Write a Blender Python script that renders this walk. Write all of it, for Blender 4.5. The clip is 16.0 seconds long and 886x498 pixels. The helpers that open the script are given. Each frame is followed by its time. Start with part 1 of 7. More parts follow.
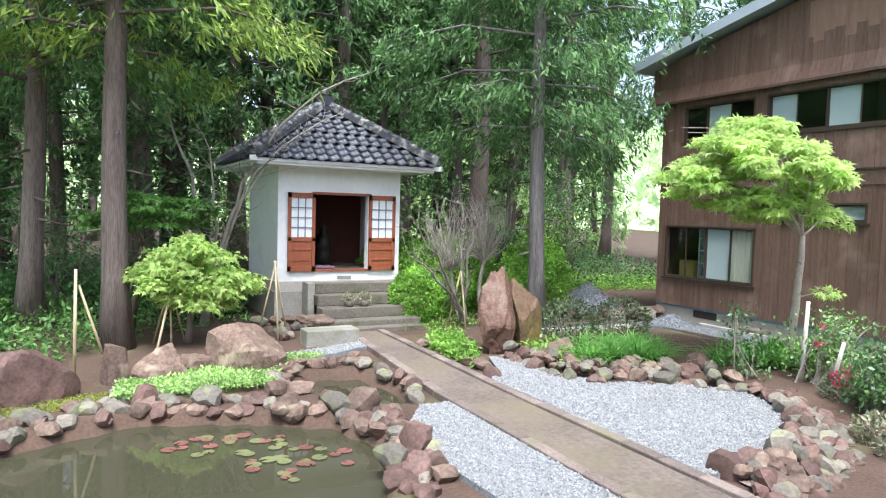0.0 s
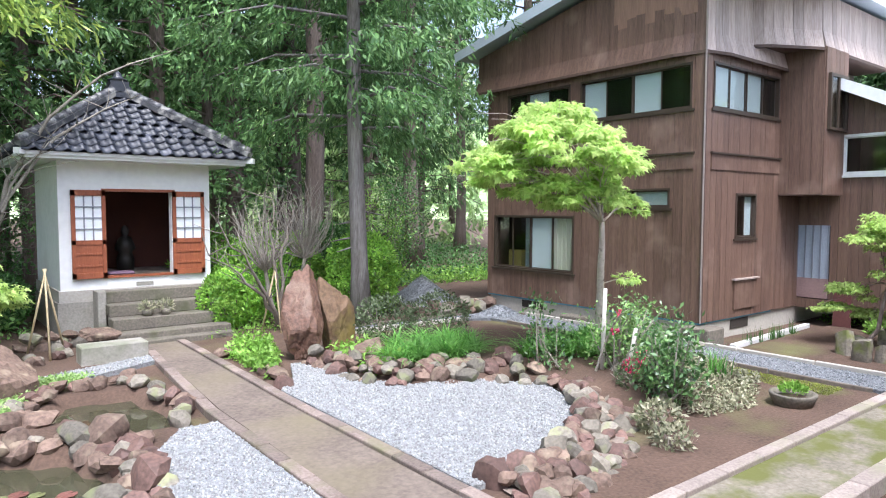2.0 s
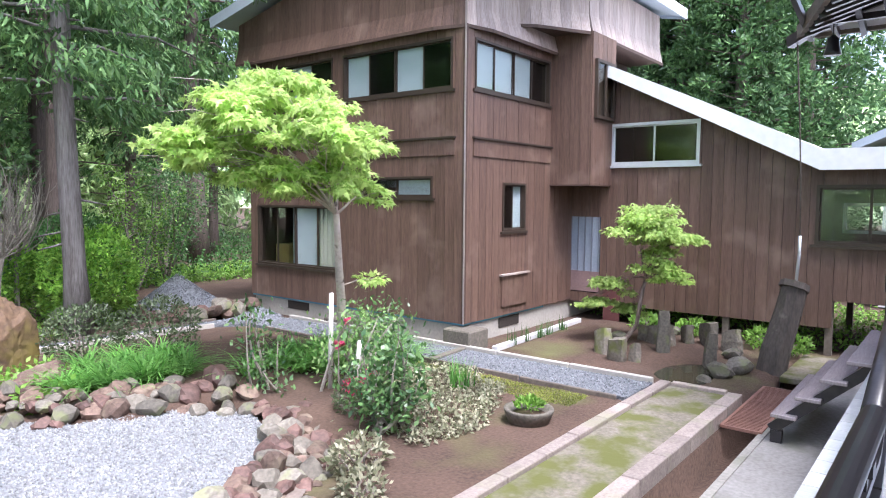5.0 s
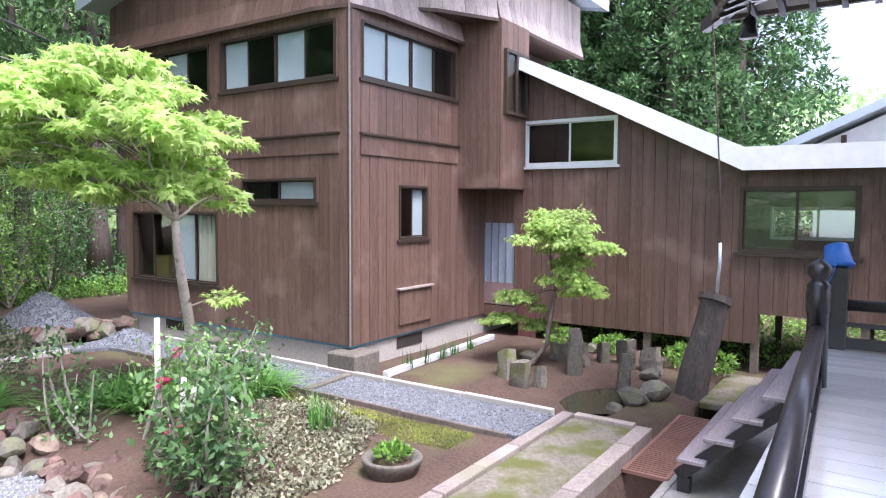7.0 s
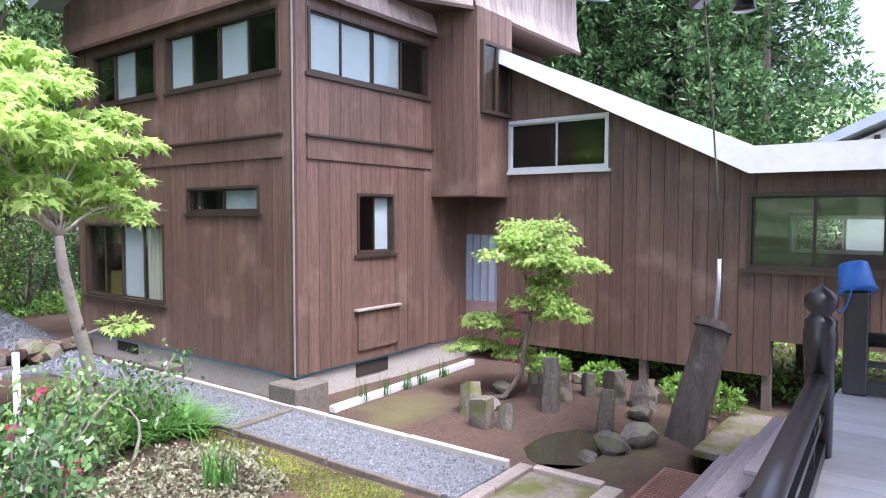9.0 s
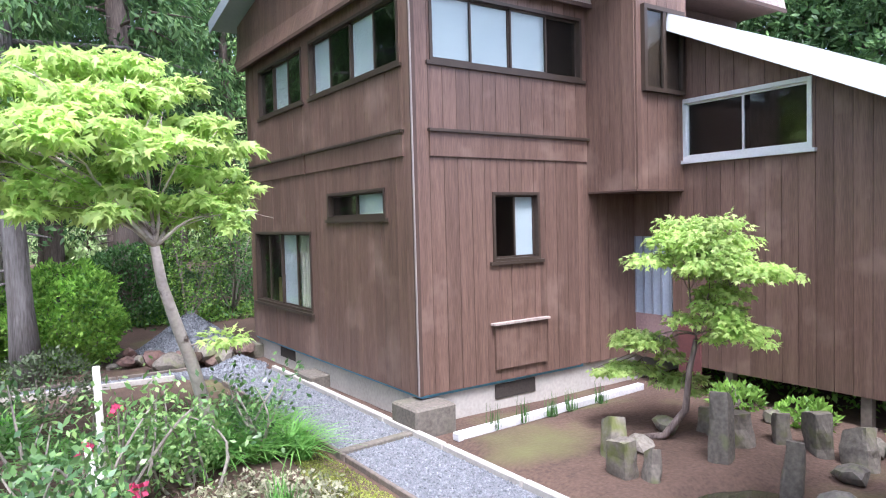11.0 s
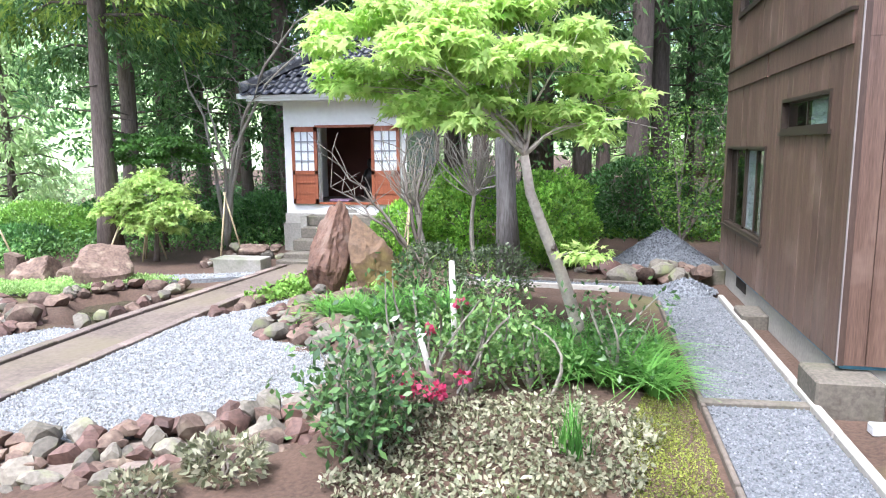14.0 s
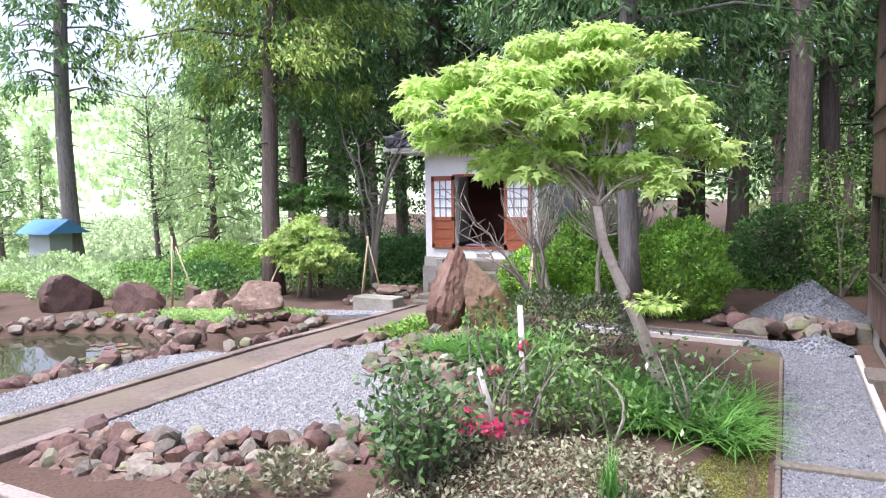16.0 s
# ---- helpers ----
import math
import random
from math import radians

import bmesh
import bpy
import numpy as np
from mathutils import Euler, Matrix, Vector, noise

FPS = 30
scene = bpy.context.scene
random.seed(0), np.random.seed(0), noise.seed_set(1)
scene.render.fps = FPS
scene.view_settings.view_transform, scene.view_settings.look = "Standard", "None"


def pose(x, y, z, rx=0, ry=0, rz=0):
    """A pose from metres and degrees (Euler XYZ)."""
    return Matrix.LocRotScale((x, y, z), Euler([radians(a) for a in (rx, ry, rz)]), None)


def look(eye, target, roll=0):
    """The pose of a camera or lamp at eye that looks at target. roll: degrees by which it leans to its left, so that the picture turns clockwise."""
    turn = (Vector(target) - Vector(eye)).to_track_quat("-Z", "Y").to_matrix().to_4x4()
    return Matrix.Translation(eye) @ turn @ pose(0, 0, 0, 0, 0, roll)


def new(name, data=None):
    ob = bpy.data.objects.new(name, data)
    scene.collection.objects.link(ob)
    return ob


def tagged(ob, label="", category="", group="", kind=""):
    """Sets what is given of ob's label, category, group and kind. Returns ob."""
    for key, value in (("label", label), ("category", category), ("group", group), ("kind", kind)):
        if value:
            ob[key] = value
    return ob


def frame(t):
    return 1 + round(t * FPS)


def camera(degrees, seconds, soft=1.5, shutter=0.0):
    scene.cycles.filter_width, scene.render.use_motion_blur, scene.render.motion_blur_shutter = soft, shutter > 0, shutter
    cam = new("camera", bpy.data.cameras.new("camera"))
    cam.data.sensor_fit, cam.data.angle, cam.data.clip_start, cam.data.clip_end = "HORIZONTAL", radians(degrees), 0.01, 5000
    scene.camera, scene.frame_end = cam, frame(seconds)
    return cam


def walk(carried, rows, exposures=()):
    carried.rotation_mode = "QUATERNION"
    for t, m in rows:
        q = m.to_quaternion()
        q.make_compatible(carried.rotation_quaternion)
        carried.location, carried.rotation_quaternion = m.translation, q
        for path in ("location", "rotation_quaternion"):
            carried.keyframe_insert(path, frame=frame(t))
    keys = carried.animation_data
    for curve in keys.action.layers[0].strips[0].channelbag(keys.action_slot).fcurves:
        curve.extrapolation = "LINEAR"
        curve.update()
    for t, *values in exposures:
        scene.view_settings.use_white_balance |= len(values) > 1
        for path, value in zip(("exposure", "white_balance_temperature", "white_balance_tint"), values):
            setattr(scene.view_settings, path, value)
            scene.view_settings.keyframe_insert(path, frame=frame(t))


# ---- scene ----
cam = camera(66.8, 16.0, soft=1.1)
PATH = [
    (0, (0.067, -0.135, 2.298), (1.004, 1.629, 2.191), 1.6),
    (0.5, (0.388, -0.153, 2.298), (1.389, 1.575, 2.187), 1.1),
    (1, (0.735, -0.139, 2.281), (1.83, 1.53, 2.157), 0.4),
    (1.5, (1.071, -0.151, 2.305), (2.242, 1.466, 2.182), 1.1),
    (2, (1.377, -0.145, 2.3), (2.617, 1.419, 2.181), 0.1),
    (2.5, (1.709, -0.117, 2.294), (3.045, 1.366, 2.164), 1.3),
    (3, (2.059, -0.141, 2.279), (3.462, 1.279, 2.155), 1.5),
    (3.5, (2.364, -0.144, 2.27), (3.806, 1.236, 2.146), 0.7),
    (4, (2.697, -0.133, 2.321), (4.194, 1.187, 2.18), 1.4),
    (6.5, (4.577, -0.103, 2.288), (6.213, 1.039, 2.148), -0.9),
    (7, (4.944, -0.098, 2.284), (6.596, 1.022, 2.156), 0.3),
    (7.5, (5.32, -0.134, 2.296), (6.988, 0.963, 2.174), 0.1),
    (8, (5.666, -0.178, 2.333), (7.308, 0.957, 2.211), 0.2),
    (10.5, (7.464, -0.167, 2.232), (8.843, 1.281, 2.179), -0.9),
    (11, (7.8, -0.125, 2.271), (8.928, 1.525, 2.187), -1.5),
    (11.5, (8.141, -0.114, 2.252), (8.984, 1.696, 2.134), -0.0),
    (12, (8.466, -0.132, 2.22), (9.082, 1.761, 2.036), -0.3),
    (12.5, (8.723, -0.117, 2.245), (8.972, 1.853, 2.004), -1.6),
    (13, (9.006, -0.068, 2.221), (9.018, 1.918, 1.98), -1.8),
    (13.5, (9.277, 0.017, 2.214), (9.066, 1.983, 1.912), -0.3),
    (14, (9.539, 0.03, 2.199), (9.115, 1.961, 1.898), -0.5),
    (14.5, (9.765, 0.017, 2.23), (9.307, 1.944, 1.952), 0.2),
    (15, (9.981, -0.052, 2.253), (9.399, 1.843, 1.986), -0.1),
    (15.5, (10.236, -0.04, 2.265), (9.488, 1.805, 2.079), 1.3),
    (16, (10.476, -0.072, 2.254), (9.568, 1.703, 2.088), -0.8),
]
walk(cam, [(t, look(eye, target, roll)) for t, eye, target, roll in PATH],
     exposures=[(0, 1.54, 5950, 8), (2.5, 1.6, 5900, 13), (4, 1.65, 5850, 15), (8, 1.7, 5800, 21), (10.5, 1.78, 5750, 20), (12, 1.9, 5700, 14), (14, 1.87, 5800, 12), (15.5, 1.68, 5950, 19), (16, 1.53, 5950, 22)])

# ---- light ----
world = bpy.data.worlds.new("sky")
scene.world = world
world.use_nodes = True
wn, wl = world.node_tree.nodes, world.node_tree.links
SUN_EL, SUN_ROT = 64.0, 202.0
sky = wn.new("ShaderNodeTexSky")
sky.sky_type, sky.sun_disc = "NISHITA", False
sky.sun_elevation, sky.sun_rotation = radians(SUN_EL), radians(SUN_ROT)
sky.dust_density, sky.air_density = 4.0, 1.0
hs = wn.new("ShaderNodeHueSaturation")
hs.inputs["Saturation"].default_value = 0.7
wl.new(sky.outputs["Color"], hs.inputs["Color"])
wl.new(hs.outputs["Color"], wn["Background"].inputs["Color"])
wn["Background"].inputs["Strength"].default_value = 0.15
sun = new("sun", bpy.data.lights.new("sun", "SUN"))
sun.data.energy, sun.data.angle, sun.data.color = 1.8, radians(22), (1.0, 0.985, 0.97)
az = radians(SUN_ROT)
sun.matrix_basis = look((0, 0, 30), (-30 * math.cos(radians(SUN_EL)) * math.sin(az), -30 * math.cos(radians(SUN_EL)) * math.cos(az), 30 - 30 * math.sin(radians(SUN_EL))))

# ---- materials ----


def mat(name, a, b=None, rough=0.85, scale=3.0, fine=40.0, bump=0.3, stretch=(1, 1, 1), metal=0.0, rnd=0.0, c=None, cscale=1.0, spec=0.4, island=False, cpos=(0.5, 0.62), bumpdist=0.01):
    """Two colours mixed by coarse and fine noise, a third in patches, a fine relief, and a change of tone from piece to piece."""
    m = bpy.data.materials.new(name)
    m.use_nodes = True
    n, l = m.node_tree.nodes, m.node_tree.links
    p = n["Principled BSDF"]
    b = b or tuple(x * 0.75 for x in a)
    geo = n.new("ShaderNodeNewGeometry")
    mp = n.new("ShaderNodeMapping")
    mp.inputs["Scale"].default_value = stretch
    l.new(geo.outputs["Position"], mp.inputs["Vector"])

    def nz(s, detail):
        t = n.new("ShaderNodeTexNoise")
        t.inputs["Scale"].default_value, t.inputs["Detail"].default_value = s, detail
        l.new(mp.outputs["Vector"], t.inputs["Vector"])
        return t
    n1, n2 = nz(scale, 4), nz(fine, 3)
    add = n.new("ShaderNodeMath")
    add.operation = "MULTIPLY_ADD"
    add.inputs[1].default_value = 0.6
    l.new(n2.outputs["Fac"], add.inputs[0])
    m2 = n.new("ShaderNodeMath")
    m2.operation = "MULTIPLY"
    m2.inputs[1].default_value = 0.5
    l.new(n1.outputs["Fac"], m2.inputs[0])
    l.new(m2.outputs[0], add.inputs[2])
    rp = n.new("ShaderNodeValToRGB")
    rp.color_ramp.elements[0].position, rp.color_ramp.elements[1].position = 0.38, 0.72
    rp.color_ramp.elements[0].color, rp.color_ramp.elements[1].color = (*b, 1), (*a, 1)
    l.new(add.outputs[0], rp.inputs["Fac"])
    col = rp.outputs["Color"]
    if c:
        t = n.new("ShaderNodeTexNoise")
        t.inputs["Scale"].default_value, t.inputs["Detail"].default_value = cscale, 5
        l.new(geo.outputs["Position"], t.inputs["Vector"])
        r2 = n.new("ShaderNodeValToRGB")
        r2.color_ramp.elements[0].position, r2.color_ramp.elements[1].position = cpos
        l.new(t.outputs["Fac"], r2.inputs["Fac"])
        mx = n.new("ShaderNodeMix")
        mx.data_type = "RGBA"
        l.new(r2.outputs["Color"], mx.inputs[0])
        l.new(col, mx.inputs[6])
        mx.inputs[7].default_value = (*c, 1)
        col = mx.outputs[2]
    if rnd:
        if island:
            src = geo.outputs["Random Per Island"]
        else:
            src = n.new("ShaderNodeObjectInfo").outputs["Random"]
        mr = n.new("ShaderNodeMapRange")
        mr.inputs["To Min"].default_value, mr.inputs["To Max"].default_value = 1 - rnd, 1 + rnd
        l.new(src, mr.inputs["Value"])
        h = n.new("ShaderNodeHueSaturation")
        l.new(mr.outputs[0], h.inputs["Value"])
        l.new(col, h.inputs["Color"])
        col = h.outputs["Color"]
    l.new(col, p.inputs["Base Color"])
    p.inputs["Roughness"].default_value, p.inputs["Metallic"].default_value = rough, metal
    p.inputs["Specular IOR Level"].default_value = spec
    if bump:
        bp = n.new("ShaderNodeBump")
        bp.inputs["Strength"].default_value, bp.inputs["Distance"].default_value = bump, bumpdist
        l.new(add.outputs[0], bp.inputs["Height"])
        l.new(bp.outputs["Normal"], p.inputs["Normal"])
    return m


def leafmat(name, a, b, rnd=0.35, trans=0.45, rough=0.5, spec=0.4, hue=0.02):
    """Leaves: tone and hue change from leaf to leaf, and light comes through."""
    m = bpy.data.materials.new(name)
    m.use_nodes = True
    n, l = m.node_tree.nodes, m.node_tree.links
    p = n["Principled BSDF"]
    geo = n.new("ShaderNodeNewGeometry")
    rp = n.new("ShaderNodeValToRGB")
    rp.color_ramp.elements[0].color, rp.color_ramp.elements[1].color = (*b, 1), (*a, 1)
    l.new(geo.outputs["Random Per Island"], rp.inputs["Fac"])
    t = n.new("ShaderNodeTexNoise")
    t.inputs["Scale"].default_value = 1.3
    l.new(geo.outputs["Position"], t.inputs["Vector"])
    mr = n.new("ShaderNodeMapRange")
    mr.inputs["From Min"].default_value, mr.inputs["From Max"].default_value = 0.3, 0.7
    mr.inputs["To Min"].default_value, mr.inputs["To Max"].default_value = 1 - rnd, 1 + rnd
    l.new(t.outputs["Fac"], mr.inputs["Value"])
    h = n.new("ShaderNodeHueSaturation")
    l.new(mr.outputs[0], h.inputs["Value"])
    l.new(rp.outputs["Color"], h.inputs["Color"])
    l.new(h.outputs["Color"], p.inputs["Base Color"])
    p.inputs["Roughness"].default_value, p.inputs["Specular IOR Level"].default_value = rough, spec
    tr = n.new("ShaderNodeBsdfTranslucent")
    l.new(h.outputs["Color"], tr.inputs["Color"])
    mx = n.new("ShaderNodeMixShader")
    mx.inputs[0].default_value = trans
    l.new(p.outputs["BSDF"], mx.inputs[1])
    l.new(tr.outputs["BSDF"], mx.inputs[2])
    l.new(mx.outputs["Shader"], n["Material Output"].inputs["Surface"])
    return m


def glassmat(name, tint=(0.03, 0.035, 0.035)):
    """A window pane before a dim room: dark, with a clear reflection."""
    m = bpy.data.materials.new(name)
    m.use_nodes = True
    n, l = m.node_tree.nodes, m.node_tree.links
    g = n.new("ShaderNodeBsdfGlossy")
    g.inputs["Roughness"].default_value = 0.02
    tr = n.new("ShaderNodeBsdfTransparent")
    tr.inputs["Color"].default_value = (0.86, 0.9, 0.88, 1)
    lw = n.new("ShaderNodeLayerWeight")
    lw.inputs["Blend"].default_value = 0.5
    pw = n.new("ShaderNodeMath")
    pw.operation = "POWER"
    pw.inputs[1].default_value = 4.0
    l.new(lw.outputs["Facing"], pw.inputs[0])
    fr = n.new("ShaderNodeMath")
    fr.operation = "MULTIPLY_ADD"
    fr.inputs[1].default_value, fr.inputs[2].default_value = 0.8, 0.045
    l.new(pw.outputs[0], fr.inputs[0])
    mx = n.new("ShaderNodeMixShader")
    l.new(fr.outputs[0], mx.inputs[0])
    l.new(tr.outputs[0], mx.inputs[1])
    l.new(g.outputs[0], mx.inputs[2])
    l.new(mx.outputs[0], n["Material Output"].inputs["Surface"])
    return m


SIDING = mat("brown_siding", (0.185, 0.115, 0.087), (0.09, 0.053, 0.04), rough=0.46, scale=2.6, fine=22, bump=0.4, stretch=(6, 6, 0.3), rnd=0.13, c=(0.25, 0.17, 0.135), cscale=1.6, cpos=(0.56, 0.78))
SIDING_DARK = mat("dark_siding_trim", (0.1, 0.062, 0.047), (0.06, 0.037, 0.029), rough=0.6, scale=3, fine=20, stretch=(4, 4, 0.5), rnd=0.15)
FRAME_BROWN = mat("bronze_aluminium", (0.075, 0.055, 0.042), rough=0.4, bump=0.05, metal=0.3)
ALU = mat("silver_aluminium", (0.72, 0.74, 0.76), (0.62, 0.64, 0.66), rough=0.38, metal=0.4, bump=0.04)
SILVER_METAL = mat("white_metal_sheet", (0.86, 0.87, 0.88), (0.74, 0.76, 0.79), rough=0.42, scale=0.8, fine=8, bump=0.06, spec=0.5)
ROOF_METAL = mat("grey_blue_metal_roof", (0.42, 0.48, 0.53), (0.34, 0.4, 0.45), rough=0.45, bump=0.1)
GLASS = glassmat("window_glass")
SHOJI = mat("white_paper_screen", (0.66, 0.69, 0.75), (0.56, 0.59, 0.65), rough=0.9, scale=1.5, fine=20, bump=0.05)
CURTAIN = mat("cream_curtain", (0.7, 0.66, 0.58), (0.52, 0.48, 0.41), rough=0.95, scale=4, stretch=(9, 9, 0.6), bump=0.3)
# The dimness of enclosed rooms is put into this near-black colour.
DARKROOM = mat("painted_dim_interior", (0.05, 0.04, 0.033), (0.025, 0.02, 0.017), rough=0.95, scale=2)
PLASTER = mat("white_plaster", (0.83, 0.83, 0.82), (0.74, 0.74, 0.73), rough=0.9, scale=1.1, fine=9, bump=0.08, c=(0.66, 0.65, 0.62), cscale=1.2, cpos=(0.6, 0.85))
CONC = mat("weathered_concrete", (0.36, 0.34, 0.3), (0.23, 0.215, 0.19), rough=0.9, scale=2.5, fine=30, bump=0.35, c=(0.15, 0.16, 0.1), cscale=1.5, cpos=(0.52, 0.75))
CONC_PALE = mat("pale_concrete", (0.47, 0.44, 0.39), (0.36, 0.335, 0.3), rough=0.9, scale=2, fine=25, bump=0.25)
CURB = mat("kerb_stone", (0.36, 0.3, 0.265), (0.22, 0.18, 0.16), rough=0.9, scale=4, fine=40, bump=0.4, rnd=0.18, c=(0.25, 0.24, 0.16), cscale=2.5, cpos=(0.52, 0.72))
MOSSCONC = mat("mossy_concrete", (0.25, 0.22, 0.175), (0.13, 0.112, 0.085), rough=0.95, scale=2.2, fine=26, bump=0.5, c=(0.105, 0.11, 0.03), cscale=2.4, cpos=(0.42, 0.58))
WALKMAT = mat("worn_concrete_path", (0.19, 0.152, 0.126), (0.1, 0.078, 0.064), rough=0.9, scale=1.6, fine=22, bump=0.4, c=(0.16, 0.135, 0.085), cscale=0.9, cpos=(0.48, 0.75))
REDWOOD = mat("red_brown_door_wood", (0.33, 0.105, 0.05), (0.22, 0.065, 0.032), rough=0.45, scale=3, fine=22, stretch=(6, 6, 0.6), bump=0.12)
TILE = mat("glazed_dark_roof_tile", (0.05, 0.055, 0.075), (0.022, 0.024, 0.034), rough=0.44, scale=5, fine=30, bump=0.08, rnd=0.4, spec=0.5)
RIDGE_TILE = mat("ridge_tile_with_lichen", (0.1, 0.1, 0.11), (0.05, 0.05, 0.06), rough=0.45, scale=6, fine=30, bump=0.15, c=(0.36, 0.35, 0.33), cscale=5, cpos=(0.5, 0.65), spec=0.6)
BLACKWOOD = mat("black_lacquered_wood", (0.035, 0.03, 0.032), (0.02, 0.018, 0.02), rough=0.28, scale=4, fine=25, bump=0.06, spec=0.6, rnd=0.2)
DECKWOOD = mat("wet_pale_deck_board", (0.88, 0.88, 0.87), (0.74, 0.74, 0.73), rough=0.2, scale=2.2, fine=18, stretch=(5, 0.5, 1), bump=0.1, spec=1.0, rnd=0.12)
STEPWOOD = mat("mauve_brown_step_board", (0.38, 0.33, 0.335), (0.25, 0.21, 0.215), rough=0.25, scale=3, fine=20, stretch=(0.5, 5, 1), bump=0.1)
OLDWOOD = mat("old_grey_timber", (0.2, 0.165, 0.135), (0.11, 0.09, 0.075), rough=0.8, scale=3, fine=20, bump=0.3)
PINK = mat("red_board", (0.16, 0.06, 0.055), (0.11, 0.042, 0.04), rough=0.7, bump=0.1)
BLUELINE = mat("blue_painted_strip", (0.13, 0.36, 0.5), (0.1, 0.27, 0.4), rough=0.6, bump=0.05)
RUST = mat("rusted_steel", (0.3, 0.16, 0.12), (0.19, 0.095, 0.07), rough=0.75, fine=60, bump=0.3)

# ---- mesh helpers ----


class MB:
    """Gathers vertices and faces of one mesh."""

    def __init__(self):
        self.v, self.f = [], []

    def add(self, vs, fs):
        k = len(self.v)
        self.v += [tuple(p) for p in vs]
        self.f += [tuple(k + i for i in q) for q in fs]
        return self

    def box(self, x0, y0, z0, x1, y1, z1):
        return self.add([(x, y, z) for z in (z0, z1) for y in (y0, y1) for x in (x0, x1)],
                        [(0, 2, 3, 1), (4, 5, 7, 6), (0, 1, 5, 4), (2, 6, 7, 3), (0, 4, 6, 2), (1, 3, 7, 5)])

    def beam(self, p, q, w, h, up=(0, 0, 1)):
        """A squared bar from p to q."""
        p, q = Vector(p), Vector(q)
        d = (q - p).normalized()
        s = d.cross(Vector(up))
        s = (s if s.length > 1e-4 else Vector((1, 0, 0))).normalized()
        u = s.cross(d)
        vs = [e + s * (a * w / 2) + u * (b * h / 2) for e in (p, q) for a, b in ((-1, -1), (1, -1), (1, 1), (-1, 1))]
        return self.add(vs, [(0, 1, 2, 3), (7, 6, 5, 4), (0, 4, 5, 1), (1, 5, 6, 2), (2, 6, 7, 3), (3, 7, 4, 0)])

    def tube(self, pts, radii, n=8):
        pts = [Vector(p) for p in pts]
        k = len(self.v)
        for i, p in enumerate(pts):
            d = (pts[min(i + 1, len(pts) - 1)] - pts[max(i - 1, 0)]).normalized()
            s = d.cross(Vector((0.31, 0.17, 0.93)))
            s = s.normalized() if s.length > 0.05 else Vector((1, 0, 0))
            u = d.cross(s)
            r = radii[i] if hasattr(radii, "__len__") else radii
            for j in range(n):
                a = 2 * math.pi * j / n
                self.v.append(tuple(p + s * (r * math.cos(a)) + u * (r * math.sin(a))))
        for i in range(len(pts) - 1):
            for j in range(n):
                a, b = k + i * n + j, k + i * n + (j + 1) % n
                self.f.append((a, b, b + n, a + n))
        self.f.append(tuple(k + j for j in reversed(range(n))))
        self.f.append(tuple(k + (len(pts) - 1) * n + j for j in range(n)))
        return self

    def lathe(self, prof, cx, cy, n=16):
        k = len(self.v)
        for r, z in prof:
            for j in range(n):
                a = 2 * math.pi * j / n
                self.v.append((cx + r * math.cos(a), cy + r * math.sin(a), z))
        for i in range(len(prof) - 1):
            for j in range(n):
                a, b = k + i * n + j, k + i * n + (j + 1) % n
                self.f.append((a, b, b + n, a + n))
        self.f.append(tuple(k + j for j in reversed(range(n))))
        self.f.append(tuple(k + (len(prof) - 1) * n + j for j in range(n)))
        return self

    def mesh(self, name, m, smooth=False, bevel=0.0):
        me = bpy.data.meshes.new(name)
        me.from_pydata(self.v, [], self.f)
        if bevel:
            b = bmesh.new()
            b.from_mesh(me)
            bmesh.ops.bevel(b, geom=list(b.edges), offset=bevel, segments=1, affect="EDGES")
            b.to_mesh(me)
            b.free()
        me.materials.append(m)
        if smooth:
            me.shade_smooth()
        me.update()
        return me


def thing(name, label, category, group="", at=(0, 0, 0), kind=""):
    """An empty at the base of a thing; its parts go under it."""
    e = new(name)
    e.empty_display_size = 0.1
    e.matrix_basis = Matrix.Translation(at)
    return tagged(e, label, category, group, kind)


def part(name, mb, m, parent, label="", smooth=False, bevel=0.0):
    """One mesh, made in world places, under a thing or under a part."""
    me = mb if isinstance(mb, bpy.types.Mesh) else mb.mesh(name, m, smooth, bevel)
    ob = new(name, me)
    ob.parent = parent
    ob.matrix_parent_inverse = parent.matrix_basis.inverted() if parent.parent is None else Matrix()
    return tagged(ob, label)


def solid(name, mb, m, label="", category="", group="", kind="", smooth=False, bevel=0.0):
    """A top-level thing of one mesh."""
    return tagged(new(name, mb.mesh(name, m, smooth, bevel)), label, category, group, kind)


def P(axis, plane, u, z, out=0.0):
    """A place on an upright wall: axis x or y, the plane, the run along it, the height, and how far out."""
    return (plane + out, u, z) if axis == "x" else (u, plane + out, z)


def wbox(mb, axis, plane, u0, u1, z0, z1, o0, o1):
    a, b = P(axis, plane, u0, z0, o0), P(axis, plane, u1, z1, o1)
    lo, hi = [min(i, j) for i, j in zip(a, b)], [max(i, j) for i, j in zip(a, b)]
    return mb.box(*lo, *hi)


def rects(u0, u1, z0, z1, holes):
    """The rectangle less its holes, cut into rectangles."""
    us = sorted({u0, u1, *[min(max(h[i], u0), u1) for h in holes for i in (0, 1)]})
    out = []
    for a, b in zip(us, us[1:]):
        if b - a < 1e-6:
            continue
        spans = sorted((max(h[2], z0), min(h[3], z1)) for h in holes if h[0] < (a + b) / 2 < h[1] and h[3] > z0 and h[2] < z1)
        z = z0
        for s0, s1 in spans:
            if s0 > z + 1e-6:
                out.append((a, b, z, s0))
            z = max(z, s1)
        if z1 > z + 1e-6:
            out.append((a, b, z, z1))
    return out


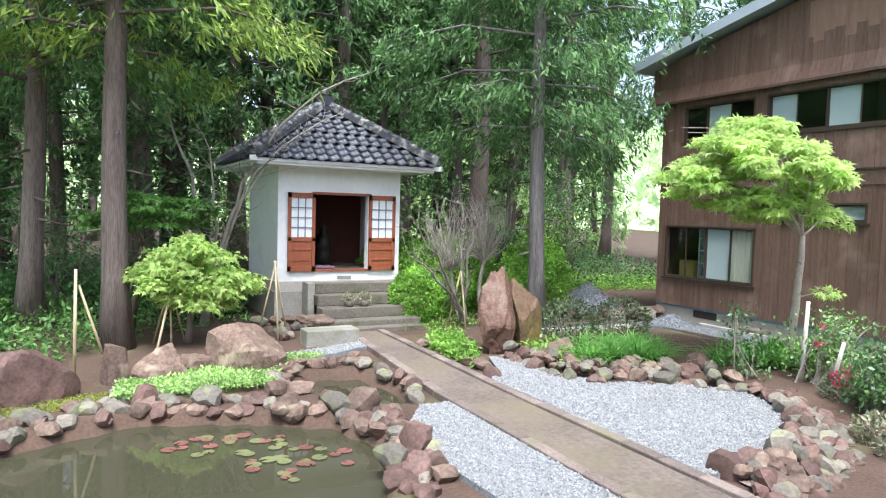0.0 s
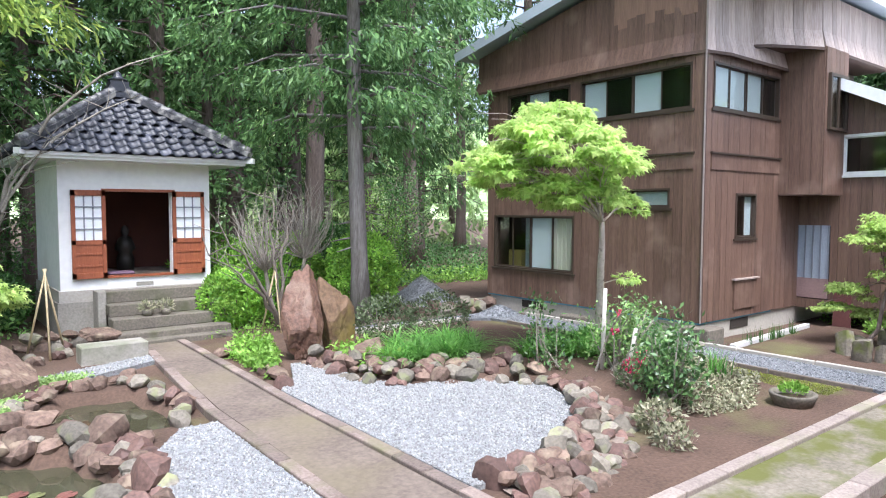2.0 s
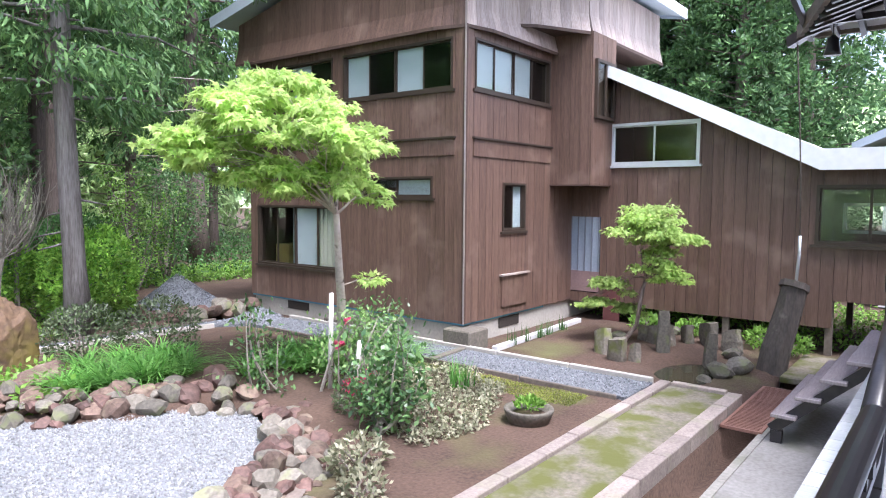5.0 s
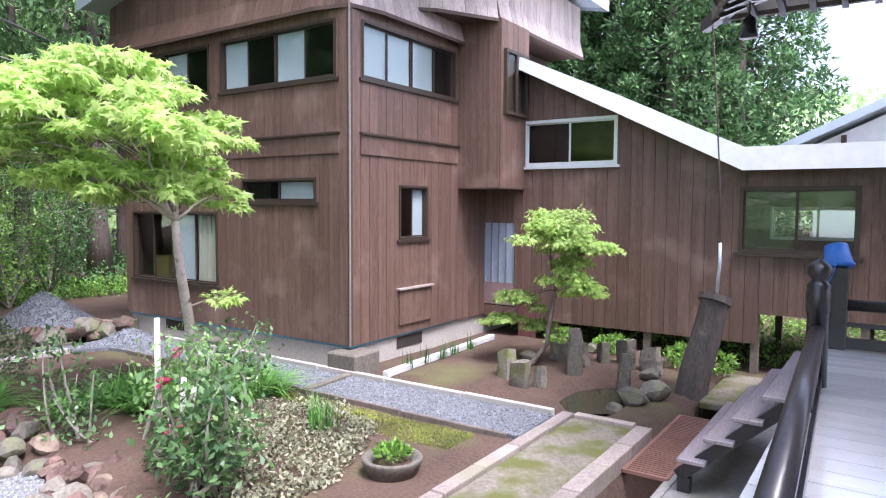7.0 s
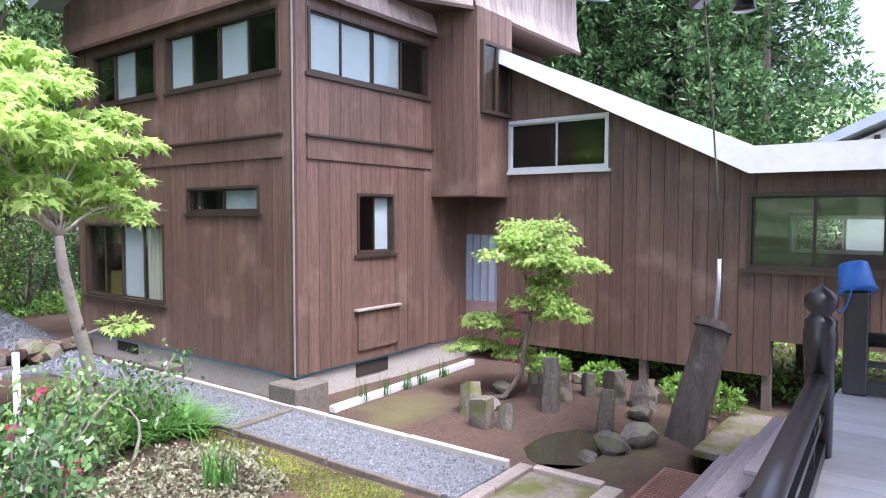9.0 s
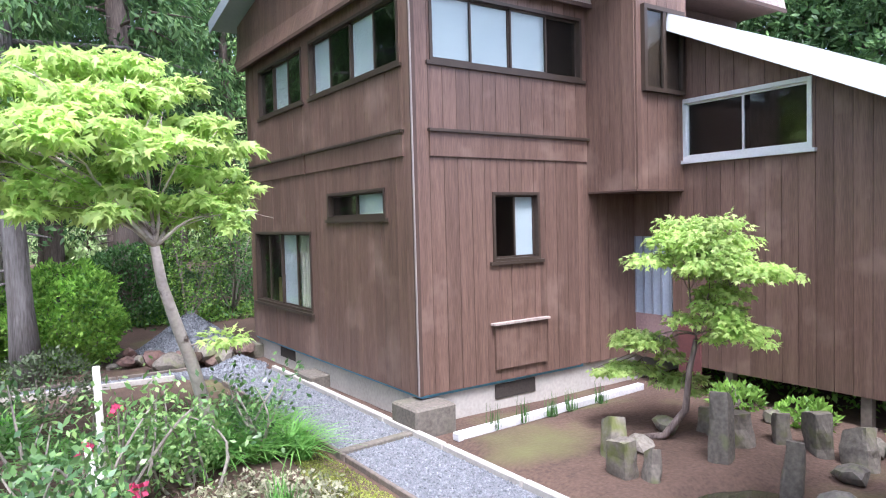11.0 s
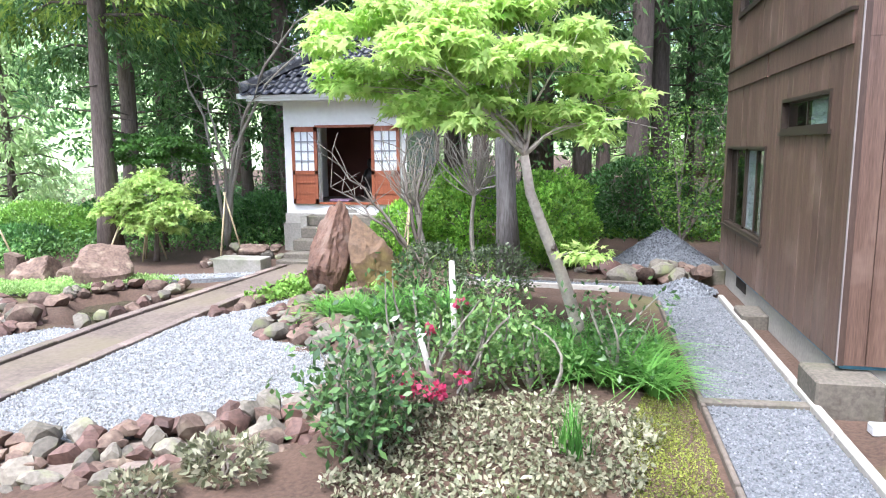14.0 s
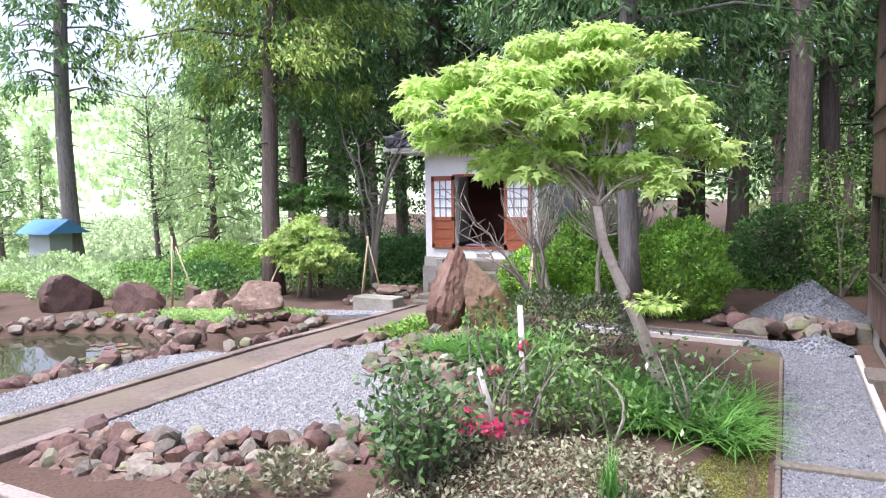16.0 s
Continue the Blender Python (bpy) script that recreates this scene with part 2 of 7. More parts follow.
def wall_core(axis, plane, u0, u1, z0, z1, holes, thick, m, name, parent, label=""):
    mb = MB()
    for r in rects(u0, u1, z0, z1, holes):
        wbox(mb, axis, plane, *r, 0, thick)
    ob = part(name, mb, m, parent, label)
    b = bmesh.new()
    b.from_mesh(ob.data)
    bmesh.ops.remove_doubles(b, verts=list(b.verts), dist=0.0005)
    b.to_mesh(ob.data)
    b.free()
    return ob


def boards(axis, plane, u0, u1, z0, z1, holes, side, parent, width=0.182, thick=0.016, m=None):
    """Upright cladding boards, each its own piece, cut round the openings."""
    n = max(1, round((u1 - u0) / width))
    w = (u1 - u0) / n
    for i in range(n):
        a, b = u0 + i * w + 0.003, u0 + (i + 1) * w - 0.003
        jog = 0.004 * random.random()
        for r in rects(a, b, z0, z1, holes):
            mb = MB()
            wbox(mb, axis, plane, *r, side * 0.002, side * (thick + jog))
            part("siding_board", mb, m or SIDING, parent)


def window(axis, plane, side, u0, u1, z0, z1, panes, parent, frame_m, depth=0.09, bar=0.035, sill=0.0):
    """A framed sliding window: each pane is (from, to, kind) with kind glass, screen or open."""
    w = part("window", MB().box(0, 0, 0, 0.001, 0.001, 0.001), frame_m, parent)
    mb = MB()
    o = side * 0.035
    i = -side * depth
    for r in ((u0, u1, z0, z0 + bar), (u0, u1, z1 - bar, z1), (u0, u0 + bar, z0 + bar, z1 - bar), (u1 - bar, u1, z0 + bar, z1 - bar)):
        wbox(mb, axis, plane, *r, i, o)
    w.data = mb.mesh("window_frame", frame_m)
    for k, (a, b, kind) in enumerate(panes):
        off = -side * (0.02 + 0.025 * (k % 2))
        s = MB()
        a2, b2 = max(a, u0 + bar), min(b, u1 - bar)
        for r in ((a2, b2, z0 + bar, z0 + bar + 0.02), (a2, b2, z1 - bar - 0.02, z1 - bar), (a2, a2 + 0.02, z0 + bar, z1 - bar), (b2 - 0.02, b2, z0 + bar, z1 - bar)):
            wbox(s, axis, plane, *r, off - 0.012, off + 0.012)
        part("sash", s, frame_m, w)
        g = MB()
        wbox(g, axis, plane, a2 + 0.02, b2 - 0.02, z0 + bar + 0.02, z1 - bar - 0.02, off - 0.003, off + 0.003)
        part("pane", g, GLASS, w).visible_shadow = False
        # Paper screens; one upper pane uses the sheet for reflected sky.
        if kind == "screen":
            g = MB()
            wbox(g, axis, plane, a2 + 0.01, b2 - 0.01, z0 + bar, z1 - bar, -side * 0.05, -side * 0.056)
            part("paper_screen", g, SHOJI, w, "white translucent sheet behind the glass for paper screens and reflected sky")
        if kind == "curtain":
            g = MB()
            n = 10
            for q in range(n):
                x0, x1 = a2 + (b2 - a2) * q / n, a2 + (b2 - a2) * (q + 1) / n
                wbox(g, axis, plane, x0, x1, z0 + bar, z1 - bar, -side * (0.055 + 0.02 * (q % 2)), -side * (0.08 + 0.02 * (q % 2)))
            part("curtain", g, CURTAIN, w, "cream cloth curtain hanging behind the glass")
    if sill:
        mb = MB()
        wbox(mb, axis, plane, u0 - 0.05, u1 + 0.05, z0 - 0.04, z0, side * 0.02, side * sill)
        part("window_sill", mb, frame_m, w)
    return w

STEPSTONE = mat("dark_stained_step_stone", (0.2, 0.175, 0.145), (0.1, 0.088, 0.07), rough=0.9, scale=2.5, fine=30, bump=0.35, c=(0.09, 0.09, 0.055), cscale=2.5, cpos=(0.5, 0.7))
DECKWOOD.node_tree.nodes["Principled BSDF"].inputs["Coat Weight"].default_value = 1.0
DECKWOOD.node_tree.nodes["Principled BSDF"].inputs["Coat Roughness"].default_value = 0.1
DECKWOOD.node_tree.nodes["Principled BSDF"].inputs["Coat IOR"].default_value = 1.7

# ---- ground ----
POND = [(-1.35, 6.3), (-0.75, 7.1), (0.5, 7.7), (1.6, 7.3), (2.45, 6.75), (2.7, 5.9), (2.35, 5.0), (2.0, 4.2), (0.8, 3.7), (-0.6, 3.7), (-1.5, 4.6)]
POND2 = [(2.35, 8.1), (2.75, 8.75), (3.45, 8.6), (3.6, 7.7), (3.55, 7.0), (3.1, 7.05), (2.75, 7.6)]
MINI = [(11.75, 2.75), (12.0, 3.2), (12.6, 3.15), (12.95, 2.75), (12.4, 2.4), (11.95, 2.4)]


def inside(x, y, poly):
    r = False
    for (x0, y0), (x1, y1) in zip(poly, poly[1:] + poly[:1]):
        if (y0 > y) != (y1 > y) and x < (x1 - x0) * (y - y0) / (y1 - y0) + x0:
            r = not r
    return r


def edge_dist(x, y, poly):
    best = 9e9
    for (x0, y0), (x1, y1) in zip(poly, poly[1:] + poly[:1]):
        dx, dy = x1 - x0, y1 - y0
        t = min(1, max(0, ((x - x0) * dx + (y - y0) * dy) / (dx * dx + dy * dy)))
        best = min(best, math.hypot(x - x0 - t * dx, y - y0 - t * dy))
    return best


def ground_z(x, y):
    """The lie of the land."""
    z = 0.07 + 0.025 * noise.noise(Vector((x * 0.7, y * 0.7, 0))) + 0.01 * noise.noise(Vector((x * 3, y * 3, 5)))
    if y < 2.8:
        z = min(z, 0.03) if y > 1.9 else -0.03
    if -6 < x < 13.9 and 1.42 < y < 1.78:
        return -0.34
    for poly, deep in ((POND, 0.55), (POND2, 0.4), (MINI, 0.2)):
        d = edge_dist(x, y, poly)
        if inside(x, y, poly):
            z -= deep * min(1, 0.25 + d / 0.5)
    if 6.0 < x < 10.3 and 3.8 < y < 9.6:
        k = min(1, (x - 6.0) / 1.2, (10.3 - x) / 0.5, (y - 3.8) / 1.0, (9.6 - y) / 1.0)
        z += 0.12 * k if not (x < 7.6 and y < 6.2) else 0.0
    if x > 11.6 and 2.9 < y < 5.2 and x < 15:
        z += 0.05
    if y > 16:
        z += 0.01 * (y - 16)
    far = math.hypot(x - 5, y - 8)
    if far > 60:
        z += 0.02 * (far - 60)
    if x < -6:
        z -= min(1.2, 0.12 * (-6 - x))
    return z


def axis_lines(fine0, fine1, step, far):
    a = list(np.arange(fine0, fine1 + 1e-6, step))
    lo, hi, d = fine0, fine1, step
    while lo > -far:
        d *= 1.35
        lo -= d
        a.insert(0, lo)
    d = step
    while hi < far:
        d *= 1.35
        hi += d
        a.append(hi)
    return a


EARTH = mat("red_brown_earth", (0.122, 0.077, 0.055), (0.058, 0.036, 0.026), rough=0.97, scale=1.3, fine=30, bump=0.7, c=(0.115, 0.11, 0.045), cscale=0.7, cpos=(0.57, 0.72), bumpdist=0.02)
xs = axis_lines(-4.0, 16.0, 0.16, 420)
ys = axis_lines(2.9, 17.0, 0.16, 420)
ys = sorted([y for y in ys if y < 1.2 or y > 1.95] + [1.2, 1.41, 1.43, 1.6, 1.77, 1.79, 1.95])
g = MB()
nx = len(xs)
g.v = [(x, y, ground_z(x, y)) for y in ys for x in xs]
g.f = [(j * nx + i, j * nx + i + 1, (j + 1) * nx + i + 1, (j + 1) * nx + i) for j in range(len(ys) - 1) for i in range(nx - 1)]
solid("ground", g, EARTH, "bare reddish earth with moss, sinking into the ponds", "ground", kind="structure", smooth=True)


def watermat():
    m = bpy.data.materials.new("murky_water")
    m.use_nodes = True
    n, l = m.node_tree.nodes, m.node_tree.links
    p = n["Principled BSDF"]
    p.inputs["Base Color"].default_value = (0.052, 0.05, 0.03, 1)
    p.inputs["Roughness"].default_value = 0.03
    p.inputs["IOR"].default_value = 1.33
    p.inputs["Specular IOR Level"].default_value = 0.6
    t = n.new("ShaderNodeTexNoise")
    t.inputs["Scale"].default_value = 2.5
    b = n.new("ShaderNodeBump")
    b.inputs["Strength"].default_value, b.inputs["Distance"].default_value = 0.04, 0.02
    g2 = n.new("ShaderNodeNewGeometry")
    l.new(g2.outputs["Position"], t.inputs["Vector"])
    l.new(t.outputs["Fac"], b.inputs["Height"])
    l.new(b.outputs["Normal"], p.inputs["Normal"])
    return m


WATER = watermat()


def sheet(name, poly, z, m, label, category, kind="structure", thick=0.0):
    mb = MB()
    n = len(poly)
    if thick:
        mb.add([(x, y, z - thick) for x, y in poly] + [(x, y, z) for x, y in poly],
               [tuple(range(n, 2 * n)), tuple(reversed(range(n)))] + [(i, (i + 1) % n, n + (i + 1) % n, n + i) for i in range(n)])
    else:
        mb.add([(x, y, z) for x, y in poly], [tuple(range(n))])
    return solid(name, mb, m, label, category, kind=kind)


def grow(poly, d):
    cx, cy = sum(p[0] for p in poly) / len(poly), sum(p[1] for p in poly) / len(poly)
    return [(cx + (x - cx) * (1 + d / math.hypot(x - cx, y - cy)), cy + (y - cy) * (1 + d / math.hypot(x - cx, y - cy))) for x, y in poly]


sheet("water", grow(POND, 0.1), -0.08, WATER, "still murky olive pond water with reflections", "water")
sheet("water", grow(POND2, 0.08), -0.05, WATER, "still brown water of the small upper pond", "water")
sheet("water", grow(MINI, 0.02), 0.03, WATER, "shallow muddy puddle below the dwarf maple", "water")

# paths
walkway = sheet("walkway", [(3.88, 2.75), (4.58, 2.75), (4.62, 7.0), (4.75, 11.2), (4.3, 11.2), (3.95, 7.0)], 0.115, WALKMAT, "worn brown concrete garden path", "path", thick=0.12)
slab = sheet("mossy_path", [(-6, 1.98), (11.36, 1.98), (11.36, 2.62), (-6, 2.62)], 0.1, MOSSCONC, "concrete path patched with green moss", "path", thick=0.2)
apron = solid("apron", MB().box(-6, -3, -0.3, 13.9, 1.42, 0.0), mat("grey_apron_concrete", (0.34, 0.32, 0.3), (0.22, 0.205, 0.19), rough=0.85, scale=1.6, fine=24, bump=0.3, c=(0.16, 0.16, 0.13), cscale=1.2, cpos=(0.55, 0.75)), "bare concrete apron under the veranda", "pavement", kind="structure")


def kerb_run(name, p, q, w, h, z, step, parent, m=CURB):
    p, q = Vector((*p, z)), Vector((*q, z))
    n = max(1, round((q - p).length / step))
    for i in range(n):
        a, b = p.lerp(q, (i + 0.01) / n), p.lerp(q, (i + 0.99) / n)
        dz = Vector((0, 0, random.uniform(-0.006, 0.006)))
        mb = MB().beam(a + dz, b + dz, w, h)
        part(name, mb, m, parent, bevel=0.008)


CURB_EARTHY = mat("earth_stained_kerb_stone", (0.24, 0.19, 0.165), (0.13, 0.1, 0.086), rough=0.92, scale=3, fine=36, bump=0.5, rnd=0.25, c=(0.13, 0.12, 0.07), cscale=2.2, cpos=(0.5, 0.7))
kerb_run("kerb_stone", (3.8, 2.8), (3.85, 7.0), 0.13, 0.2, 0.045, 0.45, walkway, CURB_EARTHY)
kerb_run("kerb_stone", (3.85, 7.0), (4.22, 11.0), 0.13, 0.2, 0.045, 0.45, walkway, CURB_EARTHY)
kerb_run("kerb_stone", (4.66, 2.8), (4.69, 7.0), 0.13, 0.2, 0.045, 0.45, walkway, CURB_EARTHY)
kerb_run("kerb_stone", (4.69, 7.0), (4.83, 11.2), 0.13, 0.2, 0.045, 0.45, walkway, CURB_EARTHY)
kerb_run("kerb_stone", (-6, 1.89), (11.42, 1.89), 0.16, 0.42, -0.08, 0.6, slab)
kerb_run("kerb_stone", (4.75, 2.69), (11.42, 2.69), 0.13, 0.22, 0.035, 0.6, slab)
kerb_run("kerb_stone", (-6, 2.69), (3.72, 2.69), 0.13, 0.22, 0.035, 0.6, slab)
kerb_run("kerb_stone", (11.42, 1.98), (11.42, 2.62), 0.1, 0.22, 0.03, 0.64, slab)
ditch = solid("ditch_wall", MB().box(-6, 1.36, -0.4, 13.9, 1.43, 0.012), CONC, "mossy concrete edge of the drain", "drain", kind="structure")

# gravel
GRAVEL = mat("grey_crushed_gravel", (0.33, 0.34, 0.35), (0.13, 0.135, 0.14), rough=0.95, scale=28, fine=90, bump=1.0, bumpdist=0.02)
PEBBLE = mat("grey_gravel_stone", (0.365, 0.366, 0.365), (0.21, 0.211, 0.21), rough=0.9, scale=10, fine=60, bump=0.2, rnd=0.38, island=True)
GRAVEL_BLUE = mat("blue_grey_crushed_gravel", (0.23, 0.24, 0.255), (0.095, 0.1, 0.108), rough=0.95, scale=28, fine=90, bump=1.0, bumpdist=0.02)
PEBBLE_BLUE = mat("blue_grey_gravel_stone", (0.26, 0.27, 0.285), (0.13, 0.136, 0.147), rough=0.9, scale=10, fine=60, bump=0.2, rnd=0.38, island=True)
GBIG = [(4.77, 3.75), (5.3, 3.7), (6.0, 3.95), (6.7, 4.35), (7.25, 4.9), (7.5, 5.5), (7.0, 6.3), (6.2, 6.55), (5.8, 7.2), (6.0, 8.3), (5.5, 8.5), (5.2, 7.8), (4.8, 7.3)]
GSMALL = [(3.72, 2.85), (3.78, 6.6), (3.4, 6.6), (3.05, 6.1), (2.8, 5.2), (2.85, 4.4), (2.9, 3.4), (2.9, 2.85)]
GLEFT = [(0.3, 8.0), (1.2, 8.15), (2.2, 8.9), (4.1, 9.9), (4.15, 10.3), (2.5, 9.7), (0.9, 8.9), (0.3, 8.5)]
GPATH = [(10.5, 2.8), (11.27, 2.8), (11.27, 9.6), (10.9, 10.4), (10.2, 10.35), (7.4, 10.55), (7.4, 10.3), (10.0, 10.05), (10.45, 9.75), (10.5, 9.2)]


def gravel(poly, z, label, count, size, bed=None, stone=None):
    sheet("gravel_bed", poly, z, bed or GRAVEL, label, "gravel", thick=0.08)
    x0, x1 = min(p[0] for p in poly), max(p[0] for p in poly)
    y0, y1 = min(p[1] for p in poly), max(p[1] for p in poly)
    mb = MB()
    done = 0
    while done < count:
        x, y = random.uniform(x0, x1), random.uniform(y0, y1)
        if not inside(x, y, poly):
            continue
        done += 1
        s = size * random.uniform(0.5, 1.2)
        r = Euler((random.random() * 6, random.random() * 6, random.random() * 6)).to_matrix()
        o = Vector((x, y, z + s * 0.2))
        vs = [o + r @ Vector(q) * s for q in ((1, 0, 0), (-0.8, 0.2, 0.1), (0, 0.8, 0), (0.1, -0.9, 0), (0, 0, 0.6), (0.1, 0, -0.6))]
        mb.add(vs, [(0, 2, 4), (2, 1, 4), (1, 3, 4), (3, 0, 4), (2, 0, 5), (1, 2, 5), (3, 1, 5), (0, 3, 5)])
    solid("gravel_stones", mb, stone or PEBBLE, "loose grey crushed stones lying on the gravel bed", "gravel", kind="stuff")


gravel(GBIG, 0.125, "pale grey gravel garden bed", 13000, 0.017)
gravel(GSMALL, 0.12, "pale grey gravel beside the pond", 4500, 0.017)
gravel(GLEFT, 0.13, "strip of pale gravel behind the pond", 1500, 0.02)
gravel(GPATH, 0.115, "grey gravel path beside the house", 9000, 0.016, GRAVEL_BLUE, PEBBLE_BLUE)
gp = thing("path_edging", "narrow concrete edging along the gravel path", "kerb", kind="structure")
kerb_run("edging", (11.31, 2.8), (11.31, 9.6), 0.07, 0.16, 0.09, 1.2, gp, CONC_PALE)
kerb_run("edging", (10.47, 2.9), (10.47, 9.3), 0.04, 0.14, 0.065, 1.2, gp, OLDWOOD)
kerb_run("edging", (7.3, 10.62), (10.3, 10.42), 0.05, 0.14, 0.08, 1.2, gp, OLDWOOD)
kerb_run("edging", (7.3, 10.25), (10.0, 10.0), 0.05, 0.14, 0.08, 1.2, gp, CONC_PALE)
solid("path_threshold", MB().beam((10.44, 5.57, 0.1), (11.5, 5.65, 0.1), 0.1, 0.1), STEPSTONE, "long concrete bar lying across the gravel path", "kerb", bevel=0.01)

# ---- wooden house ----
HX, HY, HTOP = 11.55, 5.85, 4.88
HX1, HY1 = 17.4, 11.05
house = thing("wooden_house", "two-storey brown timber-clad house with a metal roof", "house", at=(HX, HY, 0.1))
RIDGE_Y, RIDGE_Z, SLOPE = 7.1, 6.6, 0.2


def roofz(y):
    return RIDGE_Z - SLOPE * abs(y - RIDGE_Y)


A_HOLES = [(8.55, 10.82, 1.03, 2.17), (6.45, 7.97, 2.32, 2.66), (8.68, 10.42, 3.96, 4.72), (6.07, 8.42, 3.96, 4.72)]
B_HOLES = [(11.76, 14.02, 3.96, 4.72), (12.56, 13.27, 1.79, 2.58), (13.93, 14.1, 0.42, 0.43)]
wallA = wall_core("x", HX, HY, HY1, 0.42, 5.7, A_HOLES, 0.14, SIDING_DARK, "wall", house)
wallB = wall_core("y", HY, HX + 0.14, HX1, 0.42, 6.2, B_HOLES, 0.14, SIDING_DARK, "wall", house)
wall_core("y", HY1 - 0.14, HX + 0.14, HX1, 0.42, 5.7, [], 0.14, SIDING_DARK, "wall", house)
wall_core("x", HX1 - 0.14, HY + 0.14, HY1 - 0.14, 0.42, 5.7, [], 0.14, SIDING_DARK, "wall", house)
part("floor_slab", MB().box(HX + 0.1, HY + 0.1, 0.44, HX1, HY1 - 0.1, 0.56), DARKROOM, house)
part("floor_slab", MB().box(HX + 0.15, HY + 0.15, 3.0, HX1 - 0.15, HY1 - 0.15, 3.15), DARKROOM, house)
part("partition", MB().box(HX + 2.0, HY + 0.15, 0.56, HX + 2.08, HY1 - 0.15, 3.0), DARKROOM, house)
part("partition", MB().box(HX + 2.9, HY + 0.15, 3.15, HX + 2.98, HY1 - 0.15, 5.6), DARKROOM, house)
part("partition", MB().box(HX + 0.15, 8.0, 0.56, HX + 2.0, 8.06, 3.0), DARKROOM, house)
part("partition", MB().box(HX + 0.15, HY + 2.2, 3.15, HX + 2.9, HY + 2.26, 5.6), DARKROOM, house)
boards("x", HX, HY, HY1, 0.42, 3.0, A_HOLES, -1, wallA)
boards("x", HX, HY, HY1, 3.0, HTOP, A_HOLES, -1, wallA)
boards("y", HY, HX, 14.1, 0.42, 3.0, B_HOLES, -1, wallB)
boards("y", HY, 14.1, 15.0, 0.42, 2.6, [], -1, wallB)
boards("y", HY, HX, 14.1, 3.0, HTOP, B_HOLES, -1, wallB)
# corner strip and storey bands
part("corner_strip", MB().box(HX - 0.03, HY - 0.03, 0.42, HX + 0.02, HY + 0.02, HTOP), SIDING_DARK, house)
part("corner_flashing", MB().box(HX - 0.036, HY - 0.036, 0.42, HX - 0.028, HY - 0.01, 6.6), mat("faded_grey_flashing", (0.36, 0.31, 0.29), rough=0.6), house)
for a, b in ((6.02, 8.6), (8.66, 10.98)):
    mb = MB()
    wbox(mb, "x", HX, a, b, 2.97, 3.22, -0.018, -0.04)
    band = part("storey_band", mb, SIDING, house, "weathered board band with pale streaks")
    mb = MB()
    wbox(mb, "x", HX, a - 0.02, b + 0.02, 3.22, 3.25, -0.018, -0.07)
    part("drip_strip", mb, FRAME_BROWN, band)
mb = MB()
wbox(mb, "y", HY, 11.73, 14.08, 2.96, 3.22, -0.018, -0.04)
band = part("storey_band", mb, SIDING, house, "weathered board band with pale streaks")
mb = MB()
wbox(mb, "y", HY, 11.71, 14.1, 3.22, 3.25, -0.018, -0.07)
part("drip_strip", mb, FRAME_BROWN, band)


# Weathered siding; the sky sheen on the upper boards is put into its colour.
SHEEN_PALE = mat("weathered_siding_with_sky_sheen", (0.52, 0.44, 0.4), (0.31, 0.24, 0.21), rough=0.5, scale=2.2, fine=14, bump=0.35, stretch=(5, 5, 0.35), rnd=0.2)


def skirt(p, q, n_out, z0, ztop, m=SIDING, out=0.12, ease=(0.0, 0.0)):
    """The jettied upper cladding: boards that flare outwards to a drip edge, flush at an eased end."""
    p, q = Vector(p), Vector(q)
    L = (q - p).length
    n = round(L / 0.19)
    d = (q - p) / n
    o = Vector(n_out)

    def flare(s):
        k = min(1.0, s / ease[0] if ease[0] else 1.0, (L - s) / ease[1] if ease[1] else 1.0)
        return out * max(0.0, k)

    def at(s, away, z):
        return p + (q - p) * (s / L) + o * away + Vector((0, 0, z))
    root = part("upper_wall", MB().add([at(0, 0.002, z0 + 0.2), at(L, 0.002, z0 + 0.2), at(L, 0.002, ztop(q)), at(0, 0.002, ztop(p))], [(0, 1, 2, 3)]), SIDING_DARK, house)
    for i in range(n):
        t = 0.018 + 0.004 * random.random()
        vs = []
        for s0 in (L * (i + 0.015) / n, L * (i + 0.985) / n):
            f = flare(s0)
            zt = ztop(at(s0, 0, 0))
            for away, z in ((f, z0), (0.006 + f * 0.2, z0 + 0.32), (0.006, zt)):
                vs.append(at(s0, away, z))
                vs.append(at(s0, away + t, z))
        fs = []
        for k in (0, 2):
            fs += [(k + 1, k + 3, k + 9, k + 7), (k, k + 6, k + 8, k + 2), (k, k + 2, k + 3, k + 1), (k + 6, k + 7, k + 9, k + 8)]
        fs += [(0, 1, 7, 6), (4, 10, 11, 5)]
        part("siding_board", MB().add(vs, fs), m, root)
    # soffit and drip edge follow the flare
    stops = sorted({0.0, L, min(L, ease[0]), max(0.0, L - ease[1])})
    sof = MB()
    for s0, s1 in zip(stops, stops[1:]):
        sof.add([at(s0, -0.02, z0 + 0.02), at(s1, -0.02, z0 + 0.02), at(s1, flare(s1), z0 + 0.005), at(s0, flare(s0), z0 + 0.005)], [(0, 1, 2, 3)])
        part("drip_edge", MB().beam(at(s0, flare(s0) + 0.012, z0 - 0.01), at(s1, flare(s1) + 0.012, z0 - 0.01), 0.03, 0.05), SIDING_DARK, root)
    part("soffit", sof, SIDING_DARK, root)


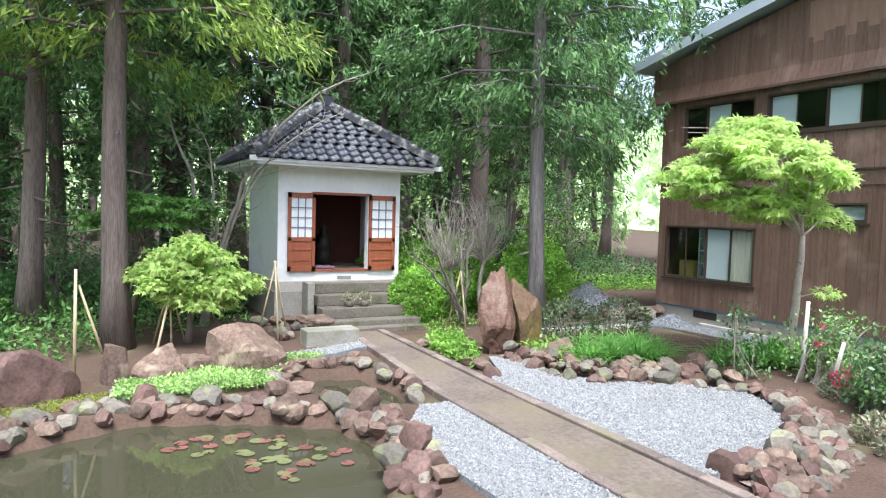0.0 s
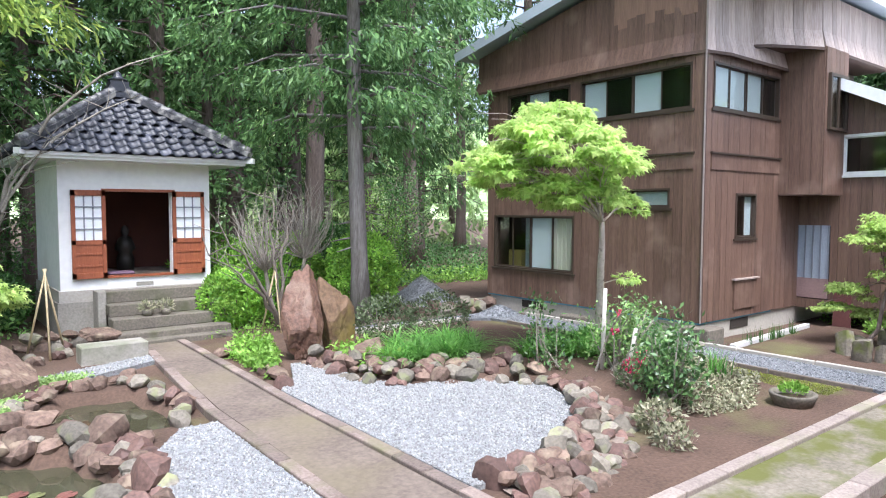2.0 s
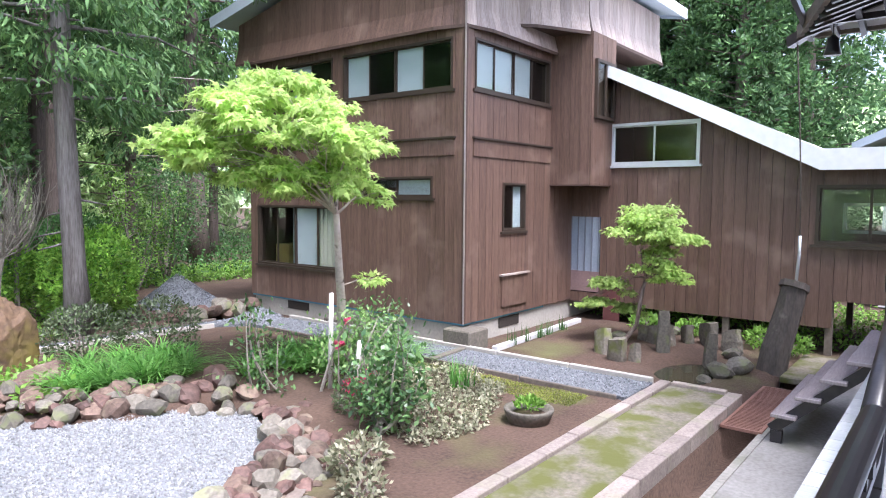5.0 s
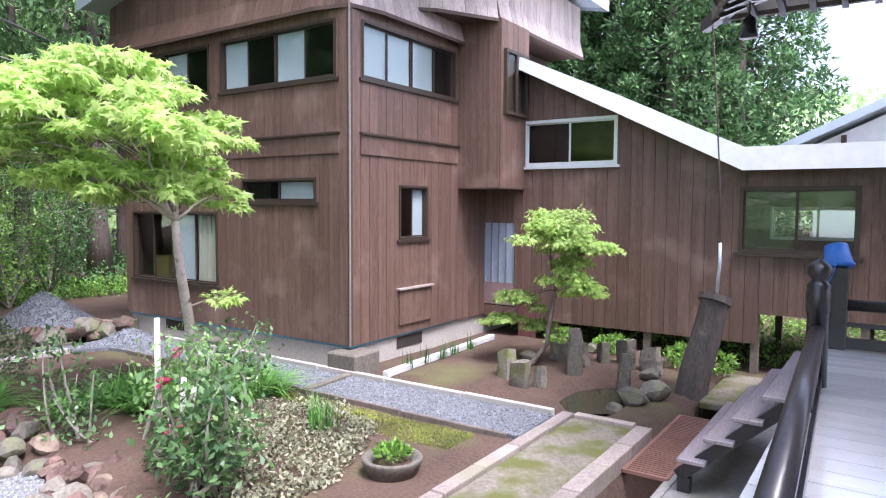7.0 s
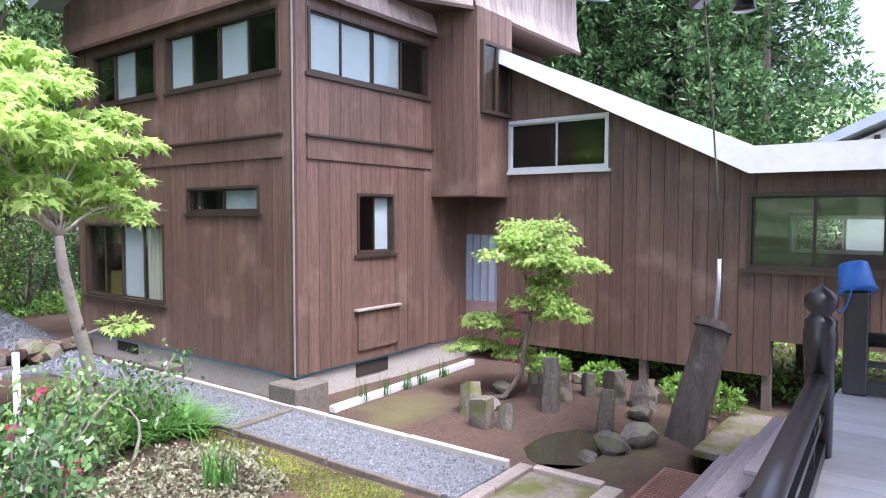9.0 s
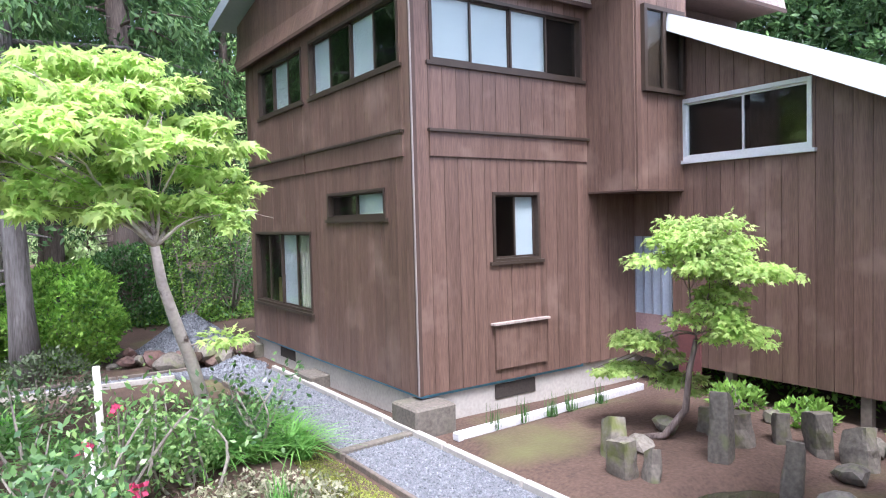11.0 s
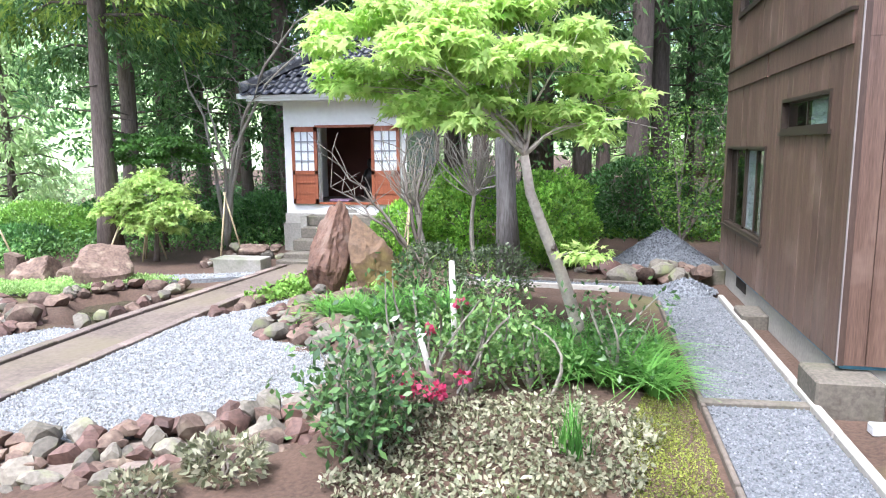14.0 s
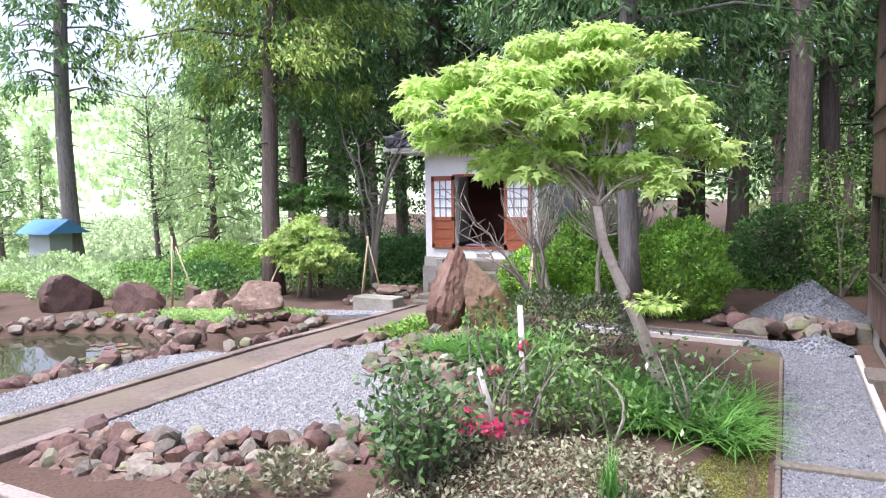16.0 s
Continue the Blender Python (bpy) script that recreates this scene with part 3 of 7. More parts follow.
JET = Vector((14.15 - 12.95, 5.2 - HY, 0)).normalized()
skirt((HX, HY1 + 0.3, 0), (HX, HY, 0), (-1, 0, 0), 4.86, lambda v: roofz(v.y) - 0.1, ease=(0.0, 0.5))
skirt((HX, HY, 0), (14.3, HY, 0), (0, -1, 0), 4.86, lambda v: roofz(v.y) - 0.1, SHEEN_PALE, ease=(0.5, 0.0))
skirt((12.95, HY - 0.02, 0), (14.15, 5.2, 0), (JET.y, -JET.x, 0), 5.14, lambda v: roofz(v.y) - 0.1, SHEEN_PALE, 0.1, ease=(0.3, 0.0))
skirt((14.15, 5.2, 0), (HX1, 5.2, 0), (0, -1, 0), 5.14, lambda v: roofz(v.y) - 0.1, SHEEN_PALE, 0.1)
part("wall", MB().add([(x, y, z) for z in (5.16, 6.15) for x, y in ((13.0, HY - 0.03), (14.17, 5.22), (HX1, 5.22), (HX1, HY - 0.03))], [(3, 2, 1, 0), (4, 5, 6, 7), (0, 1, 5, 4), (1, 2, 6, 5), (2, 3, 7, 6), (3, 0, 4, 7)]), SIDING_DARK, house)
part("wall_patch", MB().box(HX - 0.042, 6.0, 5.5, HX - 0.03, 7.65, 6.25), mat("faded_board", (0.27, 0.165, 0.12), (0.19, 0.115, 0.082), rough=0.8, scale=2, fine=16, stretch=(5, 5, 0.4)), house, "paler weathered board panel")
# roof
rf = MB()
y0, y1 = 4.75, HY1 + 0.75
x0, x1 = HX - 0.35, HX1 + 0.35
for ya, yb in ((y0, RIDGE_Y), (RIDGE_Y, y1)):
    vs = [(x, y, roofz(y) + t) for t in (0, 0.1) for x, y in ((x0, ya), (x1, ya), (x1, yb), (x0, yb))]
    rf.add(vs, [(0, 3, 2, 1), (4, 5, 6, 7), (0, 1, 5, 4), (1, 2, 6, 5), (2, 3, 7, 6), (3, 0, 4, 7)])
roof = part("roof", rf, ROOF_METAL, house, "grey-blue metal roof with a pale edge")
for x in (x0 - 0.013, x1 + 0.013):
    for ya, yb in ((y0, RIDGE_Y), (RIDGE_Y, y1)):
        part("fascia", MB().beam((x, ya, roofz(ya) + 0.04), (x, yb, roofz(yb) + 0.04), 0.025, 0.2), ROOF_METAL, roof)
part("fascia", MB().beam((x0, y0 - 0.015, roofz(y0) + 0.04), (x1, y0 - 0.015, roofz(y0) + 0.04), 0.025, 0.2), SILVER_METAL, roof, "pale metal eave board")
# plinth
plinth = part("plinth", MB().box(HX + 0.04, HY + 0.04, -0.1, HX1, HY1 - 0.05, 0.4), CONC_PALE, house)
# Vents are near-black strips on the plinth that stand for the shade inside.
for a, b in ((12.58, 13.2),):
    mb = MB()
    wbox(mb, "y", HY, a, b, 0.2, 0.37, 0.035, 0.03)
    part("vent", mb, DARKROOM, plinth, "ventilation slot, its inner shade drawn as a dark strip")
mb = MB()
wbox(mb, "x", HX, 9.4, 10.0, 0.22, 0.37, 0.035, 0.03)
part("vent", mb, DARKROOM, plinth, "ventilation slot, its inner shade drawn as a dark strip")
part("blue_strip", MB().box(HX + 0.01, HY + 0.012, 0.385, 14.0, HY + 0.03, 0.42), BLUELINE, house, "blue painted strip below the boards")
part("blue_strip", MB().box(HX + 0.012, HY + 0.03, 0.385, HX + 0.03, HY1, 0.42), BLUELINE, house, "blue painted strip below the boards")
part("corner_block", MB().box(11.3, 5.55, -0.05, 11.8, 6.05, 0.37), STEPSTONE, house, "weathered concrete block at the corner", bevel=0.02)
part("footing_block", MB().box(11.3, 8.2, -0.05, 11.6, 8.7, 0.24), STEPSTONE, house, bevel=0.02)
part("footing_block", MB().box(11.25, 10.8, -0.05, 11.6, 11.2, 0.3), STEPSTONE, house, bevel=0.02)
part("hatch", MB().box(12.55, HY - 0.05, 0.56, 13.32, HY - 0.02, 1.06), SIDING, house, "closed timber hatch low on the wall")
part("hatch_ledge", MB().box(12.5, HY - 0.085, 1.07, 13.36, HY - 0.015, 1.095), SHEEN_PALE, house)
# windows
window("x", HX, -1, 8.55, 10.82, 1.03, 2.17, [(8.58, 9.15, "curtain"), (9.15, 9.75, "screen"), (9.75, 10.28, "glass"), (10.28, 10.8, "glass")], house, FRAME_BROWN, sill=0.06)
window("x", HX, -1, 6.45, 7.97, 2.32, 2.66, [(6.47, 7.22, "screen"), (7.22, 7.95, "glass")], house, FRAME_BROWN, sill=0.05)
window("x", HX, -1, 6.07, 8.42, 3.96, 4.72, [(6.1, 6.68, "glass"), (6.68, 7.26, "screen"), (7.26, 7.84, "glass"), (7.84, 8.4, "screen")], house, FRAME_BROWN, sill=0.05)
window("x", HX, -1, 8.68, 10.42, 3.96, 4.72, [(8.7, 9.27, "glass"), (9.27, 9.85, "screen"), (9.85, 10.4, "glass")], house, FRAME_BROWN, sill=0.05)
# The first screen here stands in for bright sky reflected in that pane.
window("y", HY, -1, 11.76, 14.02, 3.96, 4.72, [(11.78, 12.34, "screen"), (12.34, 12.9, "screen"), (12.9, 13.47, "screen"), (13.47, 14.0, "glass")], house, FRAME_BROWN, sill=0.05)
window("y", HY, -1, 12.56, 13.27, 1.79, 2.58, [(12.58, 12.92, "glass"), (12.92, 13.25, "screen")], house, FRAME_BROWN, sill=0.05)
# the things seen through the low window
shelf = thing("bookshelf", "open shelf with boxes and books behind the window", "shelf", at=(HX + 0.5, 9.95, 0.56))
for z in (1.05, 1.35, 1.62, 1.9, 2.15):
    part("shelf_board", MB().box(HX + 0.35, 9.82, z, HX + 0.65, 10.2, z + 0.02), SHOJI, shelf)
for y in (9.8, 10.2):
    part("side_panel", MB().box(HX + 0.35, y, 0.56, HX + 0.65, y + 0.02, 2.17), SHOJI, shelf)
for i, (y, z, c) in enumerate(((9.84, 1.07, (0.5, 0.47, 0.4)), (9.98, 1.07, (0.2, 0.25, 0.3)), (9.85, 1.37, (0.6, 0.58, 0.5)), (10.03, 1.37, (0.3, 0.34, 0.25)), (9.84, 1.64, (0.55, 0.5, 0.42)), (9.97, 1.92, (0.4, 0.37, 0.33)))):
    part("box", MB().box(HX + 0.37, y, z + 0.002, HX + 0.6, y + 0.13, z + 0.17 + 0.02 * (i % 3)), mat("box_card", c, rough=0.8), shelf)
solid("crate", MB().box(HX + 0.3, 10.3, 0.56, HX + 0.7, 10.7, 1.4), mat("yellow_crate", (0.4, 0.28, 0.1), rough=0.8), "yellow-brown crate behind the low window", "crate", bevel=0.01)

# bay over the door
bay = part("bay", MB().box(14.12, 5.08, 2.6, 15.05, HY - 0.03, 5.17), SIDING_DARK, house, "boxed-out upper bay with a narrow window")
for i in range(4):
    part("siding_board", MB().box(14.1, 5.08 + i * 0.19 + 0.003, 2.58, 14.118, 5.08 + (i + 1) * 0.19 - 0.003, 5.17), SIDING, bay)
for i in range(5):
    a, b = 14.12 + i * 0.186 + 0.003, 14.12 + (i + 1) * 0.186 - 0.003
    for r in rects(a, b, 2.58, 5.17, [(14.2, 14.95, 3.72, 4.72)]):
        part("siding_board", MB().box(r[0], 5.06, r[2], r[1], 5.078, r[3]), SIDING, bay)
part("bay_floor", MB().box(14.1, 5.06, 2.56, 15.05, HY - 0.03, 2.58), SIDING_DARK, bay)
w = part("window_frame", MB().box(14.2, 5.0, 3.72, 14.95, 5.06, 3.77).box(14.2, 5.0, 4.67, 14.95, 5.06, 4.72).box(14.2, 5.0, 3.77, 14.25, 5.06, 4.67).box(14.9, 5.0, 3.77, 14.95, 5.06, 4.67).box(14.55, 5.01, 3.77, 14.6, 5.05, 4.67), FRAME_BROWN, bay)
part("pane", MB().box(14.25, 5.03, 3.77, 14.9, 5.036, 4.67), GLASS, w)

# ---- link corridor ----
CX = 15.0
corridor = thing("link_corridor", "raised timber-clad corridor with a sloping white roof", "corridor", at=(CX, 3, 0.3))
D_HOLES = [(3.5, 5.1, 2.93, 3.68), (0.3, 1.74, 1.66, 2.57), (5.24, 5.86, 0.58, 2.0)]


def ctop(y):
    return 3.0 if y < 1.6 else 3.0 + (y - 1.6) * 0.45


wd = MB()
for a, b in ((1.46, 2.3), (2.3, 3.0), (3.0, 3.5), (3.5, 4.3), (4.3, 5.1), (5.1, 5.86)):
    for r in rects(a, b, 0.42, ctop(a), D_HOLES):
        wbox(wd, "x", CX, *r, 0, 0.1)
for r in rects(-6, 1.46, 0.85, 3.0, D_HOLES):
    wbox(wd, "x", CX, *r, 0, 0.1)
wallD = part("wall", wd, SIDING_DARK, corridor)
n = 24
for i in range(n):
    a, b = 1.46 + (5.84 - 1.46) * i / n, 1.46 + (5.84 - 1.46) * (i + 1) / n
    for r in rects(a + 0.003, b - 0.003, 0.4, ctop(a) + 0.05, D_HOLES):
        mb = MB()
        wbox(mb, "x", CX, *r, -0.002, -0.02 - 0.004 * random.random())
        part("siding_board", mb, SIDING, wallD)
boards("x", CX, -6, 1.46, 0.82, 3.0, D_HOLES, -1, wallD)
part("floor", MB().box(CX + 0.1, -6, 0.85, CX + 2.6, 5.8, 0.95), OLDWOOD, corridor)
back = MB()
for r in rects(-6, 5.8, 0.95, 2.9, [(-0.3, 1.7, 1.75, 2.3)]):
    wbox(back, "x", CX + 2.5, *r, 0, 0.1)
part("back_wall", back, OLDWOOD, corridor, "brown boarded inner wall")
window("x", CX + 2.5, -1, -0.3, 1.7, 1.75, 2.3, [(-0.3, 0.4, "glass"), (0.4, 1.0, "glass"), (1.0, 1.7, "glass")], corridor, ALU)
for a, b in ((1.7, 2.6), (2.6, 3.5), (3.5, 4.4), (4.4, 5.8)):
    part("back_wall", MB().box(CX + 2.5, a, 2.9, CX + 2.6, b, ctop(a)), OLDWOOD, corridor)
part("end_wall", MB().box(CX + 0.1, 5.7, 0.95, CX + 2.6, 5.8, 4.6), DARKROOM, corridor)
window("x", CX, -1, 3.5, 5.1, 2.93, 3.68, [(3.52, 4.3, "glass"), (4.3, 5.08, "glass")], corridor, ALU, bar=0.05, sill=0.08)
window("x", CX, -1, 0.3, 1.74, 1.66, 2.57, [(0.33, 1.03, "glass"), (1.03, 1.72, "glass")], corridor, FRAME_BROWN, sill=0.1, bar=0.05)
rr = MB()
pts = [(-6, 3.0), (1.62, 3.02), (5.3, 4.72)]
for (a, za), (b, zb) in zip(pts, pts[1:]):
    vs = []
    for x in (CX - 0.32, CX + 2.9):
        for y, z in ((a, za), (b, zb)):
            vs += [(x, y, z - 0.02), (x, y, z + 0.06)]
    rr.add(vs, [(0, 1, 3, 2), (4, 6, 7, 5), (1, 5, 7, 3), (0, 2, 6, 4), (0, 4, 5, 1), (2, 3, 7, 6)])
croof = part("roof", rr, SILVER_METAL, corridor, "white metal roof, flat then rising to the house")
# deep pale fascia with the bend
ff = MB()
prof = [(-6, 2.76, 3.07), (1.66, 2.78, 3.09), (3.4, 3.66, 3.93), (5.3, 4.6, 4.8)]
for (a, l0, h0), (b, l1, h1) in zip(prof, prof[1:]):
    x, t = CX - 0.36, 0.035
    ff.add([(x, a, l0), (x, b, l1), (x, b, h1), (x, a, h0), (x + t, a, l0), (x + t, b, l1), (x + t, b, h1), (x + t, a, h0)], [(0, 3, 2, 1), (4, 5, 6, 7), (0, 1, 5, 4), (3, 7, 6, 2)])
part("fascia", ff, SILVER_METAL, croof, "broad white metal fascia")
ss = MB()
for (a, l0, h0), (b, l1, h1) in zip(prof, prof[1:]):
    ss.add([(CX - 0.33, a, l0 + 0.02), (CX, a, l0 + 0.05), (CX, b, l1 + 0.05), (CX - 0.33, b, l1 + 0.02)], [(0, 1, 2, 3)])
part("soffit", ss, SIDING_DARK, croof)
for y in (1.5, 3.0, 4.5, 0.2, -1.4):
    part("post", MB().box(CX + 0.02, y - 0.05, -0.1, CX + 0.12, y + 0.05, 0.86), OLDWOOD, corridor)
    part("post", MB().box(CX + 2.3, y - 0.05, -0.1, CX + 2.4, y + 0.05, 0.86), OLDWOOD, corridor)
# door under the bay
dr = part("sliding_door", MB().box(CX - 0.02, 5.26, 0.6, CX + 0.02, 5.84, 0.98), mat("old_lattice_panel", (0.3, 0.2, 0.19), (0.2, 0.13, 0.125), rough=0.8), corridor, "old sliding door with pale panes")
part("door_glass", MB().box(CX - 0.012, 5.26, 0.98, CX + 0.012, 5.84, 2.0), mat("pale_blue_frosted_glass", (0.34, 0.39, 0.46), (0.27, 0.31, 0.37), rough=0.35, bump=0.05), dr, "pale frosted glass")
for i in range(5):
    part("door_bar", MB().box(CX - 0.03, 5.26 + i * 0.14, 0.98, CX - 0.01, 5.285 + i * 0.14, 2.0), mat("grey_door_bar", (0.2, 0.22, 0.26), rough=0.6) if i == 0 else bpy.data.materials["grey_door_bar"], dr)
solid("leaning_board", MB().box(CX - 0.06, 4.83, 0.02, CX - 0.03, 5.14, 0.88), PINK, "dull red board against the corridor wall", "board")

# ---- white pavilion ----
GX0, GX1, GY, GY1 = 3.37, 5.97, 13.0, 15.6
GCX, GCY = 4.67, 14.3
pav = thing("pavilion", "small white plastered pavilion with dark tiled roof and open red doors", "pavilion", at=(GCX, GCY, 0.1))
OPEN = [(4.11, 5.25, 1.08, 2.62)]
for axis, plane, u0, u1, th, holes in (("y", GY, GX0, GX1, 0.16, OPEN), ("y", GY1, GX0, GX1, -0.16, []), ("x", GX0, GY + 0.16, GY1 - 0.16, 0.16, []), ("x", GX1, GY + 0.16, GY1 - 0.16, -0.16, [])):
    wall_core(axis, plane, u0, u1, 0.86, 3.2, holes, th, PLASTER, "wall", pav, "white lime plaster")
part("floor", MB().box(GX0 + 0.16, GY + 0.02, 0.98, GX1 - 0.16, GY1 - 0.16, 1.07), OLDWOOD, pav)
part("inner_lining", MB().box(GX0 + 0.161, GY1 - 0.7, 1.07, GX1 - 0.161, GY1 - 0.66, 3.1), mat("dark_red_lining", (0.1, 0.035, 0.025), rough=0.8), pav, "dark red back wall")
part("ceiling_board", MB().box(GX0 + 0.16, GY + 0.16, 3.0, GX1 - 0.16, GY1 - 0.16, 3.03), DARKROOM, pav)
base = part("stone_base", MB().box(GX0 - 0.06, GY - 0.06, -0.1, GX1 + 0.06, GY1 + 0.06, 0.66), CONC, pav, "weathered concrete base")
part("sill_band", MB().box(GX0 - 0.03, GY - 0.03, 0.66, GX1 + 0.03, GY1 + 0.03, 0.86), CONC_PALE, pav)
part("vent", MB().box(4.6, GY - 0.012, 0.88, 4.9, GY - 0.002, 0.95), CONC, pav)
part("threshold", MB().box(4.05, GY - 0.04, 1.05, 5.31, GY + 0.1, 1.09), REDWOOD, pav)
part("lintel", MB().box(4.05, GY - 0.03, 2.6, 5.31, GY + 0.12, 2.65), REDWOOD, pav)


def door_leaf(u0, u1, y):
    """A half-glazed door leaf: frame, lattice, paper, and a boarded foot with rails."""
    z0, z1 = 1.06, 2.62
    mb = MB()
    for r in ((u0, u0 + 0.065, z0, z1), (u1 - 0.065, u1, z0, z1), (u0, u1, z1 - 0.1, z1), (u0, u1, z0, z0 + 0.1), (u0, u1, 1.66, 1.74)):
        mb.box(r[0], y - 0.03, r[2], r[1], y + 0.012, r[3])
    d = part("door", mb, REDWOOD, pav, "open red-brown half-glazed door")
    part("foot_panel", MB().box(u0 + 0.05, y - 0.012, z0 + 0.08, u1 - 0.05, y + 0.004, 1.68), REDWOOD, d)
    for z in (1.27, 1.48):
        part("rail", MB().box(u0 + 0.05, y - 0.026, z, u1 - 0.05, y - 0.01, z + 0.035), REDWOOD, d)
    a, b, c, e = u0 + 0.06, u1 - 0.06, 1.74, z1 - 0.1
    part("paper_pane", MB().box(a, y - 0.008, c, b, y - 0.002, e), mat("bright_paper", (0.8, 0.82, 0.84), (0.7, 0.73, 0.76), rough=0.8, bump=0.03), d, "white paper panes")
    for i in (1, 2):
        x = a + (b - a) * i / 3
        part("lattice_bar", MB().box(x - 0.011, y - 0.024, c, x + 0.011, y - 0.008, e), mat("grey_lattice", (0.25, 0.26, 0.3), rough=0.6), d)
    for i in (1, 2, 3):
        z = c + (e - c) * i / 4
        part("lattice_bar", MB().box(a, y - 0.025, z - 0.011, b, y - 0.009, z + 0.011), mat("grey_lattice", (0.25, 0.26, 0.3), rough=0.6), d)


door_leaf(3.555, 4.105, GY - 0.04)
door_leaf(5.255, 5.845, GY - 0.04)
statue = MB().lathe([(0.16, 1.07), (0.17, 1.3), (0.12, 1.42), (0.2, 1.5), (0.13, 1.7), (0.05, 1.75), (0.08, 1.83), (0.06, 1.93), (0.01, 1.96)], 4.75, GY + 1.4, 12)
solid("altar_figure", statue, mat("dark_bronze", (0.05, 0.045, 0.04), rough=0.5, metal=0.5), "small dark figure on the altar floor", "statue", smooth=True)
solid("floor_cushion", MB().box(4.2, GY + 0.25, 1.07, 4.65, GY + 0.6, 1.13), mat("mauve_cloth", (0.22, 0.14, 0.2), rough=0.95), "flat mauve cushion inside the doorway", "cushion", bevel=0.025)

# steps
for i, (z, y0) in enumerate(((0.84, 12.62), (0.64, 12.28), (0.44, 11.94), (0.25, 11.55))):
    part("step", MB().box(4.0 - 0.02 * i, y0, z - 0.2, 5.76 + 0.02 * i, GY - 0.06 if i == 0 else y0 + 0.36, z), STEPSTONE, pav, bevel=0.012)
part("step", MB().box(3.9, 11.3, 0.0, 5.8, 11.6, 0.15), STEPSTONE, pav, bevel=0.01)
part("side_cheek", MB().box(3.86, 12.55, 0.0, 4.0, GY - 0.06, 0.86), CONC, pav, bevel=0.01)

# tiled roof
EZ, AZ, HALF = 3.24, 4.5, 1.88
part("eave_soffit", MB().box(GCX - HALF + 0.05, GCY - HALF + 0.05, 3.12, GCX + HALF - 0.05, GCY + HALF - 0.05, 3.2), PLASTER, pav, "white plastered underside of the eaves")
core = MB().add([(GCX - HALF, GCY - HALF, EZ - 0.03), (GCX + HALF, GCY - HALF, EZ - 0.03), (GCX + HALF, GCY + HALF, EZ - 0.03), (GCX - HALF, GCY + HALF, EZ - 0.03), (GCX, GCY, AZ)],
                [(0, 1, 4), (1, 2, 4), (2, 3, 4), (3, 0, 4), (3, 2, 1, 0)])
roofp = part("roof", core, TILE, pav, "pyramid roof of glazed blue-black tiles")
TW, TH = 0.235, 0.225
slope_len = math.hypot(HALF, AZ - EZ)
tv, tf = [], []
prof = [(-0.5, 0.012), (-0.32, -0.006), (-0.08, 0.0), (0.1, 0.03), (0.27, 0.052), (0.42, 0.035), (0.52, 0.0)]
for y, lift in ((-0.04, 0.03), (TH + 0.03, 0.0)):
    for u, z in prof:
        tv.append((u * TW, y, z + lift))
for u, z in prof:
    tv.append((u * TW, -0.04, z + 0.008))
k = len(prof)
tf = [(i, i + 1, k + i + 1, k + i) for i in range(k - 1)] + [(2 * k + i, 2 * k + i + 1, i + 1, i) for i in range(k - 1)]
tile_me = bpy.data.meshes.new("roof_tile")
tile_me.from_pydata(tv, [], tf)
tile_me.materials.append(TILE)
tile_me.shade_smooth()
rest = MB()
for side in range(4):
    turn = Matrix.Rotation(side * math.pi / 2, 4, "Z")
    tilt = math.atan2(AZ - EZ, HALF)
    rows = int(slope_len / TH)
    for r in range(rows):
        s = r * TH
        halfw = HALF * (1 - s / slope_len)
        n = int(2 * halfw / TW)
        for c in range(n):
            u = (c + 0.5) * TW - n * TW / 2
            m = Matrix.Translation((GCX, GCY, 0)) @ turn @ Matrix.Translation((u, -HALF, EZ)) @ Matrix.Rotation(tilt, 4, "X") @ Matrix.Translation((0, s - 0.02, 0.012 + random.uniform(0, 0.008)))
            if side == 2:
                rest.add([m @ Vector(v) for v in tv], tf)
                continue
            o = new("roof_tile", tile_me)
            o.parent = roofp
            o.matrix_basis = m
part("roof_tile", rest, TILE, roofp)
for sx, sy in ((-1, -1), (1, -1), (1, 1), (-1, 1)):
    a = Vector((GCX + sx * (HALF + 0.02), GCY + sy * (HALF + 0.02), EZ + 0.09))
    b = Vector((GCX, GCY, AZ + 0.12))
    n = 12
    hip = part("hip_ridge", MB().beam(a, b, 0.2, 0.09), RIDGE_TILE, roofp, "hip ridge of stacked tiles patched with pale lichen")
    for i in range(n):
        p, q = a.lerp(b, i / n), a.lerp(b, (i + 1.05) / n)
        part("ridge_tile", MB().tube([p + Vector((0, 0, 0.06)), q + Vector((0, 0, 0.05))], [0.085, 0.075], 10), RIDGE_TILE, hip, smooth=True)
    part("corner_end", MB().beam(a + Vector((sx, sy, 0)) * 0.05 + Vector((0, 0, -0.12)), a - Vector((sx, sy, 0)) * 0.25 + Vector((0, 0, -0.1)), 0.1, 0.1), PLASTER, roofp, "white plastered corner rafter end")
for sx, sy, ex, ey in ((-1, -1, 1, -1), (1, -1, 1, 1), (-1, 1, -1, -1), (1, 1, -1, 1)):
    part("eave_board", MB().beam((GCX + sx * (HALF - 0.02), GCY + sy * (HALF - 0.02), 3.2), (GCX + ex * (HALF - 0.02), GCY + ey * (HALF - 0.02), 3.2), 0.04, 0.06), PLASTER, roofp, "white eave board")
fin = MB()
for i, (h, z) in enumerate(((0.23, AZ - 0.05), (0.2, AZ + 0.07), (0.17, AZ + 0.17))):
    fin.box(GCX - h, GCY - h, z, GCX + h, GCY + h, z + 0.1)
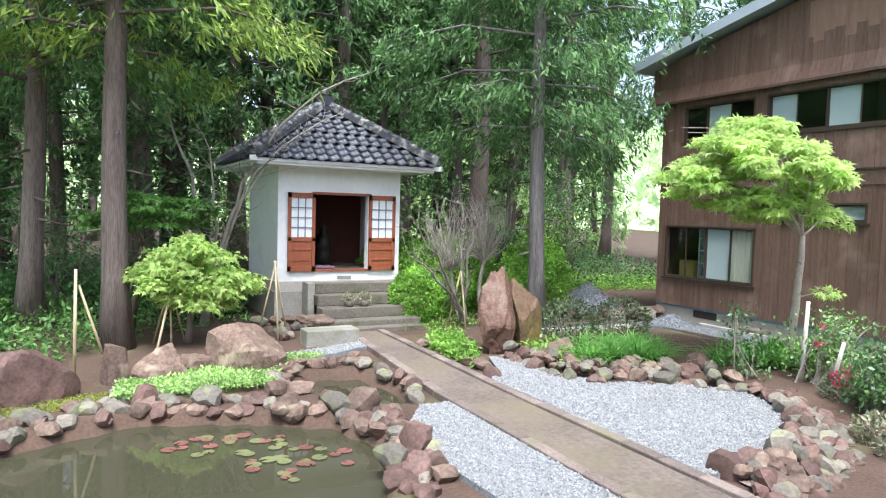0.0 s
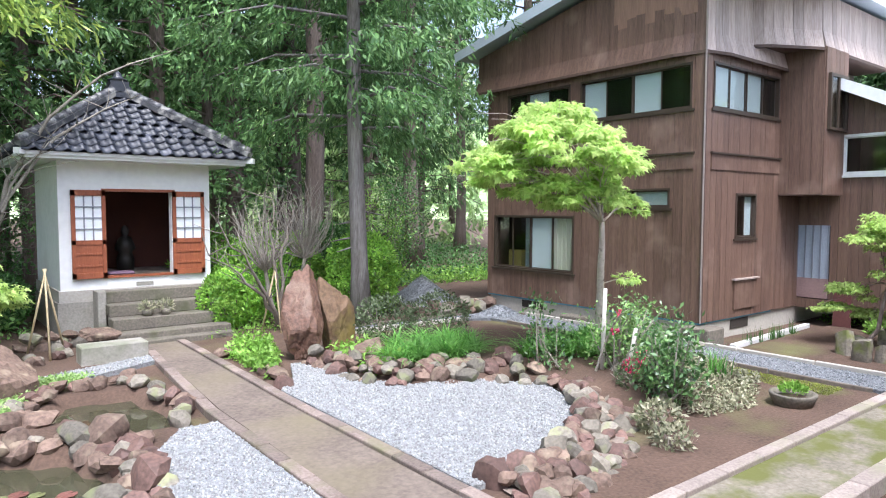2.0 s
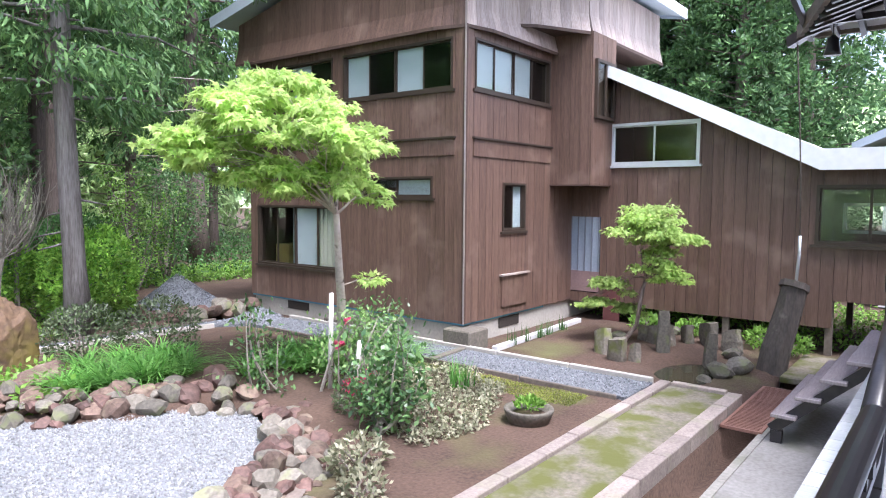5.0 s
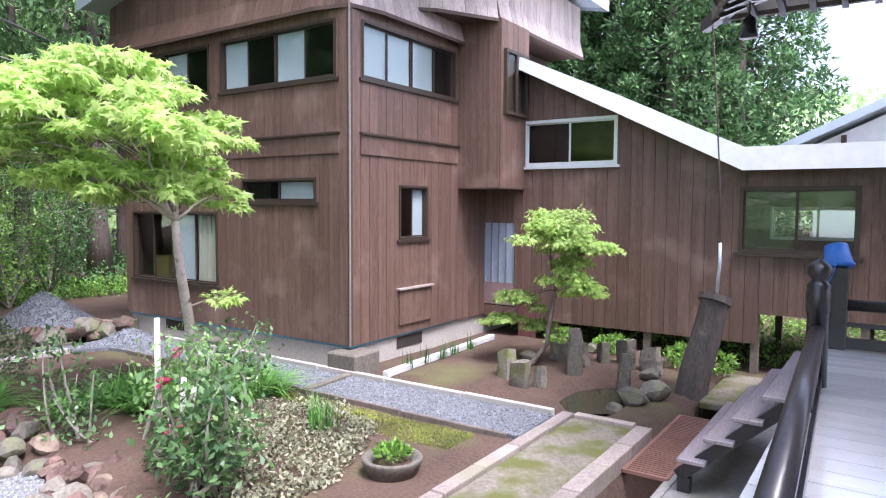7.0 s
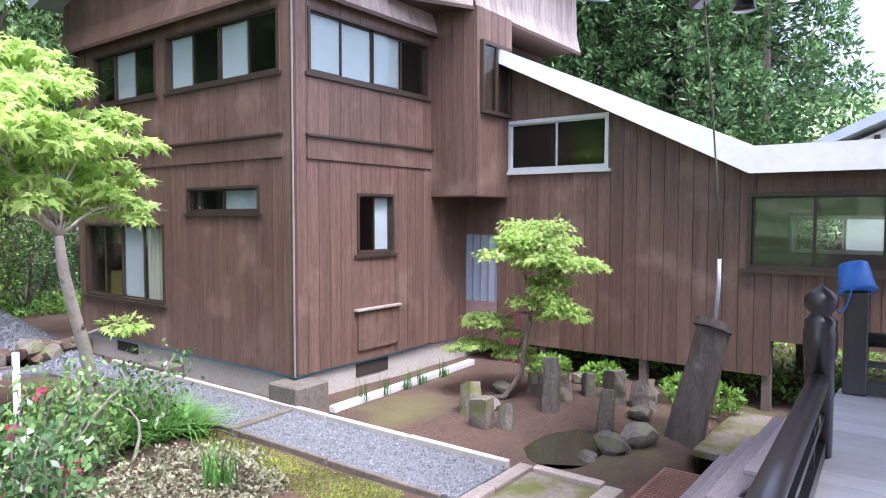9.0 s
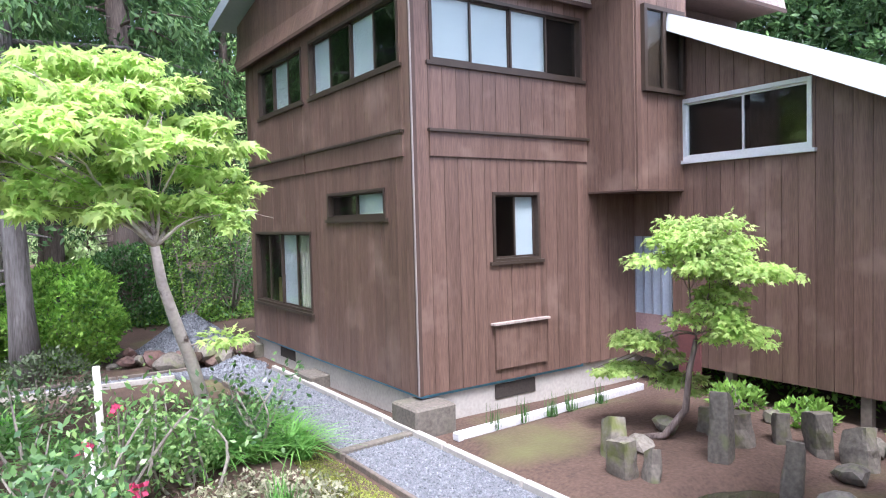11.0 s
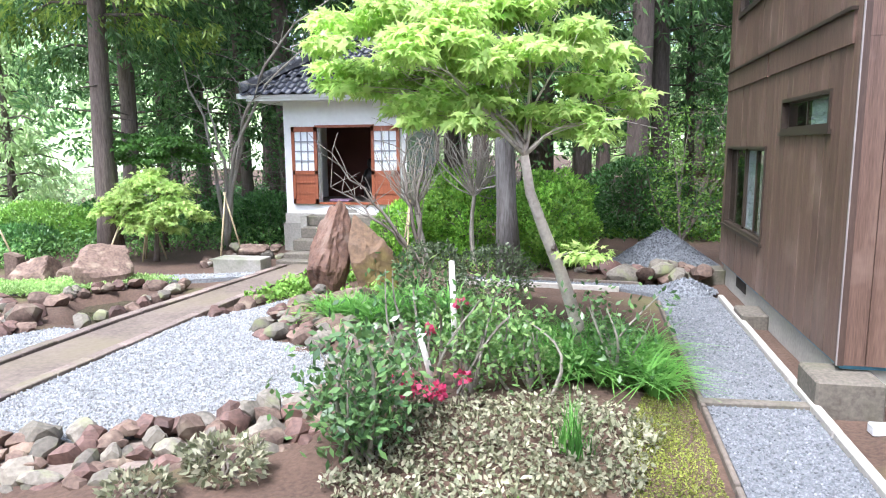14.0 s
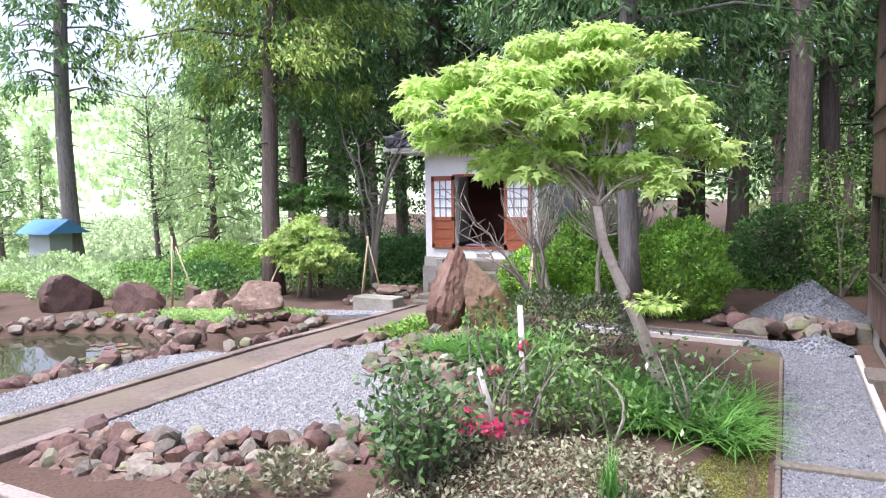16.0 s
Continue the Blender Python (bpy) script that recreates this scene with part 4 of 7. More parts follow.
fin.lathe([(0.17, AZ + 0.27), (0.19, AZ + 0.31), (0.11, AZ + 0.35), (0.09, AZ + 0.38), (0.07, AZ + 0.44), (0.02, AZ + 0.48)], GCX, GCY, 12)
part("finial", fin, TILE, roofp, "stacked tile finial")

# ---- temple veranda ----
VZ = 0.95
ver = thing("veranda", "temple veranda of wet pale boards with black rails", "veranda", at=(5, -0.5, 0))
deckp = part("deck_frame", MB().box(-6, -1.9, VZ - 0.16, 12.4, 0.42, VZ - 0.045), BLACKWOOD, ver)
for i in range(92):
    x = -6 + i * 0.2
    part("deck_board", MB().box(x + 0.003, -1.9, VZ - 0.04, x + 0.197, 0.46, VZ), DECKWOOD, deckp)
for i in range(12):
    part("deck_board", MB().box(8.6, -2.1 - 0.2 * i, VZ - 0.04, 12.4, -1.905 - 0.2 * i, VZ), DECKWOOD, deckp)
for i in range(8):
    x = -5.5 + i * 2.5
    part("post", MB().box(x, 0.2, -0.02, x + 0.16, 0.36, VZ - 0.17), BLACKWOOD, ver)


def rail_run(p, q, name="rail"):
    p, q = Vector(p), Vector(q)
    d = (q - p).normalized()
    up = Vector((0, 0, 1))
    part("top_rail", MB().tube([p + up * 0.42, q + up * 0.42], 0.055, 16), BLACKWOOD, ver, "round black lacquered handrail", smooth=True)
    part("middle_rail", MB().beam(p + up * 0.235, q + up * 0.235, 0.07, 0.04), BLACKWOOD, ver)
    part("bottom_rail", MB().beam(p + up * 0.06, q + up * 0.05, 0.09, 0.09), BLACKWOOD, ver)
    n = int((q - p).length / 1.3)
    for i in range(n + 1):
        c = p.lerp(q, (i + 0.35) / (n + 0.7))
        part("strut", MB().beam(c + up * 0.0, c + up * 0.355, 0.06, 0.06, up=d), BLACKWOOD, ver)
        part("bracket", MB().beam(c + d * -0.05 + up * 0.34, c + d * 0.05 + up * 0.34, 0.1, 0.05), BLACKWOOD, ver)


rail_run((-6, 0.14, VZ), (6.9, 0.175, VZ))
rail_run((6.9, 0.175, VZ), (10.58, 0.372, VZ))
rail_run((12.3, 0.3, VZ), (12.3, -1.9, VZ))
post = part("rail_post", MB().lathe([(0.075, VZ), (0.075, VZ + 0.55), (0.085, VZ + 0.56), (0.09, VZ + 0.7), (0.08, VZ + 0.72), (0.085, VZ + 0.76), (0.062, VZ + 0.78), (0.05, VZ + 0.8), (0.085, VZ + 0.84), (0.088, VZ + 0.89), (0.05, VZ + 0.93), (0.015, VZ + 0.95), (0.004, VZ + 0.97)], 10.64, 0.375, 20), BLACKWOOD, ver, "black post with a bronze onion-shaped cap", smooth=True)
part("post", MB().box(12.22, 0.27, VZ, 12.38, 0.43, VZ + 0.78), BLACKWOOD, ver, bevel=0.01)
stairs = thing("steps", "open dark timber steps up to the veranda", "stairs", at=(11.2, 0.9, 0))
for i, (y, z) in enumerate(((1.18, 0.3), (0.98, 0.5), (0.78, 0.7), (0.58, 0.9))):
    part("tread", MB().box(10.3, y - 0.11, z - 0.035, 12.2, y + 0.11, z), STEPWOOD, stairs, bevel=0.006)
for x in (10.42, 12.05):
    part("stringer", MB().beam((x, 1.3, 0.12), (x, 0.5, 0.84), 0.06, 0.1), BLACKWOOD, stairs)
    part("foot", MB().box(x - 0.04, 1.2, -0.01, x + 0.04, 1.3, 0.12), BLACKWOOD, stairs)

# temple hall behind the walk, and its eaves
hall = thing("temple_hall", "temple hall with deep eaves and added, unseen white walls", "temple", at=(3, -3, 0))
# Unseen walls, added in white so that they bounce light onto the deck.
part("wall", MB().box(-6, -2.1, 0.0, 8.6, -1.9, 4.6), PLASTER, hall)
part("wall", MB().box(8.4, -9, 0.0, 8.6, -2.1, 4.6), PLASTER, hall)
EX, EY, EZ2 = 12.95, 1.7, 4.36
EAVE = [(-9, -1.1), (10.0, -1.1), (10.9, 1.0), (EX, EY), (EX, -12), (-9, -12)]
RIDGE2 = [(-5, -5, 6.4), (6, -5, 6.4)]
for nm, up, m, flip in (("soffit", 0.02, PLASTER, False), ("roof", 0.14, OLDWOOD, True)):
    rfm = MB()
    fs = [(0, 1, 7, 6), (1, 2, 7), (2, 3, 7), (3, 4, 7), (4, 5, 6, 7), (5, 0, 6)]
    rfm.add([(x, y, EZ2 + up) for x, y in EAVE] + [(x, y, z + up) for x, y, z in RIDGE2], [tuple(reversed(f)) for f in fs] if flip else fs)
    if flip:
        for (xa, ya), (xb, yb) in zip(EAVE[:4], EAVE[1:5]):
            rfm.beam((xa, ya, EZ2 + 0.06), (xb, yb, EZ2 + 0.06), 0.06, 0.16)
        hroof = part(nm, rfm, m, hall, "dark hipped roof with a broad overhang")
    else:
        part(nm, rfm, m, hall, "pale boards under the eaves")
for i in range(28):
    y = EY - 0.15 - i * 0.28
    part("rafter", MB().beam((EX - 0.02, y, EZ2 - 0.03), (EX - 1.6, y, EZ2 + 0.3), 0.06, 0.08), BLACKWOOD, hroof)
for i in range(66):
    x = EX - 0.3 - i * 0.28
    y = EY - (EX - x) * 0.3415 if x > 10.9 else -1.1
    part("rafter", MB().beam((x, y - 0.02, EZ2 - 0.03), (x, y - 1.6, EZ2 + 0.42), 0.06, 0.08), BLACKWOOD, hroof)
part("hip_rafter", MB().beam((EX + 0.12, EY + 0.12, EZ2 - 0.02), (EX - 1.6, EY - 1.6, EZ2 + 0.36), 0.1, 0.14), BLACKWOOD, hroof)
part("eave_lath", MB().beam((EX - 0.45, EY - 0.4, EZ2 + 0.05), (EX - 0.45, -9, EZ2 + 0.05), 0.06, 0.07), BLACKWOOD, hroof)

# ---- plants ----
BARK = mat("cedar_bark", (0.21, 0.165, 0.145), (0.09, 0.067, 0.057), rough=0.95, scale=4, fine=22, stretch=(3, 3, 0.3), bump=0.9, rnd=0.25, bumpdist=0.03)
BARK_GREY = mat("peeling_grey_bark", (0.25, 0.235, 0.225), (0.1, 0.085, 0.078), rough=0.95, scale=3, fine=16, stretch=(3, 3, 0.35), bump=0.9, bumpdist=0.03)
BARK_PALE = mat("pale_maple_bark", (0.6, 0.52, 0.47), (0.4, 0.33, 0.29), rough=0.9, scale=5, fine=25, bump=0.5, c=(0.09, 0.06, 0.05), cscale=6, cpos=(0.6, 0.68))
TWIG = mat("grey_twig", (0.27, 0.235, 0.2), (0.15, 0.125, 0.105), rough=0.95, bump=0.2)
DEADWIG = mat("pale_dead_twig", (0.36, 0.33, 0.28), (0.21, 0.185, 0.155), rough=0.95, bump=0.2)
CEDAR = leafmat("cedar_spray", (0.2, 0.34, 0.12), (0.06, 0.14, 0.05), rnd=0.5, trans=0.4)
# Lit copy of CEDAR: the sunlight is put into its yellow-green.
CEDAR_SUN = leafmat("sun_painted_cedar_spray", (0.4, 0.5, 0.11), (0.14, 0.25, 0.06), rnd=0.5, trans=0.45)
# Distance haze and bright light are put into this pale colour.
CEDAR_FAR = leafmat("haze_pale_conifer_spray", (0.55, 0.68, 0.34), (0.34, 0.5, 0.2), rnd=0.4, trans=0.45)
MAPLE = leafmat("young_maple_leaf", (0.62, 0.74, 0.27), (0.34, 0.52, 0.13), rnd=0.25, trans=0.55)
MAPLE_DARK = leafmat("deep_green_maple_leaf", (0.16, 0.33, 0.07), (0.08, 0.18, 0.04), rnd=0.3, trans=0.45)
AZALEA = leafmat("azalea_leaf", (0.4, 0.64, 0.11), (0.13, 0.31, 0.045), rnd=0.5, trans=0.45)
LOWGREEN = leafmat("low_wood_leaf", (0.26, 0.46, 0.13), (0.08, 0.2, 0.05), rnd=0.45, trans=0.4)
MOSSLEAF = leafmat("moss_tuft", (0.27, 0.31, 0.05), (0.11, 0.13, 0.025), rnd=0.5, trans=0.15)
FRESH = leafmat("fresh_camellia_leaf", (0.3, 0.45, 0.15), (0.09, 0.2, 0.06), rnd=0.35, trans=0.3, rough=0.35)
PALELEAF = leafmat("pale_creeper_leaf", (0.5, 0.68, 0.26), (0.26, 0.44, 0.12), rnd=0.3, trans=0.4)
SHRUB = leafmat("dark_shrub_leaf", (0.12, 0.26, 0.07), (0.04, 0.11, 0.03), rnd=0.4, trans=0.3, rough=0.35)
CAMELLIA = leafmat("glossy_camellia_leaf", (0.16, 0.28, 0.09), (0.05, 0.12, 0.045), rnd=0.3, trans=0.25, rough=0.32, spec=0.5)
LILY = leafmat("daylily_blade", (0.22, 0.45, 0.1), (0.09, 0.26, 0.05), rnd=0.3, trans=0.4)
GRASSY = leafmat("fresh_ground_leaf", (0.3, 0.5, 0.1), (0.13, 0.27, 0.04), rnd=0.35, trans=0.4)
COVER = leafmat("grey_green_cover_leaf", (0.42, 0.4, 0.28), (0.13, 0.15, 0.075), rnd=0.35, trans=0.3)
GREYSHRUB = leafmat("grey_green_shrub_leaf", (0.15, 0.19, 0.1), (0.06, 0.09, 0.04), rnd=0.3, trans=0.3)
# Haze is put into this pale green; nearer bank plants share it.
FARGREEN = leafmat("haze_pale_leaf", (0.55, 0.68, 0.36), (0.34, 0.5, 0.22), rnd=0.4, trans=0.4)
rng = np.random.default_rng(7)


def unit(a):
    return a / np.maximum(np.linalg.norm(a, axis=1, keepdims=True), 1e-6)


STAR = [(0.0, 0.0), (0.42, -0.12), (0.2, 0.14), (0.52, 0.36), (0.16, 0.42), (0.0, 1.0), (-0.16, 0.42), (-0.52, 0.36), (-0.2, 0.14), (-0.42, -0.12)]
KITE = [(0.0, 0.0), (0.5, 0.45), (0.0, 1.0), (-0.5, 0.45)]
SPRAY = [(0.0, 0.0), (0.5, 0.25), (0.28, 0.3), (0.42, 0.65), (0.12, 0.6), (0.0, 1.0), (-0.12, 0.6), (-0.42, 0.65), (-0.28, 0.3), (-0.5, 0.25)]


def leaves(mb, pts, dirs, norms, length, width, shape=KITE, droop=0.15):
    """Flat leaves of one shape, each with a slight fold, at the places given."""
    pts, d, n = np.asarray(pts, float), unit(np.asarray(dirs, float)), np.asarray(norms, float)
    s = unit(np.cross(d, n))
    n = np.cross(s, d)
    L = np.broadcast_to(length, (len(pts),))[:, None]
    W = np.broadcast_to(width, (len(pts),))[:, None]
    k, m = len(mb.v), len(shape)
    cols = [pts + s * (u * W) + d * (v * L) - n * (droop * L * (v * v + abs(u) * 0.5)) for u, v in shape]
    mb.v += [tuple(p) for p in np.stack(cols, 1).reshape(-1, 3)]
    mb.f += [tuple(range(k + i * m, k + i * m + m)) for i in range(len(pts))]


def blob(count, c, r, shell=0.55, flat=0.0, lump=0.35):
    """Places in a lumpy clump, thick towards its skin, and their outward ways."""
    v = unit(rng.normal(size=(count, 3)))
    if flat:
        v[:, 2] = np.where(v[:, 2] < -flat, -v[:, 2], v[:, 2])
    k = np.array([1 + lump * noise.noise(Vector(x) * 2.2 + Vector(c)) + 0.3 * lump * noise.noise(Vector(x) * 6.5 + Vector(c)) for x in v])
    rad = (shell + (1 - shell) * rng.random(count) ** 0.5) * k
    return np.asarray(c) + v * rad[:, None] * np.asarray(r), v


def limb(mb, p, q, r0, r1, bend=0.15, n=5, sides=7):
    p, q = Vector(p), Vector(q)
    L = (q - p).length
    off = Vector(rng.normal(size=3)) * bend * L
    pts = [p.lerp(q, i / n) + off * math.sin(math.pi * i / n) * 0.5 for i in range(n + 1)]
    mb.tube(pts, [r0 + (r1 - r0) * i / n for i in range(n + 1)], sides)
    return pts


def cedar_meshes(name, height, start, radius, count, size, spray, seed, r0):
    """A trunk with a flare and stubs, and a crown of drooping sprays on whorled boughs."""
    random.seed(seed)
    t = MB()
    pts, rad = [], []
    for i in range(15):
        z = height * i / 14
        pts.append((0.08 * math.sin(z * 0.5 + seed), 0.08 * math.cos(z * 0.4 + seed), z - 0.15))
        rad.append(r0 * (1 - 0.8 * i / 14) * (1.4 if i == 0 else 1.0))
    t.tube(pts, rad, 12)
    for i in range(14):
        z, a = random.uniform(1.5, start + 3), random.random() * 6.28
        t.tube([(0, 0, z), (math.cos(a) * (r0 + 0.35), math.sin(a) * (r0 + 0.35), z - 0.1)], [0.03, 0.008], 5)
    c = MB()
    P, D, N = [], [], []
    boughs = int((height - start) * 4.5)
    per = max(1, count // boughs // 7)
    for i in range(boughs):
        f = (i + random.random()) / boughs
        z = start + (height - start) * f
        R = radius * (1 - f) ** 0.75 * random.uniform(0.5, 1.1) + 0.25
        a = i * 2.4 + random.uniform(-0.5, 0.5)
        ca, sa = math.cos(a), math.sin(a)
        t.tube([(0, 0, z), (ca * R * 0.5, sa * R * 0.5, z + 0.1), (ca * R, sa * R, z - 0.1 * R)], [0.04, 0.025, 0.008], 5)
        for _ in range(per):
            k = random.random() ** 0.55
            side = random.gauss(0, 0.16 + 0.1 * R)
            drop = abs(random.gauss(0, 0.28)) * (0.3 + k)
            p = (ca * R * k - sa * side, sa * R * k + ca * side, z + 0.12 * k - 0.1 * R * k * k - drop)
            for _ in range(7):
                P.append((p[0] + random.gauss(0, 0.06), p[1] + random.gauss(0, 0.06), p[2] + random.gauss(0, 0.07)))
                D.append((ca * 0.5 + random.gauss(0, 0.55), sa * 0.5 + random.gauss(0, 0.55), -0.5 + random.gauss(0, 0.45)))
                N.append((random.gauss(0, 0.5), random.gauss(0, 0.5), 1))
    leaves(c, P, D, N, rng.uniform(0.6, 1.4, len(P)) * size, rng.uniform(0.7, 1.2, len(P)) * size * 0.3, KITE, 0.25)
    return t.mesh(name + "_trunk", BARK, True), c.mesh(name + "_crown", spray)


def tree_from(tm, cm, label, at, turn=0.0, scale=1.0, group="cedars behind the garden", bark=None):
    e = thing("cedar_tree", label, "tree", group, at=at)
    e.matrix_basis = pose(*at, 0, 0, turn) @ Matrix.Scale(scale, 4)
    for nm, me in (("trunk", tm), ("crown", cm)):
        o = new(nm, me)
        o.parent = e
        if bark and nm == "trunk":
            o.data = me.copy()
            o.data.materials[0] = bark
    return e


K1 = cedar_meshes("cedar_a", 19, 4.6, 2.5, 11000, 0.25, CEDAR, 1, 0.25)
K2 = cedar_meshes("cedar_b", 21, 5.8, 2.3, 11000, 0.25, CEDAR, 2, 0.27)
K3 = cedar_meshes("cedar_c", 18, 3.2, 2.6, 12000, 0.25, CEDAR, 3, 0.22)
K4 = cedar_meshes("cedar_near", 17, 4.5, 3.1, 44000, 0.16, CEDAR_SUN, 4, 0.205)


def puffy_cedar(name, height, radius, puffs, count, size, spray, seed, r0):
    """A cedar clothed to the ground: a trunk, boughs, and rounded tufts of foliage at the bough ends."""
    random.seed(seed)
    t, c = MB(), MB()
    t.tube([(0, 0, -0.15), (0.04, 0.03, height * 0.5), (0, 0, height)], [r0 * 1.3, r0 * 0.7, 0.03], 10)
    for i in range(puffs):
        f = (i + random.random()) / puffs
        z = 0.6 + (height - 0.8) * f
        R = radius * (1 - f) ** 0.6 * random.uniform(0.72, 1.05)
        a = i * 2.4 + random.uniform(-0.4, 0.4)
        p = (math.cos(a) * R, math.sin(a) * R, z)
        t.tube([(0, 0, z - 0.2), (p[0] * 0.6, p[1] * 0.6, z - 0.1), p], [0.035, 0.025, 0.008], 5)
        w = random.uniform(0.5, 0.95) * (1.0 - 0.35 * f)
        n = count // puffs
        q, v = blob(n, p, (w, w, w * 0.85), 0.7, 0, 0.3)
        leaves(c, q, v + rng.normal(size=(n, 3)) * 0.55, v + rng.normal(size=(n, 3)) * 0.6, rng.uniform(0.6, 1.4, n) * size, rng.uniform(0.7, 1.2, n) * size * 0.4, KITE, 0.2)
    return t.mesh(name + "_trunk", BARK, True), c.mesh(name + "_crown", spray)


CEDAR_DENSE = leafmat("dense_cedar_tuft", (0.15, 0.27, 0.09), (0.045, 0.11, 0.04), rnd=0.45, trans=0.25)
K5 = puffy_cedar("cedar_low", 15, 2.9, 125, 30000, 0.21, CEDAR_DENSE, 5, 0.25)
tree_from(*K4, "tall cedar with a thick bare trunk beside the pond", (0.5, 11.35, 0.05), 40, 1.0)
K7 = cedar_meshes("old_cedar", 18, 3.7, 3.2, 50000, 0.165, CEDAR, 9, 0.175)
tree_from(*K7, "old cedar with peeling grey bark behind the standing stones", (8.2, 11.15, 0.05), 10, 1.0, bark=BARK_GREY)
tree_from(*K7, "tall dark cedar at the edge of the wood", (-0.78, 13.6, 0.05), 200, 1.15)
tree_from(*K3, "slim dark cedar standing near the pavilion", (-2.9, 20.0, 0.05), 70, 0.9)
tree_from(*K1, "slim dark cedar standing near the pavilion", (-4.9, 21.5, 0.05), 120, 0.9)
spots = [(11.4, 20.6), (9.2, 20.2), (14.4, 21.5), (6.6, 18.6), (3.6, 18.4), (1.2, 17.8), (-0.6, 18.6), (2.4, 21), (5.2, 21.5), (7.8, 22.5), (12.8, 24.5), (10.6, 17.6)]
random.seed(5)
while len(spots) < 42:
    x, y = random.uniform(-10, 27), random.uniform(19, 42)
    if x < 9.6 - 0.93 * y + 0.0 or (11.5 < x - (y - 20) * 0.45 < 14.2 and y > 22) or min(math.hypot(x - a, y - b) for a, b in spots) < 1.9:
        continue
    spots.append((x, y))
for i, (x, y) in enumerate(spots):
    k = (K1, K2, K3, K2)[i % 4]
    tree_from(*k, "straight dark cedar standing in the wood", (x, y, ground_z(x, y) - 0.05), i * 77 % 360, 0.85 + 0.3 * random.random())
for i, (x, y, s) in enumerate(((23.5, 10.5, 0.95), (25.5, 7.4, 1.0), (24.0, 5.2, 0.85), (26.0, 3.9, 0.95), (28.5, 6, 1.1), (27, 10, 1.1), (30, 12, 1.1), (22, 14, 1.0), (24, 17, 1.1))):
    tree_from(*K5, "dense rounded cedar clothed to the ground", (x, y, 0.0), i * 60, s, "cedars behind the corridor")
# cedars with low dark boughs at the edge of the wood
K8 = puffy_cedar("shade_cedar", 13, 2.1, 75, 13500, 0.21, CEDAR, 12, 0.16)
for i, (x, y, s) in enumerate(((-3.6, 17.4, 1.0), (1.9, 18.2, 0.9), (8.3, 19.6, 1.0))):
    tree_from(*K8, "dark cedar with low dense boughs in the wood", (x, y, 1.5), i * 70, s, "cedars behind the garden")
# bright conifers beyond, where the wood opens; their pale colour carries the haze
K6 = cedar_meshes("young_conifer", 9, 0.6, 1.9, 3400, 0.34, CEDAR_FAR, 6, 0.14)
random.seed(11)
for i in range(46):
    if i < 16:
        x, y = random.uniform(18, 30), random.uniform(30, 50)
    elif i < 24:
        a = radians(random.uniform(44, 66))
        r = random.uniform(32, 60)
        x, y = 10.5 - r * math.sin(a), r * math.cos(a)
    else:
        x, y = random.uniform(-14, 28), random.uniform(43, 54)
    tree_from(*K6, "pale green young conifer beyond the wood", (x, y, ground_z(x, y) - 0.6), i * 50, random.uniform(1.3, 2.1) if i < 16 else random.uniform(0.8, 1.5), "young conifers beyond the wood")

# hills, with the distance haze put into their pale greens
HILL = mat("wooded_hillside_with_haze", (0.5, 0.62, 0.34), (0.32, 0.45, 0.22), rough=1.0, scale=0.16, fine=0.9, bump=0.0, c=(0.66, 0.7, 0.5), cscale=0.04, cpos=(0.45, 0.62))
hill = MB()
nx, nr = 90, 10
for j in range(nr + 1):
    for i in range(nx + 1):
        a = radians(-110 + 250 * i / nx)
        r = 75 + 13 * j
        top = 30 + 14 * noise.noise(Vector((math.sin(a) * 3, math.cos(a) * 3, 2)))
        bumpy = 1.5 * noise.noise(Vector((a * 40, j * 1.7, 0))) + 1.0 * noise.noise(Vector((a * 95, j * 3.1, 4)))
        hill.v.append((5 + r * math.sin(a), 5 + r * math.cos(a), -1 + top * (j / nr) ** 0.8 + bumpy))
hill.f = [(j * (nx + 1) + i, j * (nx + 1) + i + 1, (j + 1) * (nx + 1) + i + 1, (j + 1) * (nx + 1) + i) for j in range(nr) for i in range(nx)]
solid("backdrop", hill, HILL, "wooded hills, haze painted into their pale green", "hill", kind="structure", smooth=True)
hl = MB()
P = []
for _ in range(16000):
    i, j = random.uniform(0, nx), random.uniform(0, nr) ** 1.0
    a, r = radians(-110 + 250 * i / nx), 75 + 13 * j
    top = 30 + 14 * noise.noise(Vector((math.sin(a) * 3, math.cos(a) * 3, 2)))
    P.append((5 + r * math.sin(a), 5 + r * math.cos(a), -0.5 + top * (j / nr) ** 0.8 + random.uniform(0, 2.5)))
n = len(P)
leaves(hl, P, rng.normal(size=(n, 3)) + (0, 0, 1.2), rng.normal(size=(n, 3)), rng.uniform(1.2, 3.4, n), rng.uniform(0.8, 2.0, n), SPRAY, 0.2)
solid("hill_trees", hl, FARGREEN, "tree crowns on the far hills, haze painted into the green", "wood", kind="stuff")


